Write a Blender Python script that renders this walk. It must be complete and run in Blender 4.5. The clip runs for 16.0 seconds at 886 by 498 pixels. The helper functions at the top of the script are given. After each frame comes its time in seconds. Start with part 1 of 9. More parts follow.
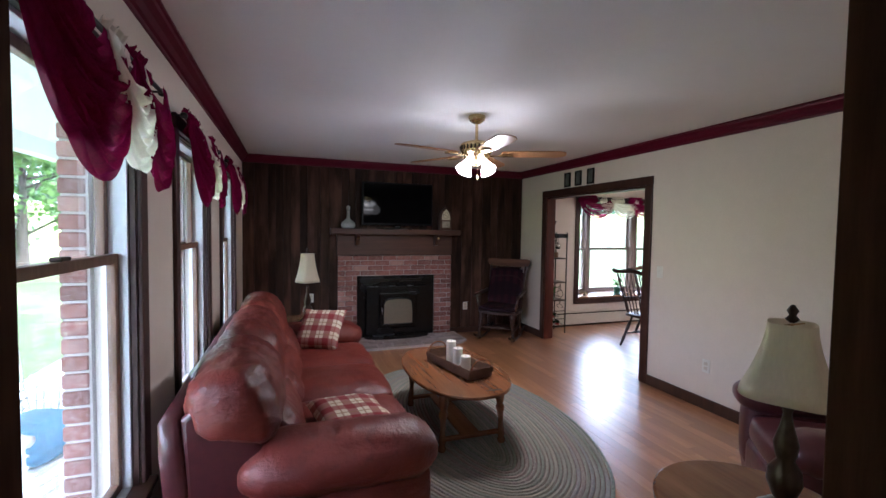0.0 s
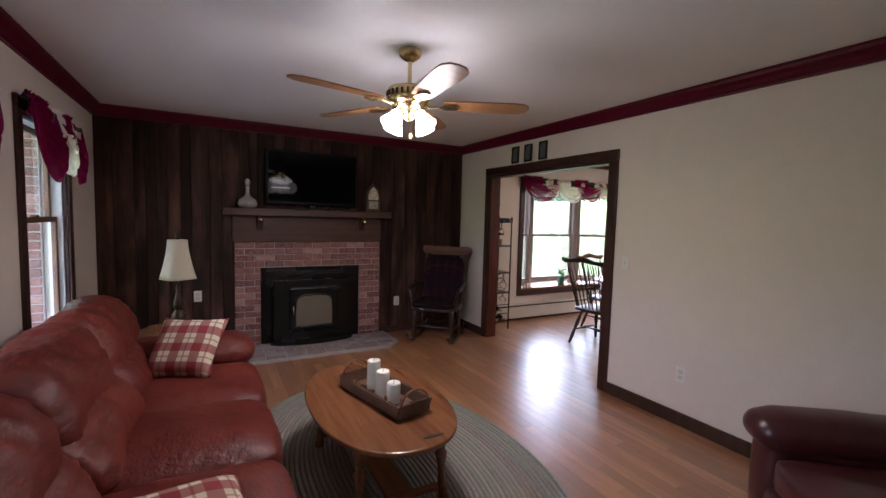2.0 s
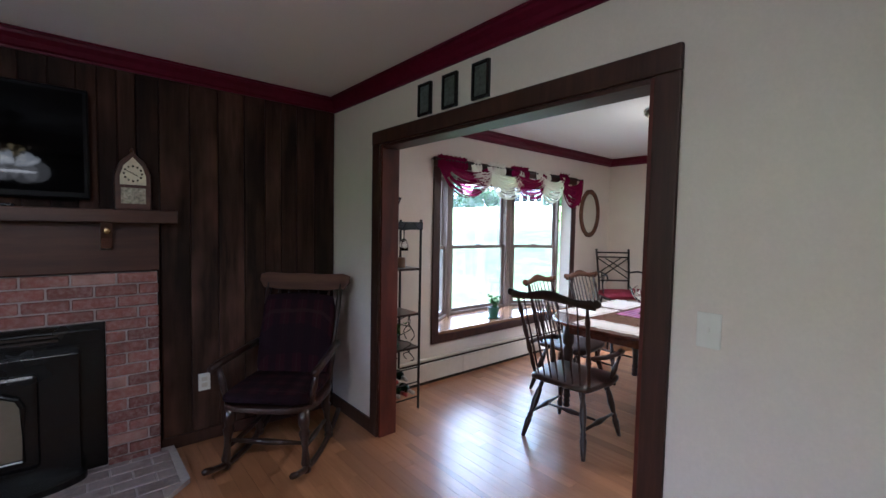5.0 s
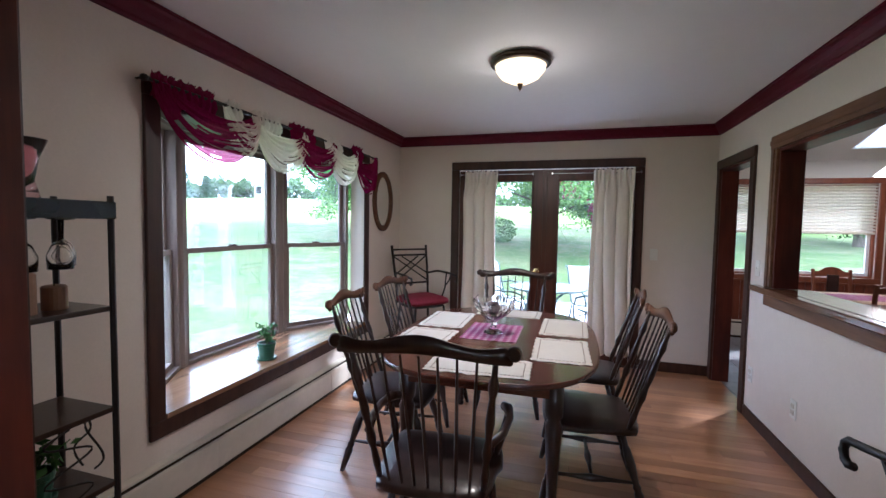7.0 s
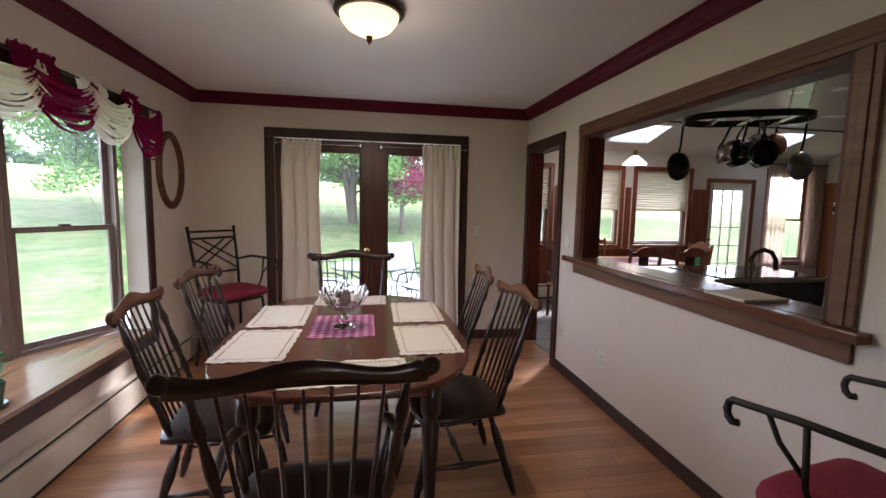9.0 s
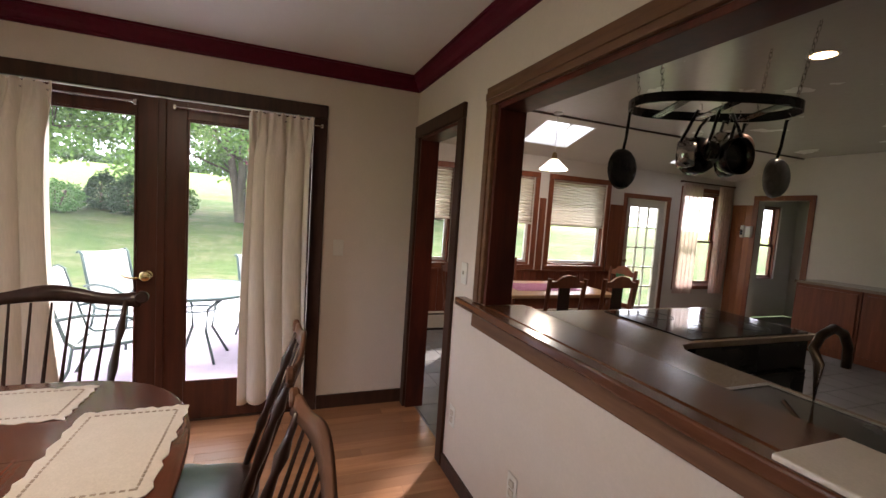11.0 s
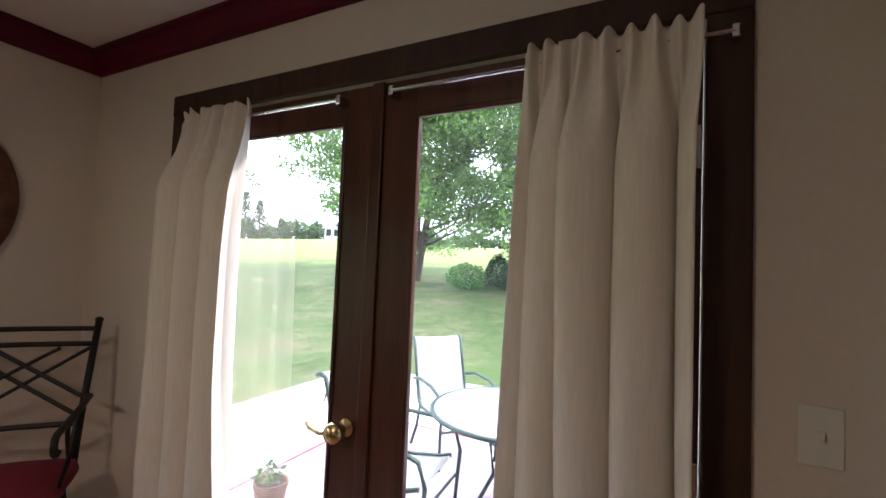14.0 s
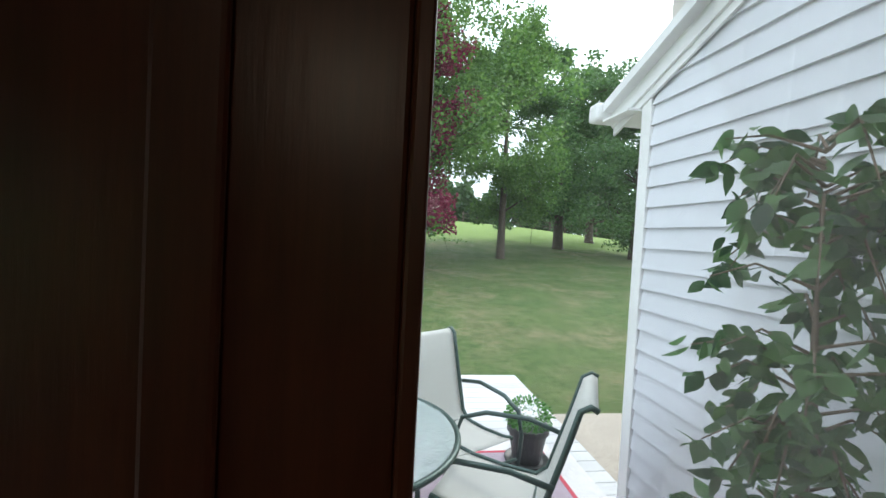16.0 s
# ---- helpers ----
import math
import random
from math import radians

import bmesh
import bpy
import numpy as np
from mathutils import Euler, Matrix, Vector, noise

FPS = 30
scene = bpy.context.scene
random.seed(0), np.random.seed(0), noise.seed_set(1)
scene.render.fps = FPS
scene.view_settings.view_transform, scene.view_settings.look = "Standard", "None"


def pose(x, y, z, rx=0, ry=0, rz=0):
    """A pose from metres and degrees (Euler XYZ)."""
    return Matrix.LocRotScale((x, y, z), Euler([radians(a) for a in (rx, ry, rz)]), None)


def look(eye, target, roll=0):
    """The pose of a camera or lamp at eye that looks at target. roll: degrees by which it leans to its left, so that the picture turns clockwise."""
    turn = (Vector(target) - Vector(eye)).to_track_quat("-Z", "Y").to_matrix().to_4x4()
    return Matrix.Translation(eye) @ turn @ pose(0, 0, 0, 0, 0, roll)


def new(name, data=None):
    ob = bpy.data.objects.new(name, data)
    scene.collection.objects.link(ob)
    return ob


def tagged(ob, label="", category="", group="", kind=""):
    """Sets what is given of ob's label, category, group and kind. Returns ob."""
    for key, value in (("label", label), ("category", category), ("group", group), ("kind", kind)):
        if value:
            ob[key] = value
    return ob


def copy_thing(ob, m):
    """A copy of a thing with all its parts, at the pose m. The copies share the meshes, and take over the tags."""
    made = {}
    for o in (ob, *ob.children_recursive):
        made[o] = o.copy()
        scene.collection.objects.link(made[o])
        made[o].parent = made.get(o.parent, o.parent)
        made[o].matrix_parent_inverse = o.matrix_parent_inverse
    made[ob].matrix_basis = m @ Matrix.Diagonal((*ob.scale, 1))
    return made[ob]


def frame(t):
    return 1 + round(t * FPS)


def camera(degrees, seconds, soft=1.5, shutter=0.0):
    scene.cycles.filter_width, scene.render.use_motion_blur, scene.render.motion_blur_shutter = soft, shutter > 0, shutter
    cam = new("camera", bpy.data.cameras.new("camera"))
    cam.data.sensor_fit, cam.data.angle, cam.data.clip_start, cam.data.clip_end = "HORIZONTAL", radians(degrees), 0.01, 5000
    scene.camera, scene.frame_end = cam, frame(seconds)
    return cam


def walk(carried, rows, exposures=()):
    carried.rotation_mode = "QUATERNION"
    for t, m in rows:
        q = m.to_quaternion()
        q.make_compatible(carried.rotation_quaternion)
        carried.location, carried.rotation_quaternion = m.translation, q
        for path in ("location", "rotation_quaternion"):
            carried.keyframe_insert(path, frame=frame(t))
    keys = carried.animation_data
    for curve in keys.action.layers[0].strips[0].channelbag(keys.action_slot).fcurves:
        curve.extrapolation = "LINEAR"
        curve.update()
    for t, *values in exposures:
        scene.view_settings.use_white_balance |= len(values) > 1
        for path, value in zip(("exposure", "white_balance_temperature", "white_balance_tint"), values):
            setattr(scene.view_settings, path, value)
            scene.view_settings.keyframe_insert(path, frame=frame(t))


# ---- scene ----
cam = camera(92.0, 16.0)
# seconds, x, y, z, yaw, pitch, roll
ROWS = [
    (0, -0.300, 1.030, 1.523, -19.57, -2.47, -0.87),
    (0.5, -0.249, 1.259, 1.508, -21.28, -2.56, -1.01),
    (1, -0.200, 1.415, 1.484, -23.54, -3.08, -0.99),
    (1.5, -0.074, 1.643, 1.482, -25.89, -3.70, -1.21),
    (2, 0.081, 1.863, 1.484, -28.38, -4.19, -1.54),
    (2.5, 0.264, 2.164, 1.479, -30.57, -4.98, -1.52),
    (3, 0.536, 2.436, 1.486, -31.01, -6.64, -1.62),
    (3.2, 0.624, 2.529, 1.482, -31.46, -6.55, -1.75),
    (5.3, 1.717, 3.960, 1.466, -42.69, -2.27, -0.95),
    (5.5, 1.825, 4.077, 1.460, -44.54, -1.92, -0.95),
    (6, 2.068, 4.363, 1.482, -50.86, -1.97, -1.20),
    (6.5, 2.276, 4.648, 1.472, -60.73, -2.48, -1.01),
    (7, 2.513, 4.933, 1.438, -73.46, -3.16, -0.97),
    (7.5, 2.663, 5.090, 1.436, -82.75, -3.86, -0.96),
    (8, 2.749, 5.253, 1.448, -89.68, -5.17, -0.72),
    (8.5, 2.778, 5.281, 1.440, -94.68, -5.79, -0.94),
    (9, 2.823, 5.254, 1.442, -99.86, -5.89, -1.15),
    (9.5, 3.069, 5.102, 1.444, -106.99, -3.75, -0.90),
    (9.7, 3.200, 5.042, 1.447, -108.37, -3.40, -1.50),
    (11.8, 4.750, 4.270, 1.510, -111.60, -5.10, -4.20),
    (12, 4.904, 4.220, 1.522, -108.65, -5.26, -4.30),
    (12.5, 5.254, 4.123, 1.526, -100.25, -6.23, -3.37),
    (13, 5.583, 4.170, 1.480, -91.95, -6.00, -2.67),
    (13.5, 5.879, 4.274, 1.461, -80.26, -2.98, -2.53),
    (14, 6.141, 4.416, 1.476, -63.78, 2.59, -2.40),
    (14.5, 6.459, 4.669, 1.505, -64.35, 2.32, -1.90),
    (15, 6.688, 4.889, 1.470, -70.90, 2.18, -2.34),
    (15.5, 6.873, 5.046, 1.476, -84.23, 0.53, -2.46),
    (16, 6.952, 5.085, 1.479, -98.53, -1.71, -3.00),
]
EXPOSURES = [(0.0, 2.45, 5200, 18), (1.5, 2.2, 5600, 23), (3.0, 2.2, 5400, 22), (5.5, 2.3, 4800, 13), (6.5, 2.05, 4900, 14), (8.0, 1.6, 5250, 19), (8.5, 1.6, 5500, 20), (9.5, 1.6, 6000, 19), (12.0, 1.65, 6450, 23), (12.5, 1.8, 6450, 22), (13.0, 1.5, 6250, 20), (13.5, 1.25, 6000, 19), (14.0, 1.15, 5900, 19), (14.5, 0.65, 5850, 18), (15.0, 0.0, 5800, 13), (15.5, -0.15, 6100, 7), (16.0, -0.22, 6050, 7)]
walk(cam, [(t, pose(x, y, z, 90 + pitch, roll, yaw)) for t, x, y, z, yaw, pitch, roll in ROWS], EXPOSURES)

# ---- light ----
world = bpy.data.worlds.new("sky")
scene.world = world
world.use_nodes = True
wn = world.node_tree
wn.nodes.clear()
sky = wn.nodes.new("ShaderNodeTexSky")
sky.sky_type = 'NISHITA'
sky.sun_disc = False
sky.sun_elevation = radians(38)
sky.sun_rotation = radians(134)
sky.air_density, sky.dust_density, sky.ozone_density = 1.0, 4.0, 1.0
wash = wn.nodes.new("ShaderNodeMix")
wash.data_type = 'RGBA'
wash.inputs[0].default_value = 0.85
wash.inputs[7].default_value = (19, 20.5, 22, 1)
bg = wn.nodes.new("ShaderNodeBackground")
bg.inputs[1].default_value = 0.15
wout = wn.nodes.new("ShaderNodeOutputWorld")
wn.links.new(sky.outputs[0], wash.inputs[6])
wn.links.new(wash.outputs[2], bg.inputs[0])
wn.links.new(bg.outputs[0], wout.inputs[0])

sun = new("sun", bpy.data.lights.new("sun", 'SUN'))
sun.data.energy, sun.data.angle, sun.data.color = 2.2, radians(4), (1.0, 0.95, 0.84)
sun.matrix_world = look((41, -27, 36), (8, 5, 0))


def lamp_light(name, place, watts, color, radius):
    li = new(name, bpy.data.lights.new(name, 'POINT'))
    li.data.energy, li.data.color, li.data.shadow_soft_size = watts, color, radius
    li.location = place
    return li


def down_light(name, place, watts, color, size):
    li = new(name, bpy.data.lights.new(name, 'AREA'))
    li.data.shape, li.data.size = 'DISK', size
    li.data.energy, li.data.color = watts, color
    li.location = place
    return li


# ---- plan ----
XL, XM, XM2, XE = -0.875, 3.107, 3.235, 7.235
YF, YB, YK, YK2, Y0 = 6.96, 6.87, 3.585, 3.455, 1.45
CH = 2.44
KX, KS, KC = 9.15, -2.65, 2.64

# ---- materials ----


def mat(name, build):
    m = bpy.data.materials.new(name)
    m.use_nodes = True
    nt = m.node_tree
    p = nt.nodes["Principled BSDF"]
    build(nt, p)
    return m


def coord(nt, scale=(1, 1, 1), world_space=True, rot=(0, 0, 0)):
    mp = nt.nodes.new("ShaderNodeMapping")
    mp.inputs["Scale"].default_value = scale
    mp.inputs["Rotation"].default_value = rot
    if world_space:
        g = nt.nodes.new("ShaderNodeNewGeometry")
        nt.links.new(g.outputs["Position"], mp.inputs[0])
    else:
        g = nt.nodes.new("ShaderNodeTexCoord")
        nt.links.new(g.outputs["Object"], mp.inputs[0])
    return mp.outputs[0]


def noise_tex(nt, vec, scale, detail=4, rough=0.55):
    n = nt.nodes.new("ShaderNodeTexNoise")
    n.inputs["Scale"].default_value, n.inputs["Detail"].default_value, n.inputs["Roughness"].default_value = scale, detail, rough
    nt.links.new(vec, n.inputs["Vector"])
    return n.outputs["Fac"]


def ramp(nt, fac, stops):
    r = nt.nodes.new("ShaderNodeValToRGB")
    el = r.color_ramp.elements
    while len(el) < len(stops):
        el.new(0.5)
    for e, (pos, c) in zip(el, stops):
        e.position, e.color = pos, (*c, 1)
    nt.links.new(fac, r.inputs[0])
    return r.outputs[0]


def mixc(nt, fac, a, b, mode='MIX'):
    m = nt.nodes.new("ShaderNodeMix")
    m.data_type, m.blend_type = 'RGBA', mode
    for v, s in ((fac, 0), (a, 6), (b, 7)):
        if isinstance(v, (int, float)):
            m.inputs[s].default_value = v
        elif isinstance(v, tuple):
            m.inputs[s].default_value = (*v, 1)
        else:
            nt.links.new(v, m.inputs[s])
    return m.outputs[2]


def bump(nt, p, fac, strength, dist=0.01):
    b = nt.nodes.new("ShaderNodeBump")
    b.inputs["Strength"].default_value, b.inputs["Distance"].default_value = strength, dist
    nt.links.new(fac, b.inputs["Height"])
    nt.links.new(b.outputs[0], p.inputs["Normal"])


def rnd(nt):
    return nt.nodes.new("ShaderNodeObjectInfo").outputs["Random"]


def island(nt):
    return nt.nodes.new("ShaderNodeNewGeometry").outputs["Random Per Island"]


def dims(c, k):
    return tuple(min(1, v * k) for v in c)


def m_plain(name, color, rough=0.5, metal=0.0, var=0.12, scale=30, bmp=0.1, spec=0.5, coat=0.0, world_space=False):
    def b(nt, p):
        v = coord(nt, world_space=world_space)
        f = noise_tex(nt, v, scale)
        f2 = noise_tex(nt, v, scale / 9, 3)
        c = ramp(nt, f, [(0.3, dims(color, 1 - var)), (0.7, dims(color, 1 + var))])
        c = mixc(nt, ramp(nt, f2, [(0.35, (0, 0, 0)), (0.7, (0.5, 0.5, 0.5))]), c, dims(color, 1 - var * 1.4))
        nt.links.new(c, p.inputs["Base Color"])
        rr = nt.nodes.new("ShaderNodeMapRange")
        rr.inputs[3].default_value, rr.inputs[4].default_value = max(0.02, rough - 0.08), min(1, rough + 0.08)
        nt.links.new(f2, rr.inputs[0])
        nt.links.new(rr.outputs[0], p.inputs["Roughness"])
        p.inputs["Metallic"].default_value = metal
        p.inputs["Specular IOR Level"].default_value = spec
        p.inputs["Coat Weight"].default_value = coat
        if bmp:
            bump(nt, p, f, bmp, 0.004)
    return mat(name, b)


def m_wood(name, light, dark, rough=0.4, axis='Z', scale=1.0, per=None, coat=0.0, contrast=1.0, world_space=False, spec=0.4, vary=0.5, knots=0.0, coat_rough=0.14):
    def b(nt, p):
        sc = {'X': (0.7, 9, 9), 'Y': (9, 0.7, 9), 'Z': (9, 9, 0.7)}[axis]
        v = coord(nt, tuple(s * scale for s in sc), world_space)
        if per:
            r = rnd(nt) if per == 'object' else island(nt)
            mul = nt.nodes.new("ShaderNodeVectorMath")
            mul.operation = 'ADD'
            cm = nt.nodes.new("ShaderNodeCombineXYZ")
            k = nt.nodes.new("ShaderNodeMath")
            k.operation = 'MULTIPLY'
            k.inputs[1].default_value = 57.0
            nt.links.new(r, k.inputs[0])
            for i in range(3):
                nt.links.new(k.outputs[0], cm.inputs[i])
            nt.links.new(v, mul.inputs[0])
            nt.links.new(cm.outputs[0], mul.inputs[1])
            v = mul.outputs[0]
        f = noise_tex(nt, v, 2.2, 8, 0.65)
        fine = noise_tex(nt, v, 9, 6, 0.7)
        c = ramp(nt, f, [(0.5 - 0.22 / contrast, dark), (0.5 + 0.22 / contrast, light)])
        c = mixc(nt, ramp(nt, fine, [(0.45, (0, 0, 0)), (0.75, (0.35, 0.35, 0.35))]), c, dims(dark, 0.75))
        if per:
            c = mixc(nt, ramp(nt, r, [(0.0, (0.0, 0.0, 0.0)), (1.0, (vary, vary, vary))]), c, dims(dark, 0.7))
        if knots:
            kv = nt.nodes.new("ShaderNodeVectorMath")
            kv.operation = 'MULTIPLY'
            kv.inputs[1].default_value = (0.55, 0.55, 2.2)
            nt.links.new(v, kv.inputs[0])
            blot = noise_tex(nt, kv.outputs[0], 1.0, 3)
            c = mixc(nt, ramp(nt, blot, [(0.52, (0, 0, 0)), (0.66, (knots, knots, knots))]), c, dims(dark, 0.6))
            c = mixc(nt, ramp(nt, blot, [(0.30, (0.55, 0.55, 0.55)), (0.45, (0, 0, 0))]), c, dims(light, 1.5))
        nt.links.new(c, p.inputs["Base Color"])
        p.inputs["Roughness"].default_value = rough
        p.inputs["Specular IOR Level"].default_value = spec
        p.inputs["Coat Weight"].default_value = coat
        p.inputs["Coat Roughness"].default_value = coat_rough
        bump(nt, p, fine, 0.12, 0.003)
    return mat(name, b)


def m_glass(name, tint=(1, 1, 1), rough=0.0):
    def b(nt, p):
        p.inputs["Base Color"].default_value = (*tint, 1)
        p.inputs["Transmission Weight"].default_value = 1
        p.inputs["Roughness"].default_value = rough
        p.inputs["IOR"].default_value = 1.45
    return mat(name, b)


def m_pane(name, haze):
    """Window glass: clear, faintly mirroring, with veiling glare put in as a thin streaky translucent share."""
    m = bpy.data.materials.new(name)
    m.use_nodes = True
    nt = m.node_tree
    nt.nodes.clear()
    o = nt.nodes.new("ShaderNodeOutputMaterial")
    mx = nt.nodes.new("ShaderNodeMixShader")
    tr = nt.nodes.new("ShaderNodeBsdfTransparent")
    gl = nt.nodes.new("ShaderNodeBsdfGlossy")
    gl.inputs["Roughness"].default_value = 0.02
    fr = nt.nodes.new("ShaderNodeFresnel")
    fr.inputs[0].default_value = 1.45
    k = nt.nodes.new("ShaderNodeMath")
    k.operation = 'MULTIPLY'
    k.inputs[1].default_value = 0.22
    nt.links.new(fr.outputs[0], k.inputs[0])
    nt.links.new(k.outputs[0], mx.inputs[0])
    tl = nt.nodes.new("ShaderNodeBsdfTranslucent")
    tl.inputs[0].default_value = (0.86, 0.92, 0.92, 1)
    veil_mix = nt.nodes.new("ShaderNodeMixShader")
    streak = noise_tex(nt, coord(nt, (3.0, 3.0, 0.35)), 1.6, 3)
    veil = nt.nodes.new("ShaderNodeMapRange")
    veil.inputs[1].default_value, veil.inputs[2].default_value = 0.35, 0.7
    veil.inputs[3].default_value, veil.inputs[4].default_value = haze * 0.7, haze * 1.5
    nt.links.new(streak, veil.inputs[0])
    nt.links.new(veil.outputs[0], veil_mix.inputs[0])
    nt.links.new(tr.outputs[0], veil_mix.inputs[1])
    nt.links.new(tl.outputs[0], veil_mix.inputs[2])
    nt.links.new(veil_mix.outputs[0], mx.inputs[1])
    nt.links.new(gl.outputs[0], mx.inputs[2])
    nt.links.new(mx.outputs[0], o.inputs[0])
    return m


def m_emit(name, color, strength):
    m = bpy.data.materials.new(name)
    m.use_nodes = True
    p = m.node_tree.nodes["Principled BSDF"]
    p.inputs["Base Color"].default_value = (*color, 1)
    p.inputs["Roughness"].default_value = 0.35
    p.inputs["Emission Color"].default_value = (*color, 1)
    p.inputs["Emission Strength"].default_value = strength
    return m


def m_sheer(name, color, dens, streak=0.2, through_light=0.5):
    """Thin cloth: part of the light passes straight, part is scattered through."""
    m = bpy.data.materials.new(name)
    m.use_nodes = True
    nt = m.node_tree
    nt.nodes.clear()
    o = nt.nodes.new("ShaderNodeOutputMaterial")
    tr = nt.nodes.new("ShaderNodeBsdfTransparent")
    df = nt.nodes.new("ShaderNodeBsdfDiffuse")
    tl = nt.nodes.new("ShaderNodeBsdfTranslucent")
    v = coord(nt, (60, 60, 6), False)
    f = noise_tex(nt, v, 2, 3)
    c = ramp(nt, f, [(0.3, dims(color, 1 - streak)), (0.7, dims(color, 1 + streak))])
    nt.links.new(c, df.inputs[0])
    nt.links.new(c, tl.inputs[0])
    tr.inputs[0].default_value = (*[min(1, 0.12 + 1.2 * x) for x in color], 1)
    a = nt.nodes.new("ShaderNodeMixShader")
    a.inputs[0].default_value = through_light
    nt.links.new(df.outputs[0], a.inputs[1])
    nt.links.new(tl.outputs[0], a.inputs[2])
    b = nt.nodes.new("ShaderNodeMixShader")
    b.inputs[0].default_value = dens
    nt.links.new(tr.outputs[0], b.inputs[1])
    nt.links.new(a.outputs[0], b.inputs[2])
    nt.links.new(b.outputs[0], o.inputs[0])
    return m


M_WALL = m_plain("cream_wall_paint", (0.70, 0.620, 0.545), 0.75, var=0.03, scale=90, bmp=0.06, world_space=True)
M_KWALL = m_plain("kitchen_wall_paint", (0.60, 0.555, 0.49), 0.75, var=0.03, scale=90, bmp=0.06, world_space=True)
M_CEIL = m_plain("ceiling_paint", (0.78, 0.77, 0.77), 0.7, var=0.02, scale=120, bmp=0.08, world_space=True)
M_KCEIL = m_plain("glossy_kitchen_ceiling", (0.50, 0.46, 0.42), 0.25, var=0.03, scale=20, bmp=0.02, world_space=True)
M_BURG = m_plain("burgundy_trim_paint", (0.105, 0.003, 0.018), 0.45, var=0.15, scale=25, bmp=0.05, spec=0.22, world_space=True)
M_TRIM = m_wood("dark_stained_trim", (0.068, 0.026, 0.016), (0.026, 0.010, 0.006), 0.5, 'Z', 1.2, world_space=True)
M_REDTRIM = m_wood("red_stained_pine_trim", (0.115, 0.022, 0.011), (0.050, 0.010, 0.006), 0.45, 'Z', 1.0, world_space=True, knots=0.7)
M_PANEL = m_wood("barn_board", (0.105, 0.050, 0.032), (0.020, 0.011, 0.008), 0.6, 'Z', 0.7, per='object', contrast=1.5, spec=0.15, vary=0.75, knots=0.8)
M_DADO = m_wood("red_stained_wainscot", (0.21, 0.052, 0.024), (0.11, 0.026, 0.013), 0.4, 'Z', 1.0, world_space=True)
M_PINE = m_wood("kitchen_pine_panel", (0.34, 0.13, 0.05), (0.20, 0.07, 0.028), 0.4, 'Z', 1.0, world_space=True)
M_OAKFLOOR = m_wood("oak_strip", (0.58, 0.285, 0.135), (0.36, 0.155, 0.065), 0.34, 'Y', 1.0, per='object', coat=1.0, coat_rough=0.27, vary=0.8)
M_OAKREST = m_wood("oak_strip_rest", (0.58, 0.285, 0.135), (0.36, 0.155, 0.065), 0.34, 'Y', 1.0, per='island', coat=1.0, coat_rough=0.27, vary=0.8, world_space=True)
M_SEAM = m_plain("dark_seam", (0.03, 0.02, 0.012), 0.9)
M_TILE = m_plain("grey_floor_tile", (0.17, 0.155, 0.145), 0.5, var=0.12, scale=9, bmp=0.1, world_space=True)
M_GROUT = m_plain("grout", (0.14, 0.13, 0.12), 0.9)
M_WHITE = m_plain("white_paint", (0.78, 0.78, 0.76), 0.45, var=0.03, scale=40, bmp=0.03)
M_PANE = m_pane("window_glass", 0.010)
# stronger painted glare for the living-room and bay panes
M_VEILED = m_pane("glare_veiled_glass", 0.024)
M_BRICK = None


def m_brick(name, cols, lo=0.75):
    def b(nt, p):
        r = rnd(nt)
        v = coord(nt, (1, 1, 1), True)
        c = ramp(nt, r, cols)
        f = noise_tex(nt, v, 45, 5)
        g = noise_tex(nt, v, 9, 4)
        c = mixc(nt, ramp(nt, f, [(0.4, (0, 0, 0)), (0.75, (0.5, 0.5, 0.5))]), c, (0.40, 0.30, 0.27))
        c = mixc(nt, ramp(nt, g, [(0.5, (0, 0, 0)), (0.8, (0.6, 0.6, 0.6))]), c, (0.10, 0.045, 0.035))
        nt.links.new(c, p.inputs["Base Color"])
        p.inputs["Roughness"].default_value = 0.85
        bump(nt, p, f, 0.5, 0.006)
    return mat(name, b)


M_BRICK = m_brick("red_brick", [(0.0, (0.13, 0.042, 0.032)), (0.4, (0.22, 0.074, 0.054)), (0.78, (0.27, 0.105, 0.080)), (1.0, (0.40, 0.23, 0.19))])
M_HEARTH = m_brick("grey_hearth_stone", [(0.0, (0.20, 0.16, 0.15)), (1.0, (0.33, 0.27, 0.26))])
M_MORTAR = m_plain("mortar", (0.42, 0.36, 0.34), 0.95, var=0.15, scale=60, bmp=0.4, world_space=True)

# ---- building helpers ----


def mesh_ob(name, bm, material=None, parent=None, smooth=False):
    me = bpy.data.meshes.new(name)
    bm.to_mesh(me)
    bm.free()
    if smooth:
        for f in me.polygons:
            f.use_smooth = True
    ob = new(name, me)
    if material:
        me.materials.append(material)
    if parent is not None:
        ob.parent = parent
    return ob


def part(name, bm, material, parent, label="", smooth=False):
    ob = mesh_ob(name, bm, material, parent, smooth)
    if label:
        ob["label"] = label
    return ob


def thing(name, m, label, category, group="", kind=""):
    ob = new(name)
    ob.matrix_world = m
    ob.empty_display_size = 0.1
    return tagged(ob, label, category, group, kind)


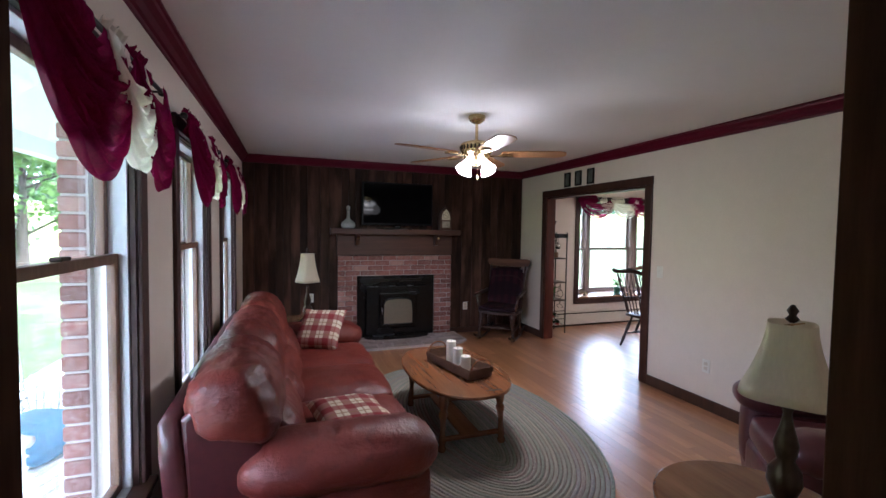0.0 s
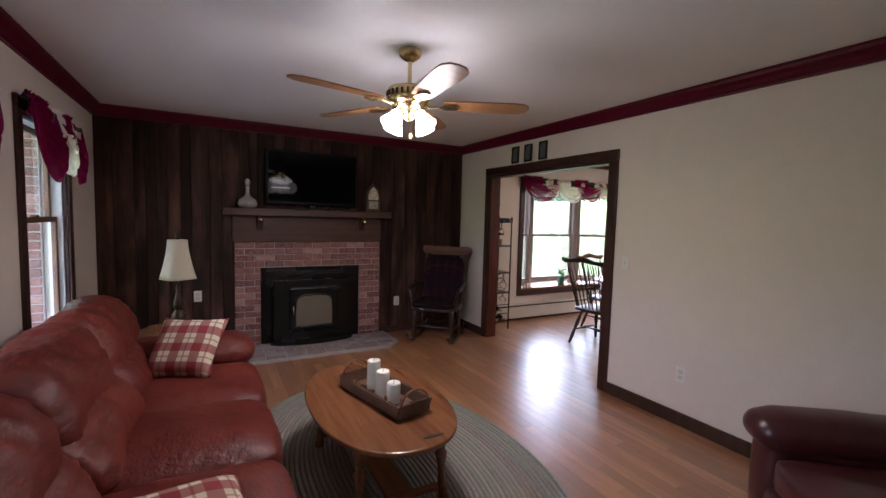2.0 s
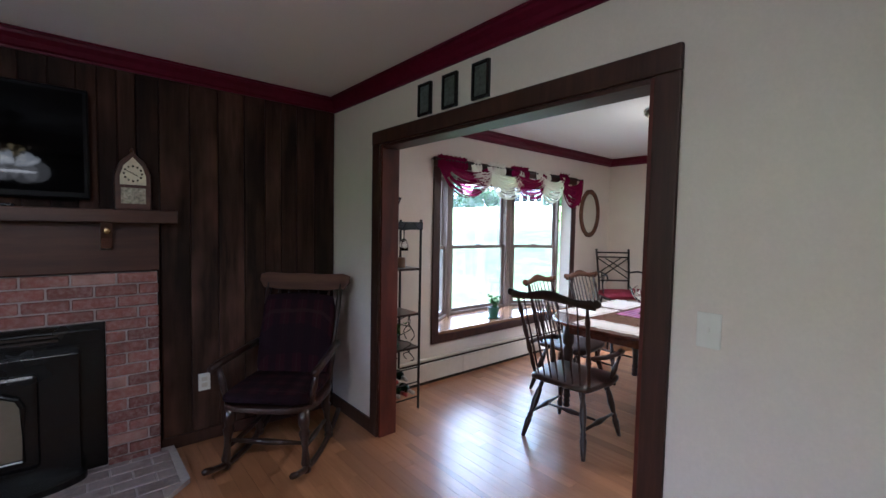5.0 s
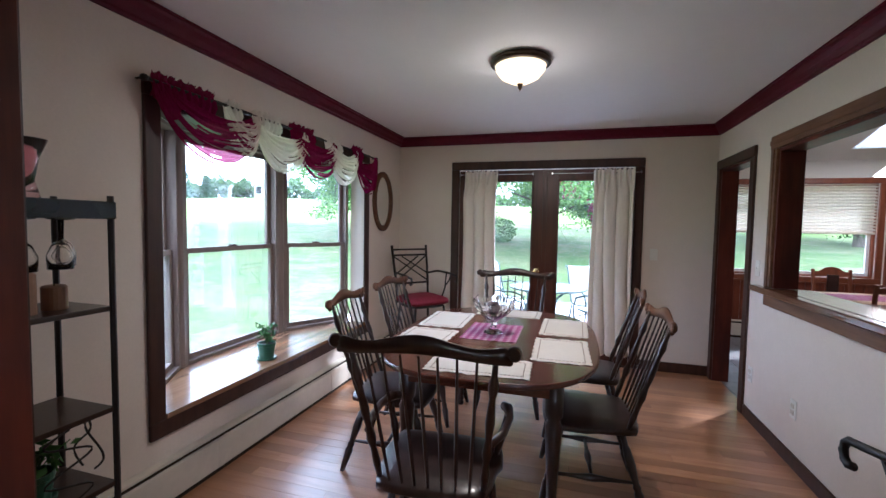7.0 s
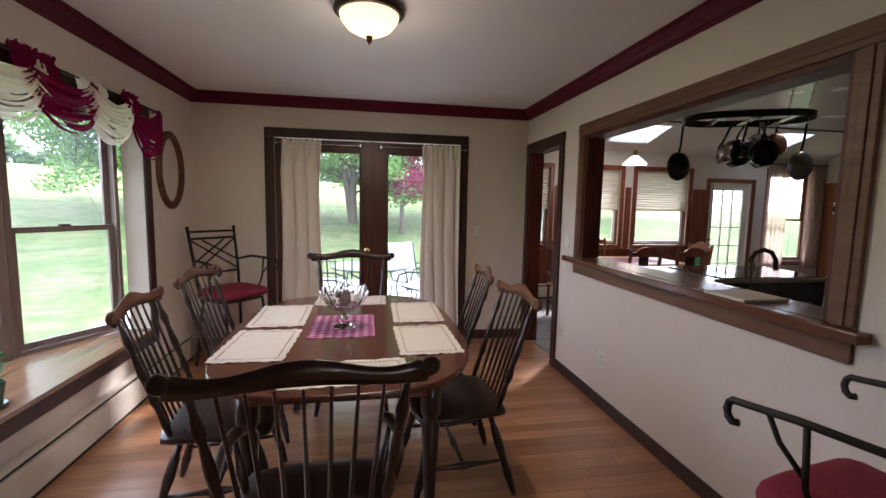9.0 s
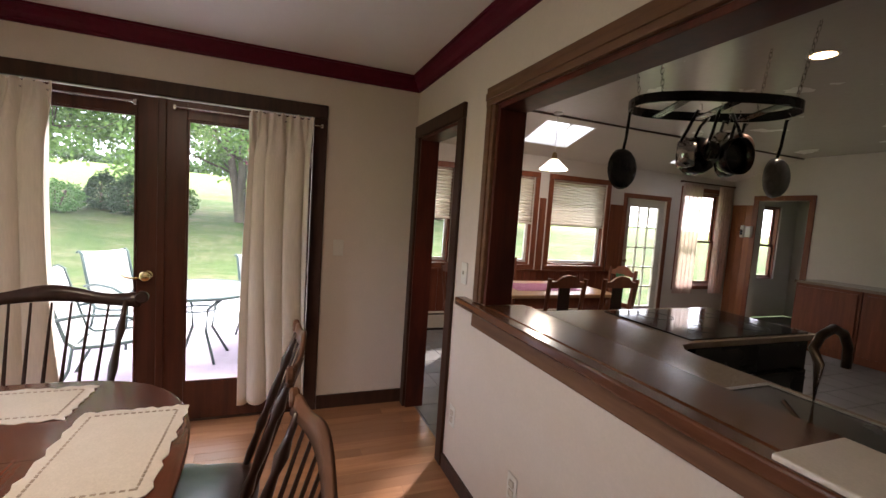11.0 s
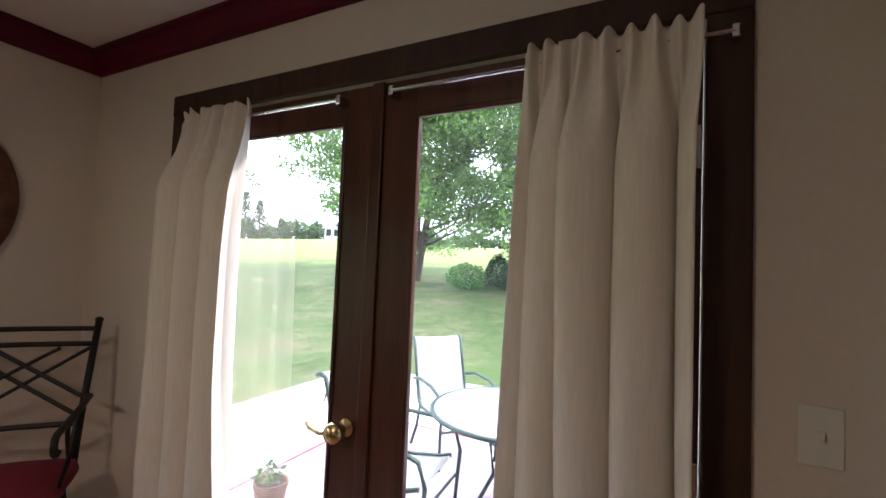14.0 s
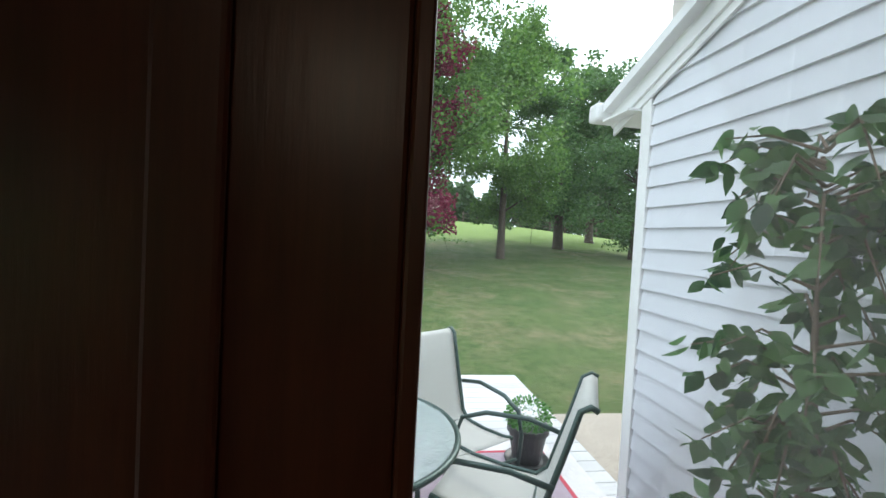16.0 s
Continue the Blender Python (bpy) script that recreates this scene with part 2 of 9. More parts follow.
def B(x0, x1, y0, y1, z0, z1, bm=None, bev=0.0):
    """A box, added to bm or a new bmesh, with its edges bevelled."""
    own = bmesh.new()
    bmesh.ops.create_cube(own, size=1)
    for v in own.verts:
        v.co = Vector(((x0 + x1) / 2 + v.co.x * (x1 - x0), (y0 + y1) / 2 + v.co.y * (y1 - y0), (z0 + z1) / 2 + v.co.z * (z1 - z0)))
    if bev:
        bmesh.ops.bevel(own, geom=own.edges[:], offset=bev, segments=2, profile=0.5, affect='EDGES')
    return join(bm, own)


def join(bm, own, m=None):
    if m is not None:
        own.transform(m)
    if bm is None:
        return own
    me = bpy.data.meshes.new("t")
    own.to_mesh(me)
    own.free()
    bm.from_mesh(me)
    bpy.data.meshes.remove(me)
    return bm


def boxes(*bs, bev=0.0):
    bm = bmesh.new()
    for b in bs:
        B(*b, bm=bm, bev=bev)
    return bm


def lathe(profile, n=20, bm=None, m=None):
    """A turned shape from (radius, height) pairs."""
    own = bmesh.new()
    rings = []
    for r, z in profile:
        rings.append([own.verts.new((r * math.cos(2 * math.pi * i / n), r * math.sin(2 * math.pi * i / n), z)) for i in range(n)])
    for a, b in zip(rings, rings[1:]):
        for i in range(n):
            own.faces.new((a[i], a[(i + 1) % n], b[(i + 1) % n], b[i]))
    if profile[0][0] > 0.0005:
        own.faces.new(rings[0][::-1])
    if profile[-1][0] > 0.0005:
        own.faces.new(rings[-1])
    bmesh.ops.remove_doubles(own, verts=own.verts, dist=0.0002)
    bmesh.ops.recalc_face_normals(own, faces=own.faces)
    return join(bm, own, m)


def tube(points, r, n=8, bm=None, closed=False, radii=None):
    """A round bar along a line of points."""
    own = bmesh.new()
    pts = [Vector(p) for p in points]
    rings = []
    up = Vector((0, 0, 1))
    for i, p in enumerate(pts):
        a = pts[i - 1] if i or closed else p
        b = pts[(i + 1) % len(pts)] if i < len(pts) - 1 or closed else p
        d = (b - a).normalized()
        s = d.cross(up)
        if s.length < 0.05:
            s = d.cross(Vector((1, 0, 0)))
        s.normalize()
        u = s.cross(d)
        rr = radii[i] if radii else r
        rings.append([own.verts.new(p + s * rr * math.cos(2 * math.pi * k / n) + u * rr * math.sin(2 * math.pi * k / n)) for k in range(n)])
    pairs = list(zip(rings, rings[1:])) + ([(rings[-1], rings[0])] if closed else [])
    for a, b in pairs:
        for k in range(n):
            own.faces.new((a[k], a[(k + 1) % n], b[(k + 1) % n], b[k]))
    if not closed:
        own.faces.new(rings[0][::-1])
        own.faces.new(rings[-1])
    bmesh.ops.recalc_face_normals(own, faces=own.faces)
    return join(bm, own)


def turned(p0, p1, prof, n=10, bm=None):
    """A turned spindle from p0 to p1; prof: (share of the length, radius)."""
    a, b = Vector(p0), Vector(p1)
    d = b - a
    q = Vector((0, 0, 1)).rotation_difference(d).to_matrix().to_4x4()
    return lathe([(r, t * d.length) for t, r in prof], n, bm, Matrix.Translation(a) @ q)


def prism(outline, z0, z1, bm=None, m=None, bev=0.0):
    """An upright prism over a plan outline."""
    own = bmesh.new()
    lo = [own.verts.new((x, y, z0)) for x, y in outline]
    hi = [own.verts.new((x, y, z1)) for x, y in outline]
    k = len(outline)
    own.faces.new(lo[::-1])
    own.faces.new(hi)
    for i in range(k):
        own.faces.new((lo[i], lo[(i + 1) % k], hi[(i + 1) % k], hi[i]))
    bmesh.ops.recalc_face_normals(own, faces=own.faces)
    if bev:
        es = [e for e in own.edges if abs(e.verts[0].co.z - e.verts[1].co.z) < 1e-6]
        bmesh.ops.bevel(own, geom=es, offset=bev, segments=3, profile=0.5, affect='EDGES')
    return join(bm, own, m)


def ellipse(cx, cy, a, b, n=40, power=2.0):
    out = []
    for i in range(n):
        t = 2 * math.pi * i / n
        c, s = math.cos(t), math.sin(t)
        out.append((cx + a * math.copysign(abs(c) ** (2 / power), c), cy + b * math.copysign(abs(s) ** (2 / power), s)))
    return out


def soft(x0, x1, y0, y1, z0, z1, r=0.06, puff=0.02, n=6, bm=None, m=None, wrinkle=0.006, seed=0):
    """A padded block with round edges and slight creases."""
    own = bmesh.new()
    bmesh.ops.create_cube(own, size=2)
    bmesh.ops.subdivide_edges(own, edges=own.edges[:], cuts=n, use_grid_fill=True)
    c = Vector(((x0 + x1) / 2, (y0 + y1) / 2, (z0 + z1) / 2))
    h = Vector(((x1 - x0) / 2, (y1 - y0) / 2, (z1 - z0) / 2))
    for v in own.verts:
        q = Vector((v.co.x * h.x, v.co.y * h.y, v.co.z * h.z))
        inner = Vector([max(-max(h[i] - r, 0.001), min(max(h[i] - r, 0.001), q[i])) for i in range(3)])
        d = q - inner
        if d.length > 1e-6:
            q = inner + d.normalized() * r
        k = [1 - min(1, abs(v.co[i])) ** 2 for i in range(3)]
        for i in range(3):
            j, l = (i + 1) % 3, (i + 2) % 3
            if abs(v.co[i]) > 0.98:
                q[i] += math.copysign(puff * k[j] * k[l], v.co[i])
        q += noise.noise_vector((q + c) * 9 + Vector((seed, seed * 2, 0))) * wrinkle
        v.co = c + q
    for f in own.faces:
        f.smooth = True
    return join(bm, own, m)


def structure(name, bm, material, label, category, smooth=False):
    return tagged(mesh_ob(name, bm, material, None, smooth), label, category, kind="structure")


def wall_with_holes(axis, a, b, lo, hi, z0, z1, holes, bm=None):
    """A wall between a and b across 'axis' ('x': it stands at x in a..b and runs along y from lo to hi); holes: (from, to, z from, z to)."""
    bm = bm or bmesh.new()

    def add(u0, u1, w0, w1):
        if u1 - u0 > 1e-4 and w1 - w0 > 1e-4:
            if axis == 'x':
                B(a, b, u0, u1, w0, w1, bm=bm)
            else:
                B(u0, u1, a, b, w0, w1, bm=bm)
    cur = lo
    for u0, u1, w0, w1 in sorted(holes):
        add(cur, u0, z0, z1)
        add(u0, u1, z0, w0)
        add(u0, u1, w1, z1)
        cur = u1
    add(cur, hi, z0, z1)
    return bm


def casing(name, axis, at, proud, u0, u1, z0, z1, w, material, label, foot=True):
    """Flat boards round an opening on a wall face; proud: signed thickness off the face."""
    t = thing(name, Matrix.Identity(4), label, "trim", kind="structure")
    a, b = sorted((at, at + proud))
    bl = [("side_board", u0 - w, u0, z0, z1), ("side_board", u1, u1 + w, z0, z1), ("head_board", u0 - w, u1 + w, z1, z1 + w)]
    if not foot:
        bl.append(("bottom_board", u0 - w, u1 + w, z0 - w, z0))
    for nm, p, q, r, s in bl:
        bm = bmesh.new()
        e = 0.003 if nm == "head_board" else 0
        if axis == 'x':
            B(a - e, b + e, p, q, r, s, bm=bm, bev=0.006)
        else:
            B(p, q, a - e, b + e, r, s, bm=bm, bev=0.006)
        part(nm, bm, material, t)
    return t

# ---- large structure ----
WIN_W = [(2.07, 3.12), (3.57, 4.62), (5.10, 6.15)]
WZ0, WZ1 = 0.46, 2.03
C = 0.09
west_holes = [(a + C, b - C, WZ0, WZ1) for a, b in WIN_W]
structure("wall_west", wall_with_holes('x', XL - 0.14, XL, Y0 - 2.6, YF + 0.14, 0, CH, west_holes), M_WALL, "cream painted wall with three tall windows", "wall")
structure("wall_north_living", boxes((XL, XM2, YF, YF + 0.14, 0, CH)), M_SEAM, "dark backing wall behind the barn boards", "wall")
OY0, OY1, OZ = 4.455, 6.25, 2.01
structure("wall_middle", wall_with_holes('x', XM, XM2, YK, YF, 0, CH, [(OY0, OY1, 0, OZ)], wall_with_holes('x', XM, XM2, Y0 - 2.6, YK, 0, CH, [])), M_WALL, "cream painted wall with a wide cased opening", "wall")
DX0, DX1 = -0.52, 0.52
structure("wall_south_living", wall_with_holes('y', Y0 - 0.12, Y0, XL, XM, 0, CH, [(DX0, DX1, 0, 2.06)]), M_WALL, "cream painted wall with a doorway", "wall")
# added out of view, so that the hall stays closed and dark
structure("wall_hall", boxes((XL - 0.14, XM, Y0 - 2.74, Y0 - 2.6, 0, CH)), M_WALL, "unseen plain cream wall added to close the hall", "wall")

# dining room walls
BX0, BX1, BZ0, BZ1 = 4.14, 6.31, 0.47, 2.03
structure("wall_north_dining", wall_with_holes('y', YB, YB + 0.14, XM2, XE + 0.145, 0, CH, [(BX0, BX1, BZ0 - 0.03, BZ1)]), M_WALL, "cream painted wall with a bay window", "wall")
FY0, FY1, FZ = 4.32, 6.146, 2.06
structure("wall_east_dining", wall_with_holes('x', XE, XE + 0.145, YK2, YB, 0, CH, [(FY0, FY1, -0.1, FZ)]), M_WALL, "cream painted wall with double glazed doors", "wall")
KD0, KD1, KZ = 6.42, 7.125, 2.005
PX0, PX1, PZ0, PZ1 = 4.09, 5.97, 1.0, 2.0
structure("wall_south_dining", wall_with_holes('y', YK2, YK, XM2, XE, 0, KC, [(KD0, KD1, 0, KZ), (PX0, PX1, PZ0, PZ1)]), M_WALL, "cream painted wall with a doorway and a pass-through", "wall")

# ceilings
tagged(mesh_ob("ceiling_living", boxes((XL - 0.14, XM2, Y0 - 2.74, YF + 0.14, CH, CH + 0.12)), M_CEIL), "flat off-white painted ceiling", "ceiling", kind="structure")
tagged(mesh_ob("ceiling_dining", boxes((XM2, XE + 0.145, YK, YB + 0.14, CH, CH + 0.12)), M_CEIL), "flat off-white painted ceiling", "ceiling", kind="structure")


def crown(name, p, q, inward, label="burgundy painted crown moulding"):
    """Crown moulding along p-q; inward: unit vector into the room. Stepped, hollow profile."""
    prof = [(0.0, -0.098), (0.012, -0.098), (0.014, -0.085), (0.026, -0.078), (0.040, -0.052), (0.062, -0.030), (0.066, -0.014), (0.078, -0.012), (0.078, -0.001), (0.0, -0.001)]
    bm = bmesh.new()
    i = Vector((inward[0], inward[1], 0))
    rings = []
    for end in (p, q):
        rings.append([bm.verts.new(Vector((end[0], end[1], CH)) + i * a + Vector((0, 0, z))) for a, z in prof])
    k = len(prof)
    for j in range(k):
        bm.faces.new((rings[0][j], rings[0][(j + 1) % k], rings[1][(j + 1) % k], rings[1][j]))
    bm.faces.new(rings[0][::-1])
    bm.faces.new(rings[1])
    bmesh.ops.recalc_face_normals(bm, faces=bm.faces)
    structure(name, bm, M_BURG, label, "moulding")


YP = YF - 0.022      # face of the boards
crown("crown_west", (XL, Y0), (XL, YP), (1, 0))
crown("crown_north", (XL, YP), (XM, YP), (0, -1))
crown("crown_middle", (XM, Y0), (XM, YP), (-1, 0))
crown("crown_south", (XL, Y0), (XM, Y0), (0, 1))
crown("crown_dining_north", (XM2, YB), (XE, YB), (0, -1))
crown("crown_dining_east", (XE, YK), (XE, YB), (-1, 0))
crown("crown_dining_south", (XM2, YK), (XE, YK), (0, 1))
crown("crown_dining_west", (XM2, YK), (XM2, YB), (1, 0))


def base(name, x0, x1, y0, y1, h=0.1):
    structure(name, boxes((x0, x1, y0, y1, 0, h), bev=0.004), M_TRIM, "dark stained wooden baseboard", "baseboard")


base("baseboard_middle", XM - 0.016, XM, Y0, OY0 - C - 0.002)
base("baseboard_middle_north", XM - 0.016, XM, OY1 + C + 0.002, YP)
base("baseboard_dining_east", XE - 0.016, XE, YK, FY0 - C - 0.002)
base("baseboard_dining_east_north", XE - 0.016, XE, FY1 + C + 0.002, YB)
base("baseboard_dining_south", XM2, KD0 - C - 0.002, YK, YK + 0.016, 0.085)
base("baseboard_panel_wall", XL, 0.29, YP - 0.016, YP, 0.08)
base("baseboard_panel_wall_east", 1.92, XM, YP - 0.016, YP, 0.08)

# cased opening between the rooms
jm = thing("door_frame_opening", Matrix.Identity(4), "dark stained wooden lining of the wide cased opening", "door frame", kind="structure")
part("jamb", boxes((XM - 0.004, XM2 + 0.004, OY0, OY0 + 0.02, 0, OZ), bev=0.003), M_REDTRIM, jm)
part("jamb", boxes((XM - 0.004, XM2 + 0.004, OY1 - 0.02, OY1, 0, OZ), bev=0.003), M_REDTRIM, jm)
part("head_jamb", boxes((XM - 0.004, XM2 + 0.004, OY0 + 0.02, OY1 - 0.02, OZ - 0.02, OZ), bev=0.003), M_TRIM, jm)
casing("trim_opening_living", 'x', XM, -0.02, OY0, OY1, 0, OZ, C, M_TRIM, "dark stained wooden casing round the wide opening")
casing("trim_opening_dining", 'x', XM2, 0.02, OY0, OY1, 0, OZ, C, M_TRIM, "dark stained wooden casing round the wide opening")

# entry doorway
M_DULL = m_wood("dull_dark_jamb", (0.105, 0.048, 0.026), (0.038, 0.017, 0.010), 0.85, 'Z', 1.0, world_space=True, spec=0.05)
jm = thing("door_frame_entry", Matrix.Identity(4), "dark stained wooden lining of the entry doorway", "door frame", kind="structure")
for a in (DX0, DX1 - 0.02):
    part("jamb", boxes((a, a + 0.02, Y0 - 0.124, Y0 + 0.004, 0, 2.06), bev=0.003), M_DULL, jm)
part("head_jamb", boxes((DX0 + 0.02, DX1 - 0.02, Y0 - 0.124, Y0 + 0.004, 2.04, 2.06), bev=0.003), M_TRIM, jm)
casing("trim_entry", 'y', Y0 - 0.12, -0.02, DX0, DX1, 0, 2.06, C, M_TRIM, "dark stained wooden casing round the entry doorway")

# kitchen doorway
jm = thing("door_frame_kitchen", Matrix.Identity(4), "red-brown stained wooden lining of the kitchen doorway", "door frame", kind="structure")
for a in (KD0, KD1 - 0.02):
    part("jamb", boxes((a, a + 0.02, YK2 - 0.004, YK + 0.004, 0, KZ), bev=0.003), M_REDTRIM, jm)
part("head_jamb", boxes((KD0 + 0.02, KD1 - 0.02, YK2 - 0.004, YK + 0.004, KZ - 0.02, KZ), bev=0.003), M_REDTRIM, jm)
casing("trim_kitchen_door", 'y', YK, 0.02, KD0, KD1, 0, KZ, 0.085, M_TRIM, "dark stained wooden casing round the kitchen doorway")

# pass-through frame and bar sill
jm = thing("pass_through_frame", Matrix.Identity(4), "red-brown stained wooden lining of the kitchen pass-through", "window frame", kind="structure")
for a in (PX0, PX1 - 0.025):
    part("jamb", boxes((a, a + 0.025, YK2 - 0.01, YK + 0.004, PZ0 + 0.045, PZ1), bev=0.003), M_REDTRIM, jm)
part("head_jamb", boxes((PX0 + 0.025, PX1 - 0.025, YK2 - 0.01, YK + 0.004, PZ1 - 0.025, PZ1), bev=0.003), M_REDTRIM, jm)
cs = thing("trim_pass_through", Matrix.Identity(4), "stained wooden casing round the kitchen pass-through", "trim", kind="structure")
M_OAKTRIM = m_wood("brown_oak_trim", (0.20, 0.10, 0.052), (0.105, 0.048, 0.025), 0.45, 'X', 1.0, world_space=True)
for a, b in ((PX0 - C, PX0), (PX1, PX1 + C)):
    part("side_board", boxes((a, b, YK, YK + 0.02, PZ0 + 0.045, PZ1), (a + 0.028, b - 0.028, YK + 0.018, YK + 0.027, PZ0 + 0.045, PZ1), bev=0.004), M_OAKTRIM, cs)
part("head_board", boxes((PX0 - C, PX1 + C, YK, YK + 0.023, PZ1, PZ1 + C), (PX0 - C, PX1 + C, YK + 0.02, YK + 0.029, PZ1 + 0.028, PZ1 + C - 0.028), bev=0.004), M_OAKTRIM, cs)
part("apron", boxes((PX0 - C, PX1 + C, YK, YK + 0.018, PZ0 - 0.085, PZ0), bev=0.004), M_OAKTRIM, cs)
M_SILL = m_wood("brown_varnished_sill", (0.17, 0.068, 0.034), (0.080, 0.030, 0.016), 0.22, 'X', 0.8, coat=0.5, world_space=True)
tagged(mesh_ob("bar_sill", boxes((PX0 - C - 0.05, PX1 + C + 0.12, YK + 0.0005, YK + 0.065, PZ0, PZ0 + 0.042), (PX0 + 0.001, PX1 - 0.001, YK2 - 0.1, YK, PZ0, PZ0 + 0.042), bev=0.008), M_SILL), "brown varnished oak sill of the kitchen pass-through", "sill", kind="structure")

# french doors
casing("trim_french_doors", 'x', XE, -0.02, FY0, FY1, 0, FZ, 0.088, M_TRIM, "dark stained wooden casing round the double doors")
M_DOORWOOD = m_wood("dark_mahogany_door", (0.105, 0.030, 0.016), (0.042, 0.012, 0.007), 0.32, 'Z', 1.0, world_space=True)
fy_mid = 5.2
M_BRASS = m_plain("polished_brass", (0.60, 0.46, 0.23), 0.24, 1.0, var=0.05, bmp=0.02)
M_CHROME = m_plain("polished_steel", (0.62, 0.62, 0.62), 0.2, 1.0, var=0.05, bmp=0.02)
for nm, y0, y1, g0, g1 in (("door_french_south", FY0 + 0.004, fy_mid - 0.002, 4.46, 5.068), ("door_french_north", fy_mid + 0.002, FY1 - 0.004, 5.328, 5.995)):
    d = thing(nm, Matrix.Identity(4), "closed dark wooden glazed door of a double pair", "door", kind="structure")
    xa, xb = XE + 0.0, XE + 0.045
    g_z0, g_z1 = 0.26, 1.94
    part("stile", boxes((xa, xb, y0, g0, 0.012, 2.05), bev=0.004), M_DOORWOOD, d)
    part("stile", boxes((xa, xb, g1, y1, 0.012, 2.05), bev=0.004), M_DOORWOOD, d)
    part("bottom_rail", boxes((xa, xb, g0, g1, 0.012, g_z0), bev=0.004), M_DOORWOOD, d)
    part("top_rail", boxes((xa, xb, g0, g1, g_z1, 2.05), bev=0.004), M_DOORWOOD, d)
    bead = bmesh.new()
    for q in ((xa - 0.004, xa + 0.012, g0, g0 + 0.014, g_z0, g_z1), (xa - 0.004, xa + 0.012, g1 - 0.014, g1, g_z0, g_z1), (xa - 0.004, xa + 0.012, g0 + 0.014, g1 - 0.014, g_z0, g_z0 + 0.014), (xa - 0.004, xa + 0.012, g0 + 0.014, g1 - 0.014, g_z1 - 0.014, g_z1)):
        B(*q, bm=bead, bev=0.003)
    part("glazing_bead", bead, M_DOORWOOD, d)
    pane = part("pane", boxes((xa + 0.018, xa + 0.024, g0, g1, g_z0, g_z1)), M_PANE, d)
    pane.visible_shadow = False
    if "north" in nm:
        ky = 5.265
        part("door_handle", lathe([(0.028, 0), (0.03, 0.004), (0.026, 0.01), (0.012, 0.014), (0.011, 0.035), (0.02, 0.042), (0.031, 0.055), (0.033, 0.066), (0.026, 0.08), (0.0, 0.085)], 20, None, Matrix.Translation((xa, ky, 0.97)) @ Matrix.Rotation(-math.pi / 2, 4, 'Y')), M_BRASS, d, "polished brass knob", True)
        part("lever", tube([(xa - 0.05, ky + 0.02, 0.965), (xa - 0.055, ky + 0.06, 0.955), (xa - 0.05, ky + 0.11, 0.962), (xa - 0.045, ky + 0.125, 0.975)], 0.006), M_BRASS, d, "thin brass lever", True)
    else:
        ast = part("astragal", boxes((xa - 0.012, xa - 0.001, fy_mid - 0.022, fy_mid + 0.022, 0.015, 2.05), bev=0.004), M_DOORWOOD, d)
        part("hinge", boxes((xa - 0.006, xa, y0 + 0.002, y0 + 0.03, 1.72, 1.82), bev=0.002), M_CHROME, d)
        part("hinge", boxes((xa - 0.006, xa, y0 + 0.002, y0 + 0.03, 0.98, 1.08), bev=0.002), M_CHROME, d)
structure("threshold", boxes((XE - 0.01, XE + 0.2, FY0, FY1, -0.02, 0.011), bev=0.004), M_TRIM, "dark wooden door threshold", "threshold")


def sash_window(name, m, w, z0, z1, depth, frame_mat, sash_mat, label, mid=None, lock=True, glass=M_PANE):
    """A double-hung window in a plane: local x runs along the wall, y outwards. Outer frame, two sashes, panes, lock."""
    t = thing(name, m, label, "window", kind="structure")
    f = 0.025
    part("window_frame", boxes((0, f, 0, depth, z0, z1), (w - f, w, 0, depth, z0, z1), (f, w - f, 0, depth, z1 - f, z1), (f, w - f, 0, depth, z0, z0 + f), bev=0.003), frame_mat, t)
    mid = mid or (z0 + z1) / 2
    s = 0.036
    for nm, a, b, ya in (("lower_sash", z0 + f, mid + 0.02, depth * 0.35), ("upper_sash", mid - 0.02, z1 - f, depth * 0.35 + 0.032)):
        q = part(nm, boxes((f, f + s, ya, ya + 0.03, a, b), (w - f - s, w - f, ya, ya + 0.03, a, b), (f + s, w - f - s, ya, ya + 0.03, a, a + s), (f + s, w - f - s, ya, ya + 0.03, b - s, b), bev=0.003), sash_mat, t)
        p = part("pane", boxes((f + s, w - f - s, ya + 0.012, ya + 0.016, a + s, b - s)), glass, q)
        p.visible_shadow = False
    if lock:
        part("sash_lock", boxes((w / 2 - 0.03, w / 2 + 0.03, depth * 0.35 - 0.002, depth * 0.35 + 0.03, mid + 0.02, mid + 0.033), bev=0.004), M_TRIM, t, "small dark sash lock")
    return t


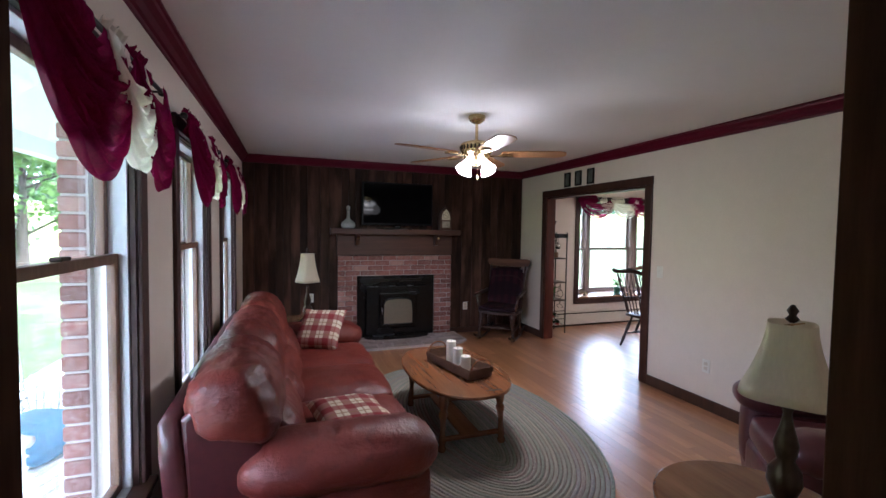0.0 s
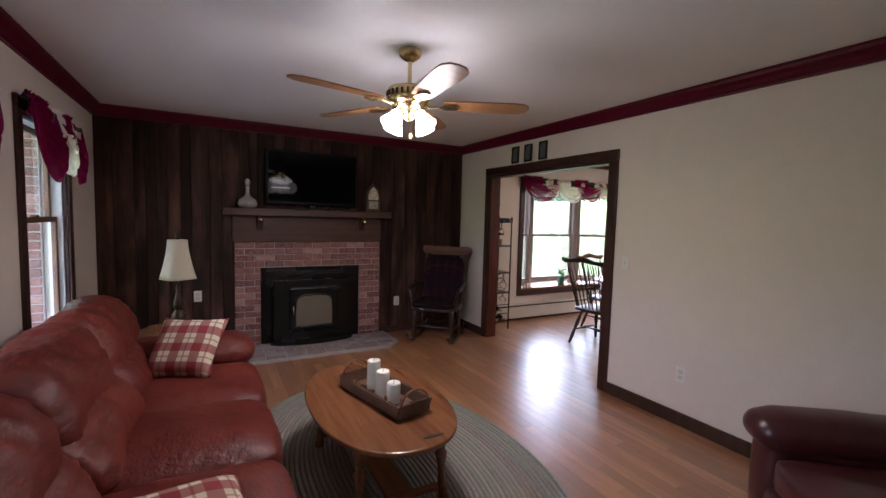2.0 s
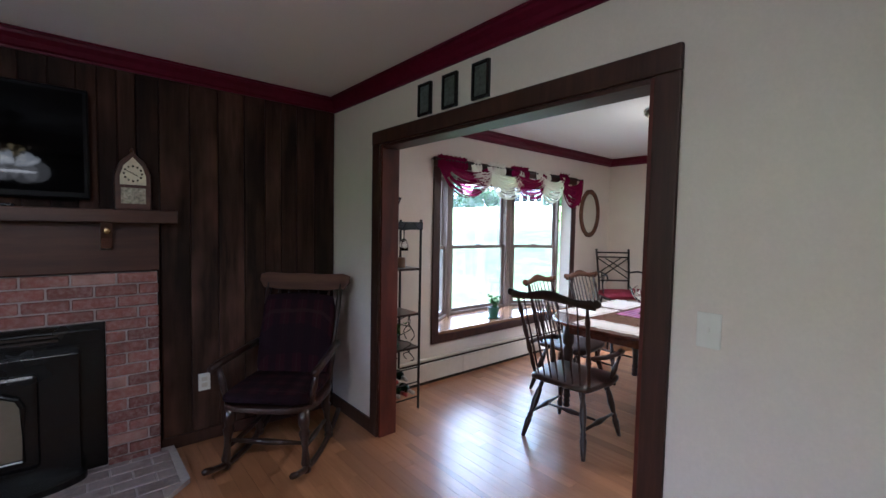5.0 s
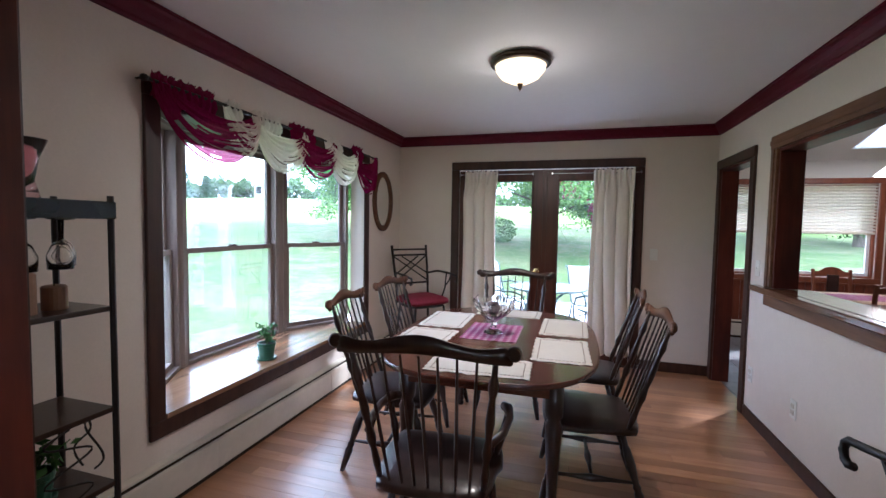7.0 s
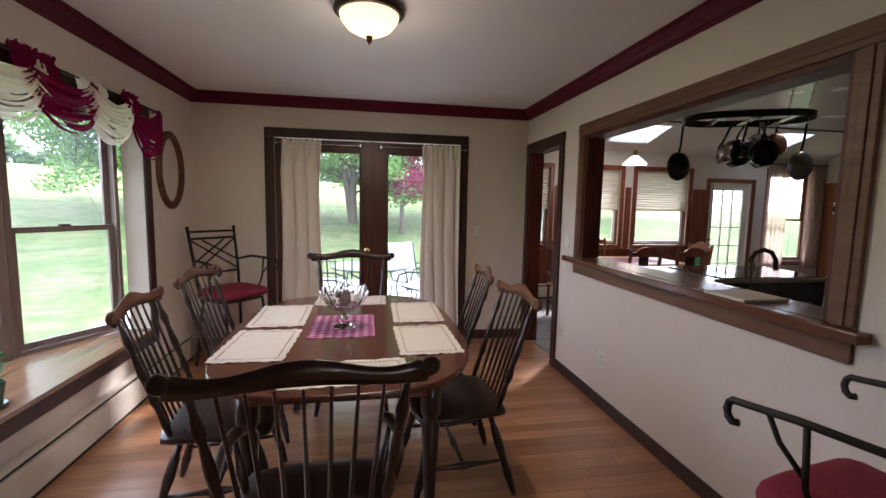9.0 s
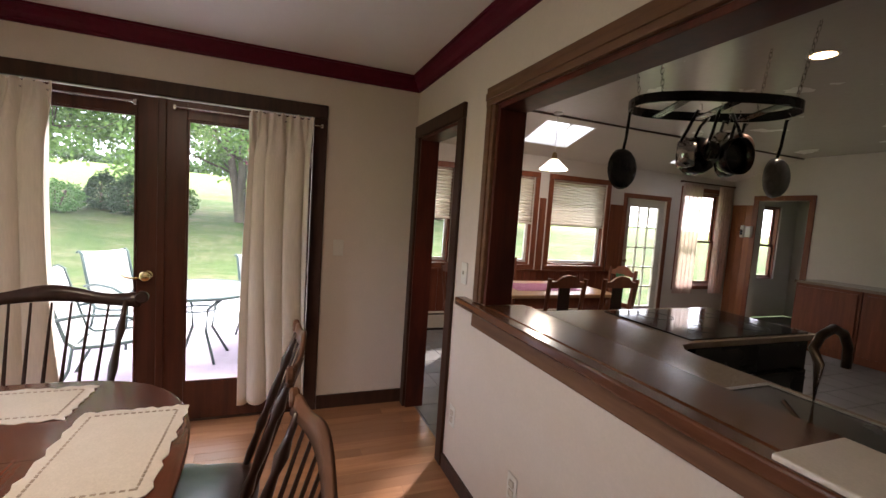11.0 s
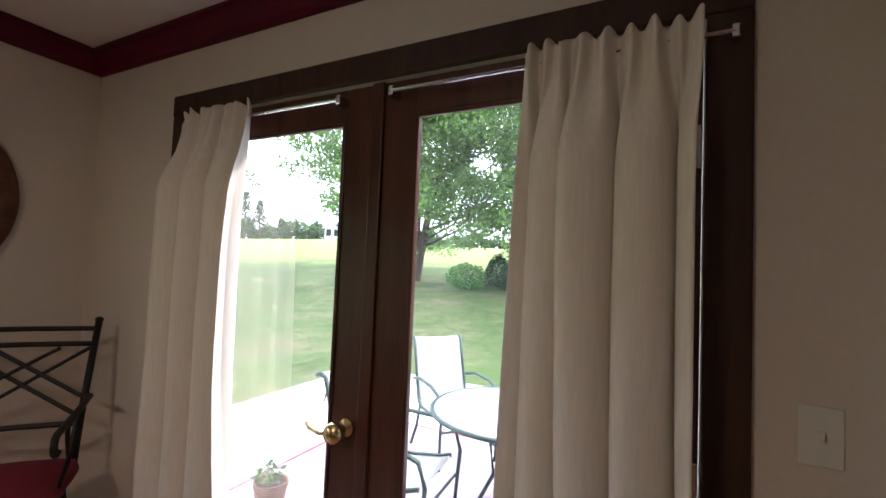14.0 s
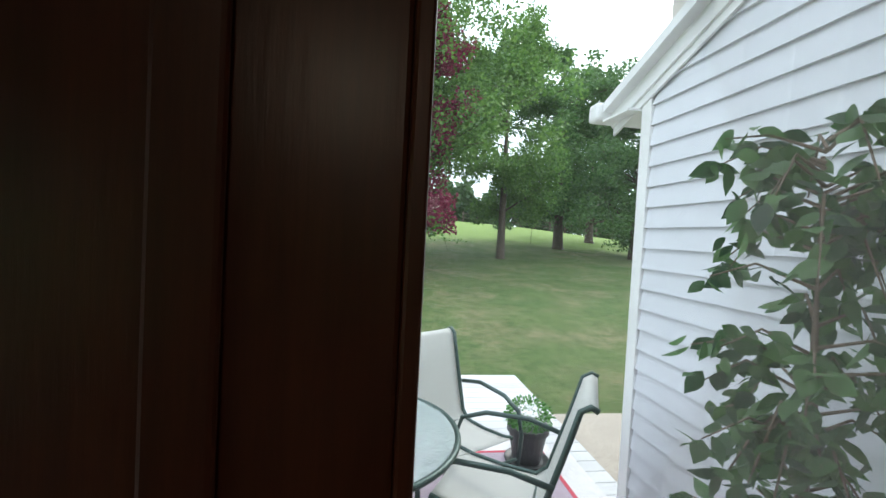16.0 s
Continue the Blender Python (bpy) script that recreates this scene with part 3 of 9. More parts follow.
# living-room windows; local x -> world -y so that y points west
M_SASHWOOD = m_wood("brown_stained_sash", (0.23, 0.125, 0.075), (0.12, 0.06, 0.035), 0.45, 'Z', 1.5, world_space=True)
M_LINER = m_plain("white_jamb_liner", (0.78, 0.81, 0.84), 0.4, var=0.04, scale=40, bmp=0.02)
for i, (a, b) in enumerate(WIN_W):
    w = b - a - 2 * C
    m = Matrix.Translation((XL - 0.022, a + C, 0)) @ Matrix.Rotation(math.pi / 2, 4, 'Z')
    sash_window("window_%d" % (i + 1), m, w, WZ0, WZ1, 0.085, M_LINER, M_SASHWOOD, "tall double-hung window with brown wooden sashes", mid=1.395, glass=M_VEILED)
    casing("trim_window_%d" % (i + 1), 'x', XL, 0.02, a + C, b - C, WZ0, WZ1, C - 0.01, M_TRIM, "dark stained wooden window casing", foot=False)
    structure("window_sill_%d" % (i + 1), boxes((XL - 0.03, XL + 0.05, a + 0.03, b - 0.03, WZ0 - 0.005, WZ0 + 0.02), bev=0.006), M_TRIM, "dark stained wooden window stool", "window sill")
    structure("window_lining_%d" % (i + 1), boxes((XL - 0.03, XL, a + C, a + C + 0.012, WZ0 + 0.02, WZ1), (XL - 0.03, XL, b - C - 0.012, b - C, WZ0 + 0.02, WZ1), (XL - 0.03, XL, a + C + 0.012, b - C - 0.012, WZ1 - 0.012, WZ1)), M_TRIM, "dark wooden window lining", "trim")

# bay window
BD = 0.5
corners = [(BX0, YB + 0.14), (4.70, YB + BD), (5.71, YB + BD), (BX1, YB + 0.14)]
bay_in = [(BX0, YB), (BX0, YB + 0.14), (4.70, YB + BD), (5.71, YB + BD), (BX1, YB + 0.14), (BX1, YB)]
M_SEAT = m_wood("polished_window_seat", (0.30, 0.17, 0.09), (0.17, 0.085, 0.04), 0.22, 'X', 0.8, coat=0.4, world_space=True)
seat_out = [(BX0, YB - 0.025), (BX0, YB + 0.14), (4.70, YB + BD + 0.02), (5.71, YB + BD + 0.02), (BX1, YB + 0.14), (BX1, YB - 0.025)]
structure("bay_seat_board", prism(seat_out, BZ0 - 0.03, BZ0, bev=0.004), M_SEAT, "polished brown wooden seat board of the bay window", "window seat")
structure("bay_head_board", prism(bay_in, BZ1, BZ1 + 0.03), M_TRIM, "wooden head board of the bay window", "trim")
cover = [(BX0 - 0.12, YB + 0.14), (4.62, YB + BD + 0.16), (5.80, YB + BD + 0.16), (BX1 + 0.12, YB + 0.14)]
structure("bay_roof", prism(cover, BZ1 + 0.03, BZ1 + 0.2), M_WHITE, "white painted bay roof", "roof")
structure("bay_base", prism(cover, BZ0 - 0.3, BZ0 - 0.03), M_WHITE, "white painted bay underside", "wall")
M_BAYFRAME = m_wood("grey_brown_window_frame", (0.29, 0.225, 0.195), (0.185, 0.14, 0.12), 0.45, 'Z', 1.5, world_space=True)
for i, (p, q) in enumerate(zip(corners, corners[1:])):
    d = Vector((q[0] - p[0], q[1] - p[1], 0))
    ang = math.atan2(d.y, d.x)
    m = Matrix.Translation((p[0], p[1], 0)) @ Matrix.Rotation(ang, 4, 'Z')
    e = 0.03
    sash_window("window_bay_%d" % (i + 1), m @ Matrix.Translation((e, 0, 0)), d.length - 2 * e, BZ0, BZ1, 0.09, M_BAYFRAME, M_BAYFRAME, "double-hung window of the bay with brown frame", mid=1.235, glass=M_VEILED)
for x, y in corners[1:3]:
    structure("bay_post", prism(ellipse(x, y + 0.03, 0.055, 0.055, 8), BZ0, BZ1), M_BAYFRAME, "brown wooden corner post of the bay window", "post")
casing("trim_bay", 'y', YB, -0.02, BX0, BX1, BZ0 - 0.03, BZ1, C - 0.005, M_TRIM, "dark stained wooden casing round the bay window", foot=False)

# floors
FLOORS = [(XL, XM2, Y0 - 2.6, YF), (XM2, XE, YK2 + 0.06, YB)]
for i, (x0, x1, y0, y1) in enumerate(FLOORS):
    structure(("floor_living", "floor_dining")[i], boxes((x0, x1, y0, y1, -0.12, -0.004)), M_SEAM, "varnished oak strip floor", "floor")

# ---- outside ground, porch and deck ----


def smooth01(a, b, v):
    t = max(0.0, min(1.0, (v - a) / (b - a)))
    return t * t * (3 - 2 * t)


def crest(az):
    return float(np.interp(az, [-180, -90, -40, -30, -17, -2, 9, 26, 40, 55, 120, 180], [0.3, -0.6, 0.0, 0.7, 1.8, 2.4, 2.85, 2.95, 3.2, 2.4, 2.4, 0.3]))


def ground_z(x, y):
    dx, dy = x - 7, y - 5
    r = math.hypot(dx, dy)
    az = math.degrees(math.atan2(dy, dx))
    top = 1.5 + 55 * math.tan(radians(crest(az)))
    near = -0.45 + 0.9 * smooth01(7, 22, r)
    z = near + (top - near - 0.0) * smooth01(16, 55, r)
    if r > 55:
        z += (min(r, 105) - 55) * math.tan(radians(crest(az))) * 0.95 - max(0, r - 105) * 0.03
    if x < 4:
        z = -0.45 + (z + 0.45) * smooth01(4, -30, x) if x < -30 else -0.45 + (z + 0.45) * 0.25 * smooth01(-6, -40, x)
    return z + 0.03 * noise.noise(Vector((x * 0.4, y * 0.4, 0)))


def ground_mesh():
    bm = bmesh.new()
    radii = [0.5, 3, 5, 7, 9, 11, 13, 15, 18, 21, 24, 28, 32, 37, 42, 48, 55, 65, 80, 110, 160, 300, 700, 1500, 3000]
    n = 96
    rings = []
    for r in radii:
        ring = []
        for k in range(n):
            a = 2 * math.pi * k / n
            x, y = 7 + r * math.cos(a), 5 + r * math.sin(a)
            z = ground_z(x, y) if r < 200 else -3.0
            ring.append(bm.verts.new((x, y, z)))
        rings.append(ring)
    for a, b in zip(rings, rings[1:]):
        for k in range(n):
            bm.faces.new((a[k], b[k], b[(k + 1) % n], a[(k + 1) % n]))
    bm.faces.new(rings[0])
    bmesh.ops.recalc_face_normals(bm, faces=bm.faces)
    return bm


def b_grass(nt, p):
    v = coord(nt)
    f = noise_tex(nt, v, 0.5, 5)
    g = noise_tex(nt, v, 14, 6, 0.7)
    h = noise_tex(nt, v, 90, 3, 0.7)
    c = ramp(nt, f, [(0.35, (0.100, 0.155, 0.046)), (0.62, (0.150, 0.190, 0.066))])
    c = mixc(nt, ramp(nt, noise_tex(nt, v, 0.55, 7, 0.72), [(0.46, (0, 0, 0)), (0.64, (0.9, 0.9, 0.9))]), c, (0.30, 0.245, 0.14))
    c = mixc(nt, ramp(nt, noise_tex(nt, v, 3.0, 5, 0.7), [(0.40, (0.55, 0.55, 0.55)), (0.58, (0, 0, 0))]), c, (0.06, 0.11, 0.03))
    c = mixc(nt, ramp(nt, g, [(0.35, (0.5, 0.5, 0.5)), (0.6, (0, 0, 0))]), c, (0.04, 0.075, 0.02))
    c = mixc(nt, ramp(nt, h, [(0.4, (0.45, 0.45, 0.45)), (0.6, (0, 0, 0))]), c, (0.03, 0.06, 0.015))
    # sunlit crest beyond the garden put into the colour: brighter, yellower than mown lawn
    far = nt.nodes.new("ShaderNodeVectorMath")
    far.operation = 'DISTANCE'
    far.inputs[1].default_value = (7, 5, 0)
    nt.links.new(v, far.inputs[0])
    edge = nt.nodes.new("ShaderNodeMath")
    edge.operation = 'MULTIPLY_ADD'
    edge.inputs[1].default_value = 6.0
    nt.links.new(f, edge.inputs[0])
    nt.links.new(far.outputs["Value"], edge.inputs[2])
    field = nt.nodes.new("ShaderNodeMapRange")
    field.inputs[1].default_value, field.inputs[2].default_value = 31.0, 36.0
    nt.links.new(edge.outputs[0], field.inputs[0])
    c = mixc(nt, field.outputs[0], c, mixc(nt, f, (0.165, 0.25, 0.058), (0.225, 0.30, 0.088)))
    nt.links.new(c, p.inputs["Base Color"])
    p.inputs["Roughness"].default_value = 0.9
    p.inputs["Specular IOR Level"].default_value = 0.15
    bump(nt, p, h, 0.6, 0.03)


M_GRASS = mat("lawn_grass", b_grass)
structure("ground", ground_mesh(), M_GRASS, "mown green lawn rising to a low crest with dry patches", "lawn", True)

# ---- materials of the things ----
def b_leather(nt, p):
    v = coord(nt, (1, 1, 1), False)
    big = noise_tex(nt, v, 2.6, 5, 0.6)
    crease = noise_tex(nt, coord(nt, (1.0, 0.45, 1.3), False), 13, 7, 0.62)
    grain = noise_tex(nt, v, 150, 3)
    c = ramp(nt, big, [(0.28, (0.105, 0.016, 0.013)), (0.50, (0.150, 0.024, 0.017)), (0.75, (0.205, 0.040, 0.024))])
    # shade painted into the creases, highlights painted onto the ridges
    c = mixc(nt, ramp(nt, crease, [(0.34, (0.65, 0.65, 0.65)), (0.47, (0, 0, 0))]), c, (0.095, 0.016, 0.011))
    c = mixc(nt, ramp(nt, crease, [(0.60, (0, 0, 0)), (0.76, (0.22, 0.22, 0.22))]), c, (0.25, 0.07, 0.04))
    nt.links.new(c, p.inputs["Base Color"])
    nt.links.new(ramp(nt, big, [(0.3, (0.30, 0.30, 0.30)), (0.7, (0.48, 0.48, 0.48))]), p.inputs["Roughness"])
    p.inputs["Specular IOR Level"].default_value = 0.45
    h = nt.nodes.new("ShaderNodeMath")
    h.operation = 'MULTIPLY_ADD'
    h.inputs[1].default_value = 0.08
    nt.links.new(grain, h.inputs[0])
    nt.links.new(crease, h.inputs[2])
    bump(nt, p, h.outputs[0], 0.75, 0.02)


M_LEATHER = mat("russet_leather", b_leather)
M_LEATHER2 = m_plain("burgundy_leather", (0.060, 0.012, 0.014), 0.34, var=0.2, scale=22, bmp=0.25, coat=0.15)
M_TABLEWOOD = m_wood("maple_brown_table", (0.265, 0.108, 0.044), (0.130, 0.048, 0.020), 0.24, 'Y', 0.8, coat=0.4)
M_DARKWOOD = m_wood("dark_walnut_chair", (0.042, 0.018, 0.012), (0.017, 0.008, 0.006), 0.3, 'Z', 1.2, coat=0.35)
M_DTABLE = m_wood("dark_cherry_table", (0.150, 0.046, 0.026), (0.062, 0.019, 0.012), 0.22, 'X', 0.7, coat=0.5)
M_CREST = m_wood("brown_crest_rail", (0.150, 0.068, 0.036), (0.075, 0.032, 0.018), 0.5, 'X', 1.0, coat=0.0, spec=0.2)
M_MANTEL = m_wood("dark_mantel", (0.10, 0.042, 0.024), (0.045, 0.019, 0.012), 0.4, 'X', 0.8, world_space=True)
M_BLACK = m_plain("black_cast_iron", (0.007, 0.007, 0.007), 0.26, 0.1, var=0.1, bmp=0.1)
M_WIRON = m_plain("wrought_iron", (0.025, 0.021, 0.019), 0.5, 0.5, var=0.15, bmp=0.15)
M_SCREEN = m_plain("black_screen", (0.003, 0.003, 0.0035), 0.03, var=0.02, bmp=0.0, spec=0.16)
M_TVGLASS = m_glass("dark_screen_glass")
tvp = M_TVGLASS.node_tree.nodes["Principled BSDF"]
tvp.inputs["Base Color"].default_value, tvp.inputs["Roughness"].default_value = (0.002, 0.002, 0.0025, 1), 0.035
tvp.inputs["Transmission Weight"].default_value, tvp.inputs["Specular IOR Level"].default_value = 0.0, 0.07
M_SHADE = m_sheer("cream_lampshade", (0.80, 0.74, 0.62), 0.96, 0.04)
M_BRONZE = m_plain("dark_bronze", (0.055, 0.035, 0.022), 0.35, 0.7, var=0.25, scale=50, bmp=0.3)
M_GLASS = m_glass("clear_glass")
M_CRYSTAL = m_plain("frosted_clear_glass", (0.80, 0.82, 0.80), 0.10, var=0.05, bmp=0.05)
M_CRYSTAL.node_tree.nodes["Principled BSDF"].inputs["Transmission Weight"].default_value = 0.62
M_GREENGL = m_plain("dark_green_glass", (0.01, 0.03, 0.015), 0.08, var=0.05, bmp=0.0)
M_WAX = m_plain("ivory_wax", (0.78, 0.74, 0.66), 0.5, var=0.04, bmp=0.03)
M_WICKER = m_plain("brown_wicker", (0.13, 0.065, 0.035), 0.6, var=0.35, scale=70, bmp=0.6)
M_SHEER_R = m_sheer("burgundy_voile", (0.22, 0.008, 0.060), 0.70, 0.16, 0.28)
M_SHEER_W = m_sheer("ivory_voile", (0.86, 0.80, 0.72), 0.86, 0.06)
M_CURTAIN = m_sheer("cream_curtain_cloth", (0.80, 0.73, 0.65), 0.998, 0.05, 0.08)
M_RED = m_plain("red_seat_velvet", (0.21, 0.010, 0.028), 0.8, var=0.15, scale=60, bmp=0.2)
M_CLOTH = m_plain("cream_linen", (0.64, 0.59, 0.52), 0.9, var=0.06, scale=140, bmp=0.35)
M_HEM = m_plain("tan_thread", (0.36, 0.30, 0.24), 0.9, var=0.1, bmp=0.1)
M_PORCELAIN = m_plain("white_plastic", (0.74, 0.72, 0.66), 0.35, var=0.03, bmp=0.0)
M_BEIGE = m_plain("beige_enamel", (0.62, 0.56, 0.47), 0.4, var=0.05, scale=20, bmp=0.04)
M_POT = m_plain("green_glaze", (0.035, 0.11, 0.065), 0.3, var=0.15, bmp=0.05)
M_SOIL = m_plain("potting_soil", (0.04, 0.028, 0.02), 0.95, var=0.3, scale=80, bmp=0.6)
M_BULB = m_emit("frosted_lamp_glass", (1.0, 0.93, 0.80), 5.0)
M_DOME = m_emit("alabaster_lamp_glass", (1.0, 0.74, 0.36), 0.6)


def m_leaf(name, a, b):
    def bld(nt, p):
        c = ramp(nt, island(nt), [(0.0, a), (1.0, b)])
        nt.links.new(c, p.inputs["Base Color"])
        p.inputs["Roughness"].default_value = 0.45
        tl = nt.nodes.new("ShaderNodeBsdfTranslucent")
        nt.links.new(c, tl.inputs[0])
        mx = nt.nodes.new("ShaderNodeMixShader")
        mx.inputs[0].default_value = 0.45
        nt.links.new(p.outputs[0], mx.inputs[1])
        nt.links.new(tl.outputs[0], mx.inputs[2])
        nt.links.new(mx.outputs[0], nt.nodes["Material Output"].inputs[0])
    return mat(name, bld)


M_LEAF = m_leaf("house_plant_leaf", (0.03, 0.10, 0.03), (0.10, 0.22, 0.06))


def m_plaid(name, base_c, c1, c2, scale):
    """Woven check: two sets of crossed bands."""
    def bld(nt, p):
        v = coord(nt, (scale, scale, scale), False)
        sep = nt.nodes.new("ShaderNodeSeparateXYZ")
        nt.links.new(v, sep.inputs[0])
        cols = base_c
        for k, ax in enumerate((0, 1)):
            fr = nt.nodes.new("ShaderNodeMath")
            fr.operation = 'FRACT'
            nt.links.new(sep.outputs[ax], fr.inputs[0])
            r = nt.nodes.new("ShaderNodeValToRGB")
            r.color_ramp.interpolation = 'CONSTANT'
            el = r.color_ramp.elements
            el[0].position, el[0].color = 0, (0, 0, 0, 1)
            el[1].position, el[1].color = 0.55, (0.75, 0.75, 0.75, 1)
            nt.links.new(fr.outputs[0], r.inputs[0])
            cols = mixc(nt, r.outputs[0], cols, c1)
            r2 = nt.nodes.new("ShaderNodeValToRGB")
            r2.color_ramp.interpolation = 'CONSTANT'
            e2 = r2.color_ramp.elements
            e2[0].position, e2[0].color = 0, (0, 0, 0, 1)
            e2[1].position, e2[1].color = 0.22, (0.7, 0.7, 0.7, 1)
            x = e2.new(0.30)
            x.color = (0, 0, 0, 1)
            nt.links.new(fr.outputs[0], r2.inputs[0])
            cols = mixc(nt, r2.outputs[0], cols, c2)
        f = noise_tex(nt, coord(nt, (1, 1, 1), False), 300, 2)
        nt.links.new(cols, p.inputs["Base Color"])
        p.inputs["Roughness"].default_value = 0.9
        p.inputs["Specular IOR Level"].default_value = 0.12
        bump(nt, p, f, 0.4, 0.003)
    return mat(name, bld)


M_PLAID = m_plaid("red_cream_plaid", (0.74, 0.66, 0.53), (0.25, 0.010, 0.026), (0.34, 0.19, 0.11), 8.6)
M_PLAID2 = m_plaid("purple_check", (0.46, 0.26, 0.36), (0.24, 0.035, 0.13), (0.50, 0.38, 0.42), 22.0)
M_PLAID3 = m_plaid("dark_plaid_cushion", (0.026, 0.006, 0.010), (0.010, 0.005, 0.008), (0.032, 0.016, 0.016), 9.0)

# ---- living room ----
# stove wall: fireplace, mantel, hearth
fp = thing("fireplace", pose(0, YP, 0), "red brick fireplace surround with black stove insert, below a dark mantel", "fireplace")
FX0, FX1, FT, FO0, FO1, FOT = 0.293, 1.914, 1.165, 0.55, 1.655, 0.885
part("mortar_bed", boxes((FX0 + 0.004, FO0, -0.052, 0.004, 0, FT - 0.004), (FO1, FX1 - 0.004, -0.052, 0.004, 0, FT - 0.004), (FO0, FO1, -0.052, 0.004, FOT, FT - 0.004)), M_MORTAR, fp)
brick_me = {}


def brick_piece(name, x0, x1, y0, y1, z0, z1, material, parent, bev=0.005):
    key = (name, material.name, round(x1 - x0, 3), round(y1 - y0, 3), round(z1 - z0, 3))
    if key not in brick_me:
        bm = bmesh.new()
        bmesh.ops.create_cube(bm, size=1)
        for v in bm.verts:
            v.co = Vector((v.co.x * (x1 - x0), v.co.y * (y1 - y0), v.co.z * (z1 - z0)))
        if bev:
            bmesh.ops.bevel(bm, geom=bm.edges[:], offset=bev, segments=1, profile=0.5, affect='EDGES')
        me = bpy.data.meshes.new(name)
        bm.to_mesh(me)
        bm.free()
        me.materials.append(material)
        brick_me[key] = me
    ob = new(name, brick_me[key])
    ob.parent = parent
    ob.location = ((x0 + x1) / 2, (y0 + y1) / 2, (z0 + z1) / 2)
    return ob


rows_n, rh, bl = 17, FT / 17, 0.203
for r in range(rows_n):
    z0, z1 = r * rh + 0.004, (r + 1) * rh - 0.005
    spans = [(FX0, FX1)] if z0 > FOT - 0.01 else [(FX0, FO0), (FO1, FX1)]
    for s0, s1 in spans:
        x = s0 - (bl / 2 if r % 2 else 0)
        while x < s1 - 0.02:
            a, b = max(x, s0), min(x + bl - 0.010, s1)
            if b - a > 0.03:
                brick_piece("brick", a, b, -0.062 - 0.003 * ((r * 7 + int(x * 50)) % 3), -0.045, z0, z1, M_BRICK, fp)
            x += bl
# stove insert
ins = part("stove_insert", boxes((FO0 + 0.001, FO1 - 0.001, -0.045, -0.02, 0.03, FOT - 0.001), bev=0.006), M_BLACK, fp, "black cast-iron stove insert")
part("firebox", boxes((FO0 + 0.12, FO1 - 0.12, -0.12, -0.045, 0.05, 0.74), bev=0.006), M_BLACK, ins)
part("hood", boxes((FO0 + 0.02, FO1 - 0.02, -0.058, -0.045, 0.77, 0.85), bev=0.006), M_BLACK, ins)
part("stove_door", boxes((0.84, 1.37, -0.145, -0.12, 0.16, 0.66), bev=0.02), M_BLACK, ins)
arch = [(0.90, 0.22), (1.31, 0.22), (1.31, 0.50), (1.29, 0.545), (1.24, 0.57), (1.10, 0.58), (0.97, 0.57), (0.92, 0.545), (0.90, 0.50)]
part("stove_window", prism(arch, 0, 0.012, None, Matrix.Translation((0, -0.145, 0)) @ Matrix.Rotation(math.pi / 2, 4, 'X')), m_plain("stove_glass", (0.16, 0.13, 0.09), 0.06, var=0.05, bmp=0.0), ins, "glossy arched stove window")
part("window_rim", tube([(x, -0.158, z) for x, z in arch], 0.012, 8, closed=True), M_BLACK, ins)
part("stove_handle", tube([(0.875, -0.15, 0.36), (0.875, -0.19, 0.36), (0.875, -0.19, 0.46)], 0.009), M_CHROME, ins, smooth=True)
part("ash_lip", prism(ellipse(1.10, -0.12, 0.46, 0.14, 32), 0.03, 0.075, bev=0.008), M_BLACK, ins)
part("vent_slot", boxes((0.75, 1.45, -0.062, -0.056, 0.80, 0.812), (0.75, 1.45, -0.062, -0.056, 0.825, 0.837)), M_SEAM, ins)
# hearth
hearth = tagged(thing("hearth", Matrix.Identity(4), "low grey stone hearth slab in front of the stove", "hearth"), kind="")
part("slab", prism([(0.22, YP), (0.20, 6.45), (0.35, 6.31), (1.85, 6.31), (2.0, 6.45), (1.99, YP)], 0.0, 0.028), M_MORTAR, hearth)
hy = 6.33
r = 0
while hy < YP - 0.05:
    inset = 0.12 if hy < 6.40 else 0.03
    x = 0.23 + inset - (0.1 if r % 2 else 0)
    while x < 1.99 - inset:
        a, b = max(x, 0.22 + inset), min(x + 0.19, 1.98 - inset)
        if b - a > 0.04:
            brick_piece("paver", a, b, hy, min(hy + 0.09, YP - 0.065), 0.02, 0.034, M_HEARTH, hearth, 0.003)
        x += 0.2
    hy += 0.1
    r += 1
mantel = thing("mantel", pose(0, YP, 0), "dark stained wooden mantel shelf on brackets above the fireplace", "mantel")
part("shelf", boxes((0.19, 2.0, -0.20, -0.001, 1.455, 1.53), bev=0.006), M_MANTEL, mantel)
part("fascia", boxes((0.28, 1.92, -0.06, -0.001, 1.17, 1.454), bev=0.004), M_MANTEL, mantel)
for x in (0.52, 1.64):
    part("bracket", prism([(0, 1.30), (0.05, 1.31), (0.07, 1.37), (0.12, 1.41), (0.13, 1.454), (0, 1.454)], 0, 0.05, None, Matrix.Translation((x + 0.05, -0.06, 0)) @ Matrix(((0, 0, -1, 0), (-1, 0, 0, 0), (0, 1, 0, 0), (0, 0, 0, 1)))), M_MANTEL, mantel)
    part("peg", lathe([(0.014, 0), (0.018, 0.012), (0.012, 0.02), (0, 0.022)], 12, None, Matrix.Translation((x + 0.025, -0.19, 1.41)) @ Matrix.Rotation(math.pi / 2, 4, 'X')), M_BRASS, mantel, "brass peg")

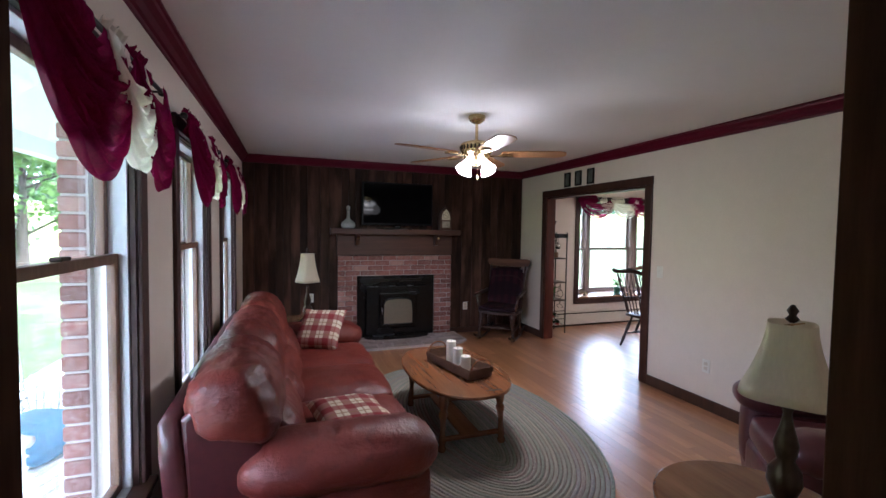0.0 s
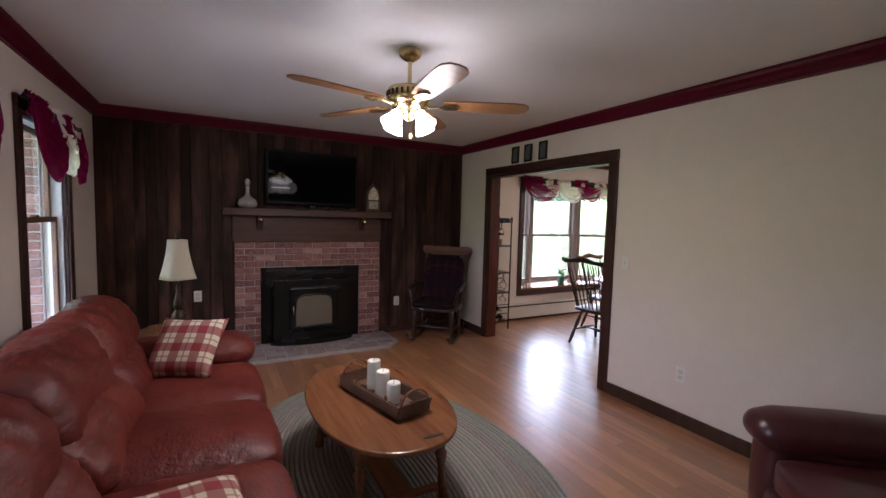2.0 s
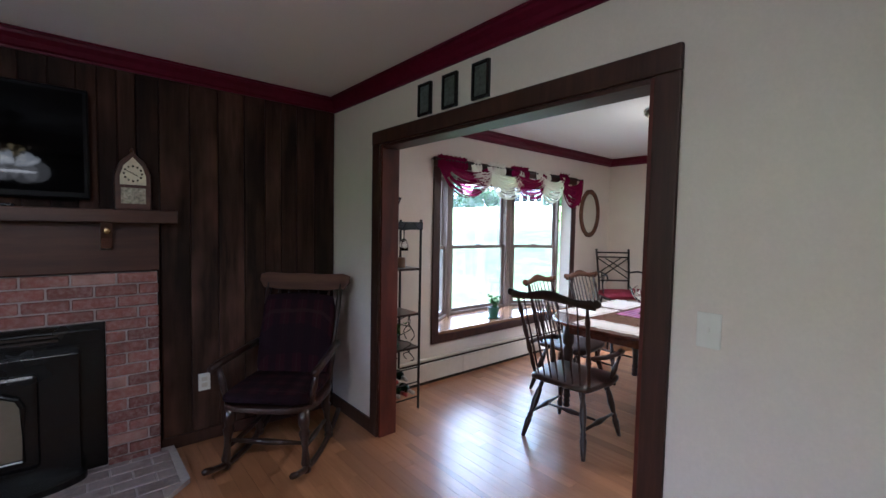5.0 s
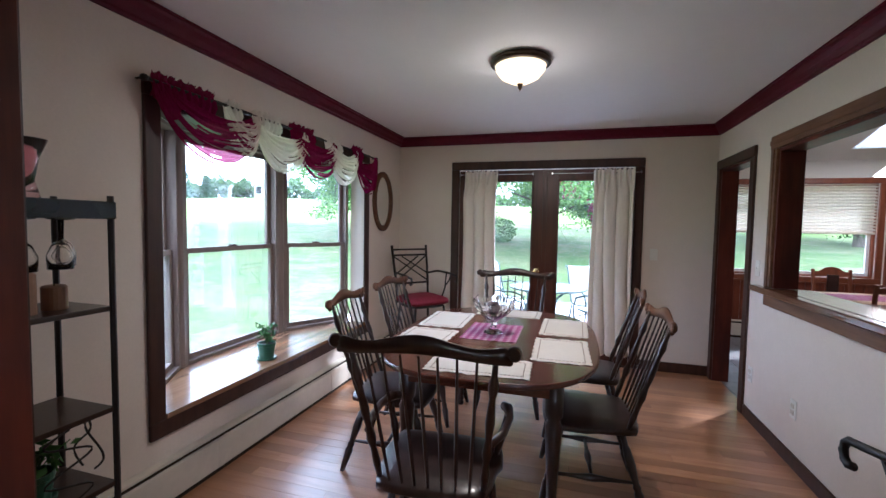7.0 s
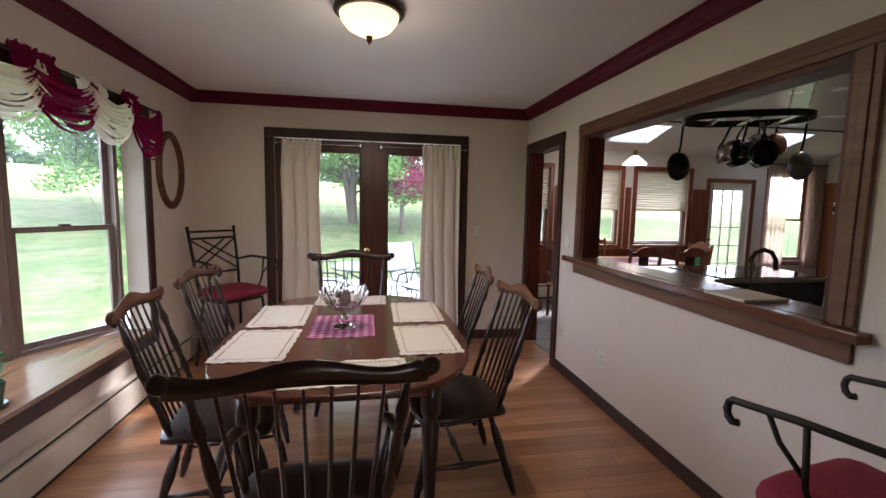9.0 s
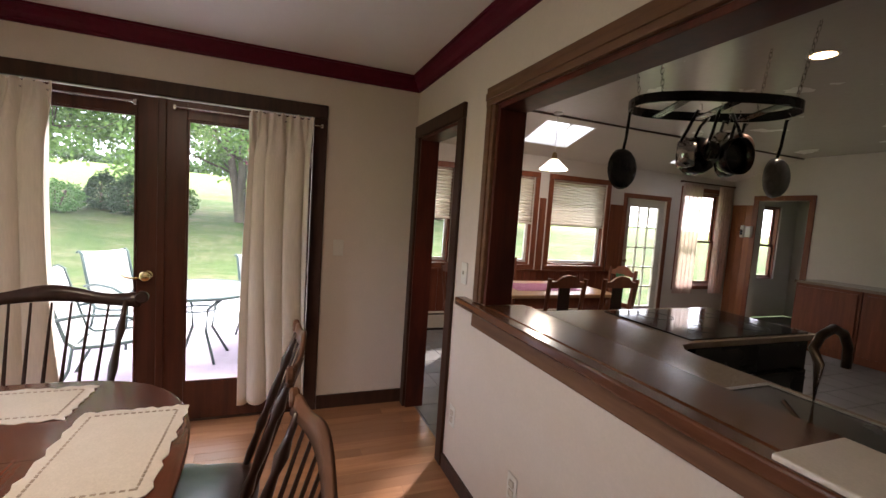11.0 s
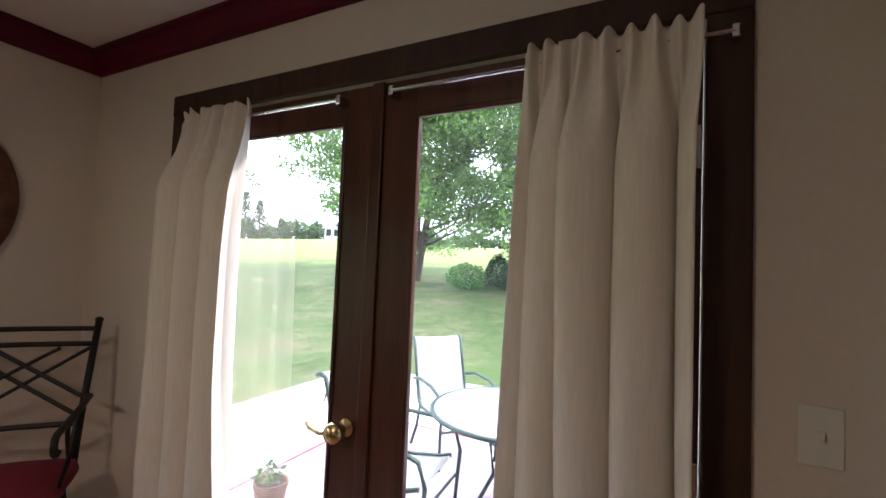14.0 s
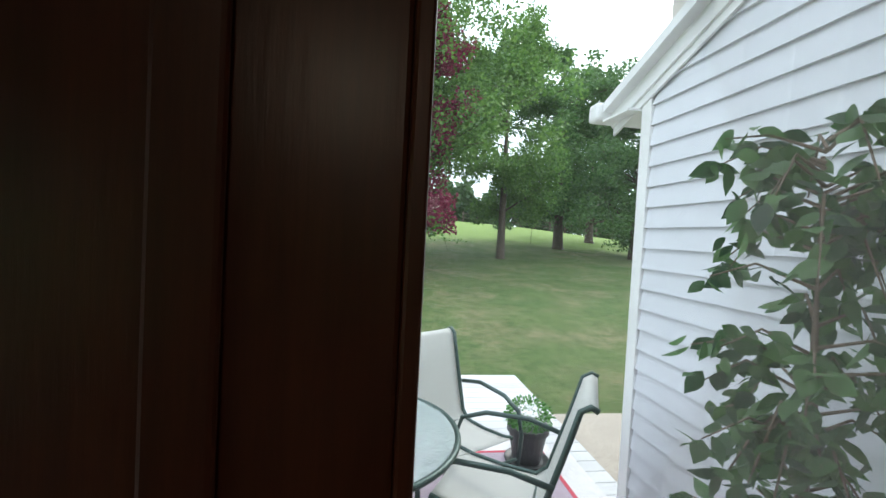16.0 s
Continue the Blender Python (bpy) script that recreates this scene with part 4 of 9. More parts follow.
tv = thing("television", pose(1.10, YP - 0.09, 1.53), "black flat television switched off, standing on the mantel", "television")
part("bezel", boxes((-0.50, 0.50, -0.02, 0.03, 0.05, 0.64), bev=0.01), m_plain("black_plastic", (0.005, 0.005, 0.006), 0.4, var=0.05, bmp=0.02, spec=0.12), tv)
part("screen", boxes((-0.475, 0.475, -0.0245, -0.019, 0.085, 0.615)), M_TVGLASS, tv, "glossy dark screen")
part("stand", boxes((-0.2, 0.2, -0.09, 0.07, 0.0, 0.014), (-0.04, 0.04, 0, 0.02, 0.012, 0.06), bev=0.005), M_BLACK, tv)

bot = thing("decanter", pose(0.42, YP - 0.11, 1.53), "round clear glass decanter with a stopper on the mantel", "decanter")
part("body", lathe([(0.06, 0), (0.085, 0.012), (0.098, 0.045), (0.085, 0.085), (0.045, 0.115), (0.022, 0.14), (0.018, 0.20), (0.024, 0.225), (0.016, 0.225), (0.013, 0.2), (0.015, 0.145), (0.04, 0.11), (0.08, 0.08), (0.09, 0.045), (0.078, 0.018), (0, 0.012)], 28), M_CRYSTAL, bot, smooth=True)
part("stopper", lathe([(0.012, 0.2), (0.012, 0.23), (0.022, 0.245), (0.028, 0.275), (0.02, 0.3), (0, 0.31)], 16), M_CRYSTAL, bot, smooth=True)

ck = thing("mantel_clock", pose(1.79, YP - 0.10, 1.53), "small wooden arched clock with a cream dial on the mantel", "clock")
cl = [(-0.085, 0), (0.085, 0), (0.085, 0.2), (0.06, 0.27), (0, 0.33), (-0.06, 0.27), (-0.085, 0.2)]
fx = Matrix.Rotation(math.pi / 2, 4, 'X')
part("case", prism(cl, -0.05, 0.05, None, fx, bev=0.006), M_MANTEL, ck)
M_DIAL = m_plain("cream_dial", (0.66, 0.60, 0.44), 0.5, var=0.1, bmp=0.0)
part("dial", prism([(x * 0.72, 0.155 + (z - 0.155) * 0.82) for x, z in [(-0.085, 0.14), (0.085, 0.14), (0.085, 0.2), (0.06, 0.27), (0, 0.33), (-0.06, 0.27), (-0.085, 0.2)]], 0.05, 0.054, None, fx), M_DIAL, ck)
part("picture_panel", boxes((-0.058, 0.058, -0.0545, -0.05, 0.035, 0.125)), m_plain("faded_painted_glass", (0.42, 0.38, 0.30), 0.2, var=0.5, scale=60, bmp=0.0), ck)
for a in range(12):
    an = radians(30 * a)
    part("numeral", boxes((math.sin(an) * 0.042 - 0.004, math.sin(an) * 0.042 + 0.004, -0.056, -0.054, 0.205 + math.cos(an) * 0.042 - 0.005, 0.205 + math.cos(an) * 0.042 + 0.005)), M_BLACK, ck)
for nm, an, l in (("hour_pointer", 120, 0.026), ("minute_pointer", -60, 0.036)):
    part(nm, tube([(0, -0.057, 0.205), (math.sin(radians(an)) * l, -0.057, 0.205 + math.cos(radians(an)) * l)], 0.0018, 6), M_BLACK, ck)
part("spire", lathe([(0.008, 0.33), (0.012, 0.34), (0.004, 0.355), (0, 0.36)], 10), M_MANTEL, ck)


def turned_lamp(name, m, h_base, shade_r0, shade_r1, shade_z0, shade_z1, body_mat, label):
    t = thing(name, m, label, "lamp")
    k = h_base
    part("base", lathe([(0.075, 0), (0.078, 0.012), (0.06, 0.022), (0.05, 0.035), (0.025, 0.05)], 20), body_mat, t, smooth=True)
    part("stem", lathe([(0.022, 0.05), (0.016, 0.08 * k), (0.034, 0.16 * k), (0.05, 0.28 * k), (0.046, 0.38 * k), (0.024, 0.46 * k), (0.03, 0.5 * k), (0.036, 0.6 * k), (0.02, 0.74 * k), (0.012, 0.85 * k), (0.018, 0.9 * k), (0.01, k)], 16), body_mat, t, smooth=True)
    sh = bmesh.new()
    rings = []
    hgt = shade_z1 - shade_z0
    for inner in (0.0, 0.003):
        for k in (range(9) if not inner else range(8, -1, -1)):
            f = k / 8
            r = (shade_r1 + (shade_r0 - shade_r1) * (1 - f) ** 1.55) * 1.02 - inner
            rings.append([sh.verts.new((x, y, shade_z0 + hgt * f)) for x, y in ellipse(0, 0, r, r, 40, 3.6)])
    for p, q in zip(rings, rings[1:] + rings[:1]):
        for i in range(40):
            sh.faces.new((p[i], p[(i + 1) % 40], q[(i + 1) % 40], q[i]))
    bmesh.ops.recalc_face_normals(sh, faces=sh.faces)
    sh.transform(Matrix.Rotation(radians(32), 4, 'Z'))
    part("shade", sh, M_SHADE, t, "cream fabric bell shade", True)
    part("harp", tube([(0, 0, shade_z0 - 0.03), (0.05, 0, shade_z0 + 0.06), (0.045, 0, shade_z1 - 0.06), (0, 0, shade_z1 - 0.005), (-0.045, 0, shade_z1 - 0.06), (-0.05, 0, shade_z0 + 0.06), (0, 0, shade_z0 - 0.03)], 0.0025, 6), M_BRASS, t)
    part("spider", tube([(-shade_r1 + 0.004, 0, shade_z1 - 0.006), (shade_r1 - 0.004, 0, shade_z1 - 0.006)], 0.0025, 6), M_BRASS, t)
    part("finial", lathe([(0.008, shade_z1), (0.02, shade_z1 + 0.012), (0.01, shade_z1 + 0.025), (0.017, shade_z1 + 0.04), (0.006, shade_z1 + 0.058), (0, shade_z1 + 0.06)], 12), body_mat, t, smooth=True)
    return t


def round_table(name, m, r, h, material, label):
    t = thing(name, m, label, "table")
    part("tabletop", lathe([(r - 0.02, h - 0.03), (r, h - 0.022), (r, h - 0.008), (r - 0.008, h), (0, h)], 40), material, t, smooth=False)
    part("pedestal", lathe([(0.03, 0.12), (0.05, 0.16), (0.03, 0.22), (0.045, 0.34), (0.028, h - 0.1), (0.06, h - 0.031)], 20), material, t, smooth=True)
    for a in (90, 210, 330):
        c, s = math.cos(radians(a)), math.sin(radians(a))
        part("leg", tube([(0.03 * c, 0.03 * s, 0.17), (0.12 * c, 0.12 * s, 0.15), (0.2 * c, 0.2 * s, 0.06), (0.25 * c, 0.25 * s, 0.016)], 0.016, 8), material, t, smooth=True)
    return t


round_table("end_table", pose(-0.13, 5.66, 0), 0.29, 0.58, M_TABLEWOOD, "small round brown wooden end table beside the sofa")
turned_lamp("table_lamp", pose(-0.14, 5.56, 0.58), 0.36, 0.104, 0.056, 0.40, 0.69, M_BRONZE, "cream shaded table lamp with turned bronze base on the end table")
round_table("side_table", pose(1.18, 2.0, 0), 0.31, 0.60, M_TABLEWOOD, "round brown wooden side table beside the armchair")
turned_lamp("table_lamp", pose(1.24, 1.95, 0.60), 0.40, 0.134, 0.064, 0.40, 0.64, M_BRONZE, "cream shaded table lamp with carved bronze base on the side table")

# sofa
LUMBAR = [(-0.44, 0.40), (-0.28, 0.42), (-0.225, 0.48), (-0.235, 0.57), (-0.285, 0.66), (-0.36, 0.715), (-0.44, 0.735), (-0.54, 0.70), (-0.55, 0.56)]
HEADROLL = [(-0.40, 0.62), (-0.335, 0.66), (-0.33, 0.74), (-0.365, 0.84), (-0.43, 0.925), (-0.52, 0.965), (-0.61, 0.955), (-0.68, 0.90), (-0.71, 0.82), (-0.68, 0.73), (-0.58, 0.66)]


def back_pad(outline, y0, y1, seed, gather):
    """A leather pad with the given side outline, pinched at both ends and creased along its top seam."""
    c = Vector((sum(p[0] for p in outline) / len(outline), sum(p[1] for p in outline) / len(outline)))
    pts = []
    n = len(outline)
    for i in range(n):
        p0, p1, p2, p3 = (Vector(outline[(i + d) % n]) for d in (-1, 0, 1, 2))
        for k in range(4):
            f = k / 4
            pts.append(0.5 * (2 * p1 + (p2 - p0) * f + (2 * p0 - 5 * p1 + 4 * p2 - p3) * f * f + (3 * p1 - p0 - 3 * p2 + p3) * f ** 3))
    bm = bmesh.new()
    rows = []
    ny = 34
    for j in range(ny + 1):
        e = j / ny
        edge = min(e, 1 - e) * (y1 - y0)
        sh = 1 - 0.30 * max(0.0, 1 - edge / 0.13) ** 2.0
        row = []
        for i, p in enumerate(pts):
            q = c + (p - c) * sh
            d = (p - c).normalized()
            y = y0 + (y1 - y0) * e
            hi = max(0.0, (p.y - c.y) / 0.16)
            crease = math.sin(y * 40 + seed + 4.5 * noise.noise(Vector((y * 7, i * 0.10, seed)))) * max(0.0, 1 - abs(hi - 0.75) * 1.5)
            bag = noise.noise(Vector((y * 4.5, i * 0.14, seed * 1.7))) * 0.022
            fine = (abs(noise.noise(Vector((y * 13 + i * 0.2, i * 0.30, seed * 3.1)))) ** 0.6) * -0.022
            q = q + d * (bag + fine - 0.006 * gather * crease)
            row.append(bm.verts.new((q.x, y, q.y)))
        rows.append(row)
    m_ = len(pts)
    for a, b in zip(rows, rows[1:]):
        for i in range(m_):
            bm.faces.new((a[i], a[(i + 1) % m_], b[(i + 1) % m_], b[i]))
    bm.faces.new(rows[0])
    bm.faces.new(list(reversed(rows[-1])))
    bmesh.ops.recalc_face_normals(bm, faces=bm.faces)
    return bm


sofa = thing("sofa", pose(0, 0, 0), "russet brown leather three-seat reclining sofa with puffy back cushions", "sofa")
SY0, SY1 = 2.78, 5.30
part("base", soft(-0.62, 0.26, SY0 + 0.04, SY1 - 0.04, 0.04, 0.30, 0.03, 0.004, 4), M_LEATHER, sofa)
for i in range(2):
    part("foot", boxes((-0.55, -0.49, SY0 + 0.1 + i * 2.25, SY0 + 0.16 + i * 2.25, 0, 0.05), bev=0.004), M_BLACK, sofa)
    part("foot", boxes((0.16, 0.22, SY0 + 0.1 + i * 2.25, SY0 + 0.16 + i * 2.25, 0, 0.05), bev=0.004), M_BLACK, sofa)
aw = 0.30
for y0, y1, s in ((SY0, SY0 + aw, 1), (SY1 - aw, SY1, 2)):
    a = part("arm", soft(-0.45, 0.30, y0 + 0.03, y1 - 0.03, 0.06, 0.48, 0.06, 0.015, 6, seed=s), M_LEATHER, sofa)
    part("arm_pad", soft(-0.48, 0.32, y0 - 0.02, y1 + 0.02, 0.42, 0.63, 0.10, 0.025, 8, wrinkle=0.012, seed=s + 4), M_LEATHER, a)
cw = (SY1 - SY0 - 2 * aw) / 3
for i in range(3):
    y0 = SY0 + aw + i * cw
    part("seat_cushion", soft(-0.40, 0.33, y0 + 0.004, y0 + cw - 0.004, 0.25, 0.49, 0.07, 0.035, 8, wrinkle=0.010, seed=i + 7), M_LEATHER, sofa)
    b0 = SY0 + 0.05 + i * (SY1 - SY0 - 0.06) / 3
    b1 = SY0 + 0.05 + (i + 1) * (SY1 - SY0 - 0.06) / 3
    part("back_cushion", back_pad(LUMBAR, max(b0, SY0 + aw - 0.03) + 0.004, min(b1, SY1 - aw + 0.03) - 0.004, i + 11, 0.35), M_LEATHER, sofa, smooth=True)
    part("head_cushion", back_pad(HEADROLL, b0 + 0.002, b1 - 0.002, i + 17, 1.0), M_LEATHER, sofa, "gathered leather head cushion", True)
for y in (SY0 + 0.09, SY1 - 0.12):
    part("back_side", prism([(-0.66, 0.06), (-0.44, 0.06), (-0.38, 0.46), (-0.44, 0.76), (-0.52, 0.83), (-0.64, 0.83), (-0.70, 0.78)], 0, 0.06, None, Matrix.Translation((0, y + 0.06, 0)) @ Matrix.Rotation(math.pi / 2, 4, 'X'), bev=0.02), M_LEATHER2, sofa, "dark purple-brown leather end of the back")
part("back_panel", soft(-0.74, -0.64, SY0 + 0.085, SY1 - 0.085, 0.10, 0.80, 0.03, 0.01, 4, m=Matrix.Translation((-0.6, 0, 0.1)) @ Matrix.Rotation(radians(-4), 4, 'Y') @ Matrix.Translation((0.6, 0, -0.1))), M_LEATHER2, sofa, "dark red-brown leather back")


def pillow(m, label):
    own = bmesh.new()
    bmesh.ops.create_grid(own, x_segments=14, y_segments=14, size=1)
    bm = bmesh.new()
    for sgn in (1, -1):
        g = own.copy()
        for v in g.verts:
            x, y = v.co.x, v.co.y
            e = (1 - x ** 4) * (1 - y ** 4)
            k = 1 - 0.07 * (x * x * y * y)
            pin = 1 - 0.10 * (1 - abs(x)) * abs(y) ** 3 - 0.0
            v.co = Vector((0.20 * x * (1 - 0.10 * (1 - y * y) * abs(x) ** 3) * 1.0, 0.20 * y * (1 - 0.10 * (1 - x * x) * abs(y) ** 3), sgn * 0.062 * max(0, e) ** 0.55))
            v.co += noise.noise_vector(v.co * 12) * 0.006
        if sgn < 0:
            bmesh.ops.reverse_faces(g, faces=g.faces)
        join(bm, g)
    own.free()
    bmesh.ops.remove_doubles(bm, verts=bm.verts, dist=0.012)
    ob = mesh_ob("throw_pillow", bm, M_PLAID, None, True)
    ob.matrix_world = m
    return tagged(ob, label, "pillow", "plaid pillows on the sofa")


pillow(pose(0.0, 3.26, 0.55, 3, 6, 12), "red and cream plaid pillow lying flat on the sofa seat")
pillow(pose(-0.06, 4.83, 0.66, 48, 0, -25), "red and cream plaid pillow leaning on the sofa arm")

# coffee table
ct = thing("coffee_table", pose(0.90, 4.13, 0), "oval brown wooden coffee table with turned legs on the rug", "table")
part("tabletop", prism(ellipse(0, 0, 0.37, 0.62, 56, 2.3), 0.425, 0.45, bev=0.008), M_TABLEWOOD, ct)
part("apron", boxes((-0.22, 0.22, -0.40, -0.38, 0.35, 0.425), (-0.22, 0.22, 0.38, 0.40, 0.35, 0.425), (-0.22, -0.20, -0.38, 0.38, 0.35, 0.425), (0.20, 0.22, -0.38, 0.38, 0.35, 0.425), bev=0.003), M_TABLEWOOD, ct)
LEGP = [(0, 0.026), (0.05, 0.03), (0.10, 0.02), (0.14, 0.028), (0.2, 0.024), (0.35, 0.018), (0.5, 0.022), (0.62, 0.033), (0.68, 0.022), (0.74, 0.03), (0.78, 0.034), (1, 0.034)]
for x in (-0.21, 0.21):
    for y in (-0.39, 0.39):
        part("leg", turned((x * 1.08, y * 1.04, 0.014), (x, y, 0.425), LEGP, 12), M_TABLEWOOD, ct, smooth=True)
part("stretcher", boxes((-0.21, 0.21, -0.41, -0.37, 0.075, 0.10), bev=0.006), M_TABLEWOOD, ct)
part("stretcher", boxes((-0.21, 0.21, 0.37, 0.41, 0.075, 0.10), bev=0.006), M_TABLEWOOD, ct)
part("shelf_board", boxes((-0.07, 0.07, -0.37, 0.37, 0.078, 0.097), bev=0.004), M_TABLEWOOD, ct)
part("grip_slot", prism(ellipse(0.10, -0.535, 0.055, 0.012, 20), 0.4495, 0.4515), M_SEAM, ct)

tray = thing("wicker_tray", pose(0.93, 4.10, 0.45, 0, 0, 14), "long brown wicker tray with loop handles on the coffee table", "tray")
part("bottom", boxes((-0.10, 0.10, -0.28, 0.28, 0.002, 0.012), bev=0.003), M_WICKER, tray)
side = bmesh.new()
for k in range(6):
    z = 0.014 + k * 0.011
    g = 1 + 0.012 * k
    tube([(-0.10 * g, -0.28 * g, z), (0.10 * g, -0.28 * g, z), (0.10 * g, 0.28 * g, z), (-0.10 * g, 0.28 * g, z)], 0.0075, 6, bm=side, closed=True)
for k in range(29):
    y = -0.28 + k * 0.02
    for x in (-0.106, 0.106):
        tube([(x, y, 0.006), (x * 1.06, y, 0.082)], 0.004, 5, bm=side)
for k in range(10):
    x = -0.09 + k * 0.02
    for y in (-0.292, 0.292):
        tube([(x, y, 0.006), (x, y * 1.03, 0.082)], 0.004, 5, bm=side)
part("woven_side", side, M_WICKER, tray)
for s in (-1, 1):
    part("loop_handle", tube([(-0.09 * math.cos(a), s * 0.29, 0.06 + 0.085 * math.sin(a)) for a in [math.pi * i / 12 for i in range(13)]], 0.006, 8), M_TABLEWOOD, tray, "bent cane handle", True)
pp = bmesh.new()
for i in range(46):
    a, b2 = random.uniform(-0.085, 0.085), random.uniform(-0.26, 0.26)
    lathe([(0, 0), (0.013, 0.006), (0.016, 0.014), (0.009, 0.024), (0, 0.027)], 7, pp, Matrix.Translation((a, b2, 0.012 + random.random() * 0.02)) @ Matrix.Rotation(random.random() * 3, 4, 'X'))
part("potpourri", pp, m_leaf("dried_potpourri", (0.10, 0.02, 0.02), (0.22, 0.11, 0.05)), tray, "dried red and brown potpourri")["kind"] = "stuff"
for (x, y, h) in ((0.905, 4.185, 0.185), (0.925, 4.09, 0.15), (0.955, 4.00, 0.11)):
    c = thing("pillar_candle", pose(x, y, 0.464), "unlit ivory pillar candle standing in the wicker tray", "candle", "candles in the tray")
    part("wax", lathe([(0.037, 0), (0.038, 0.004), (0.038, h - 0.006), (0.034, h), (0.028, h - 0.004), (0, h - 0.01)], 24), M_WAX, c, smooth=False)
    part("wick", tube([(0, 0, h - 0.01), (0.002, 0, h + 0.012)], 0.0015, 5), M_BLACK, c)

# braided rug
rug = thing("braided_rug", pose(1.0, 4.13, 0), "oval braided grey, green and beige rug on the oak floor", "rug")


def b_rug(nt, p):
    r = rnd(nt)
    v = coord(nt, (1, 1, 1), False)
    c = ramp(nt, r, [(0.0, (0.25, 0.24, 0.21)), (0.3, (0.17, 0.20, 0.17)), (0.55, (0.33, 0.29, 0.24)), (0.8, (0.20, 0.20, 0.22)), (1.0, (0.28, 0.20, 0.18))])
    f = noise_tex(nt, v, 90, 2)
    c = mixc(nt, ramp(nt, f, [(0.42, (0, 0, 0)), (0.6, (0.55, 0.55, 0.55))]), c, (0.38, 0.35, 0.30))
    nt.links.new(c, p.inputs["Base Color"])
    p.inputs["Roughness"].default_value = 0.95
    bump(nt, p, f, 0.7, 0.006)


M_RUG = mat("braided_wool", b_rug)
NR = 30
for k in range(NR):
    a0, a1 = 0.87 * (k + 0.08) / NR, 0.87 * (k + 1) / NR
    e0, e1 = 0.52 * 1 + a0, 0.52 * 1 + a1
    own = bmesh.new()
    n = 72
    rings = []
    for a, e, z in ((a0, e0, 0.003), ((a0 * 0.75 + a1 * 0.25), (e0 * 0.75 + e1 * 0.25), 0.013), ((a0 * 0.25 + a1 * 0.75), (e0 * 0.25 + e1 * 0.75), 0.013), (a1, e1, 0.003)):
        rings.append([own.verts.new((a * math.cos(2 * math.pi * i / n), e * math.sin(2 * math.pi * i / n), z + 0.0015 * math.sin(i * 2.1 + k))) for i in range(n)])
    for p0, p1 in zip(rings, rings[1:]):
        for i in range(n):
            own.faces.new((p0[i], p0[(i + 1) % n], p1[(i + 1) % n], p1[i]))
    bmesh.ops.recalc_face_normals(own, faces=own.faces)
    part("braid", own, M_RUG, rug)
part("backing", prism(ellipse(0, 0, 0.86, 1.38, 60), 0.001, 0.004), M_WICKER, rug)

# rocking chair
rk = thing("rocking_chair", pose(2.50, 6.42, 0, 0, 0, -43), "dark wooden rocking chair with plaid seat and back cushions", "chair")
for x in (-0.24, 0.24):
    part("rocker", tube([(x, -0.42 + 0.84 * i / 12, 0.028 + 0.10 * ((i - 6) / 6) ** 2) for i in range(13)], 0.018, 8), M_DARKWOOD, rk, smooth=True)
    part("front_leg", turned((x, -0.22, 0.035), (x * 0.9, -0.20, 0.40), LEGP, 10), M_DARKWOOD, rk, smooth=True)
    part("back_leg", turned((x, 0.20, 0.035), (x * 0.9, 0.17, 0.40), LEGP, 10), M_DARKWOOD, rk, smooth=True)
    part("back_post", turned((x * 0.98, 0.20, 0.42), (x * 1.08, 0.40, 1.06), [(0, 0.018), (0.2, 0.024), (0.5, 0.016), (0.8, 0.02), (1, 0.014)], 10), M_DARKWOOD, rk, smooth=True)
    part("arm", tube([(x * 1.15, 0.27, 0.66), (x * 1.2, 0.1, 0.65), (x * 1.25, -0.15, 0.64), (x * 1.25, -0.26, 0.63)], 0.022, 8), M_DARKWOOD, rk, smooth=True)
    part("arm_post", turned((x * 1.05, -0.18, 0.42), (x * 1.22, -0.19, 0.63), [(0, 0.014), (0.5, 0.02), (1, 0.013)], 8), M_DARKWOOD, rk, smooth=True)
part("seat", prism(ellipse(0, -0.01, 0.29, 0.27, 32, 3.2), 0.39, 0.425, bev=0.01), M_DARKWOOD, rk)
part("front_stretcher", turned((-0.22, -0.21, 0.2), (0.22, -0.21, 0.2), [(0, 0.01), (0.5, 0.02), (1, 0.01)], 8), M_DARKWOOD, rk, smooth=True)
part("side_stretcher", turned((-0.22, -0.2, 0.16), (-0.22, 0.19, 0.16), [(0, 0.01), (0.5, 0.018), (1, 0.01)], 8), M_DARKWOOD, rk, smooth=True)
part("side_stretcher", turned((0.22, -0.2, 0.16), (0.22, 0.19, 0.16), [(0, 0.01), (0.5, 0.018), (1, 0.01)], 8), M_DARKWOOD, rk, smooth=True)
for i in range(6):
    x = -0.17 + i * 0.068
    part("spindle", tube([(x, 0.20, 0.42), (x * 1.05, 0.38, 1.0)], 0.008, 6), M_DARKWOOD, rk)
cr = prism([(-0.29, -0.05), (-0.325, 0.0), (-0.32, 0.045), (-0.27, 0.06), (-0.12, 0.052), (0, 0.058), (0.12, 0.052), (0.27, 0.06), (0.32, 0.045), (0.325, 0.0), (0.29, -0.05), (0.15, -0.062), (0, -0.058), (-0.15, -0.062)], -0.014, 0.014, None, Matrix.Translation((0, 0.40, 1.06)) @ Matrix.Rotation(radians(73), 4, 'X'), bev=0.005)
part("crest_rail", cr, M_CREST, rk, "brown curved crest rail")
part("seat_cushion", soft(-0.25, 0.25, -0.25, 0.20, 0.425, 0.49, 0.03, 0.012, 6), M_PLAID3, rk, "dark plaid seat cushion")
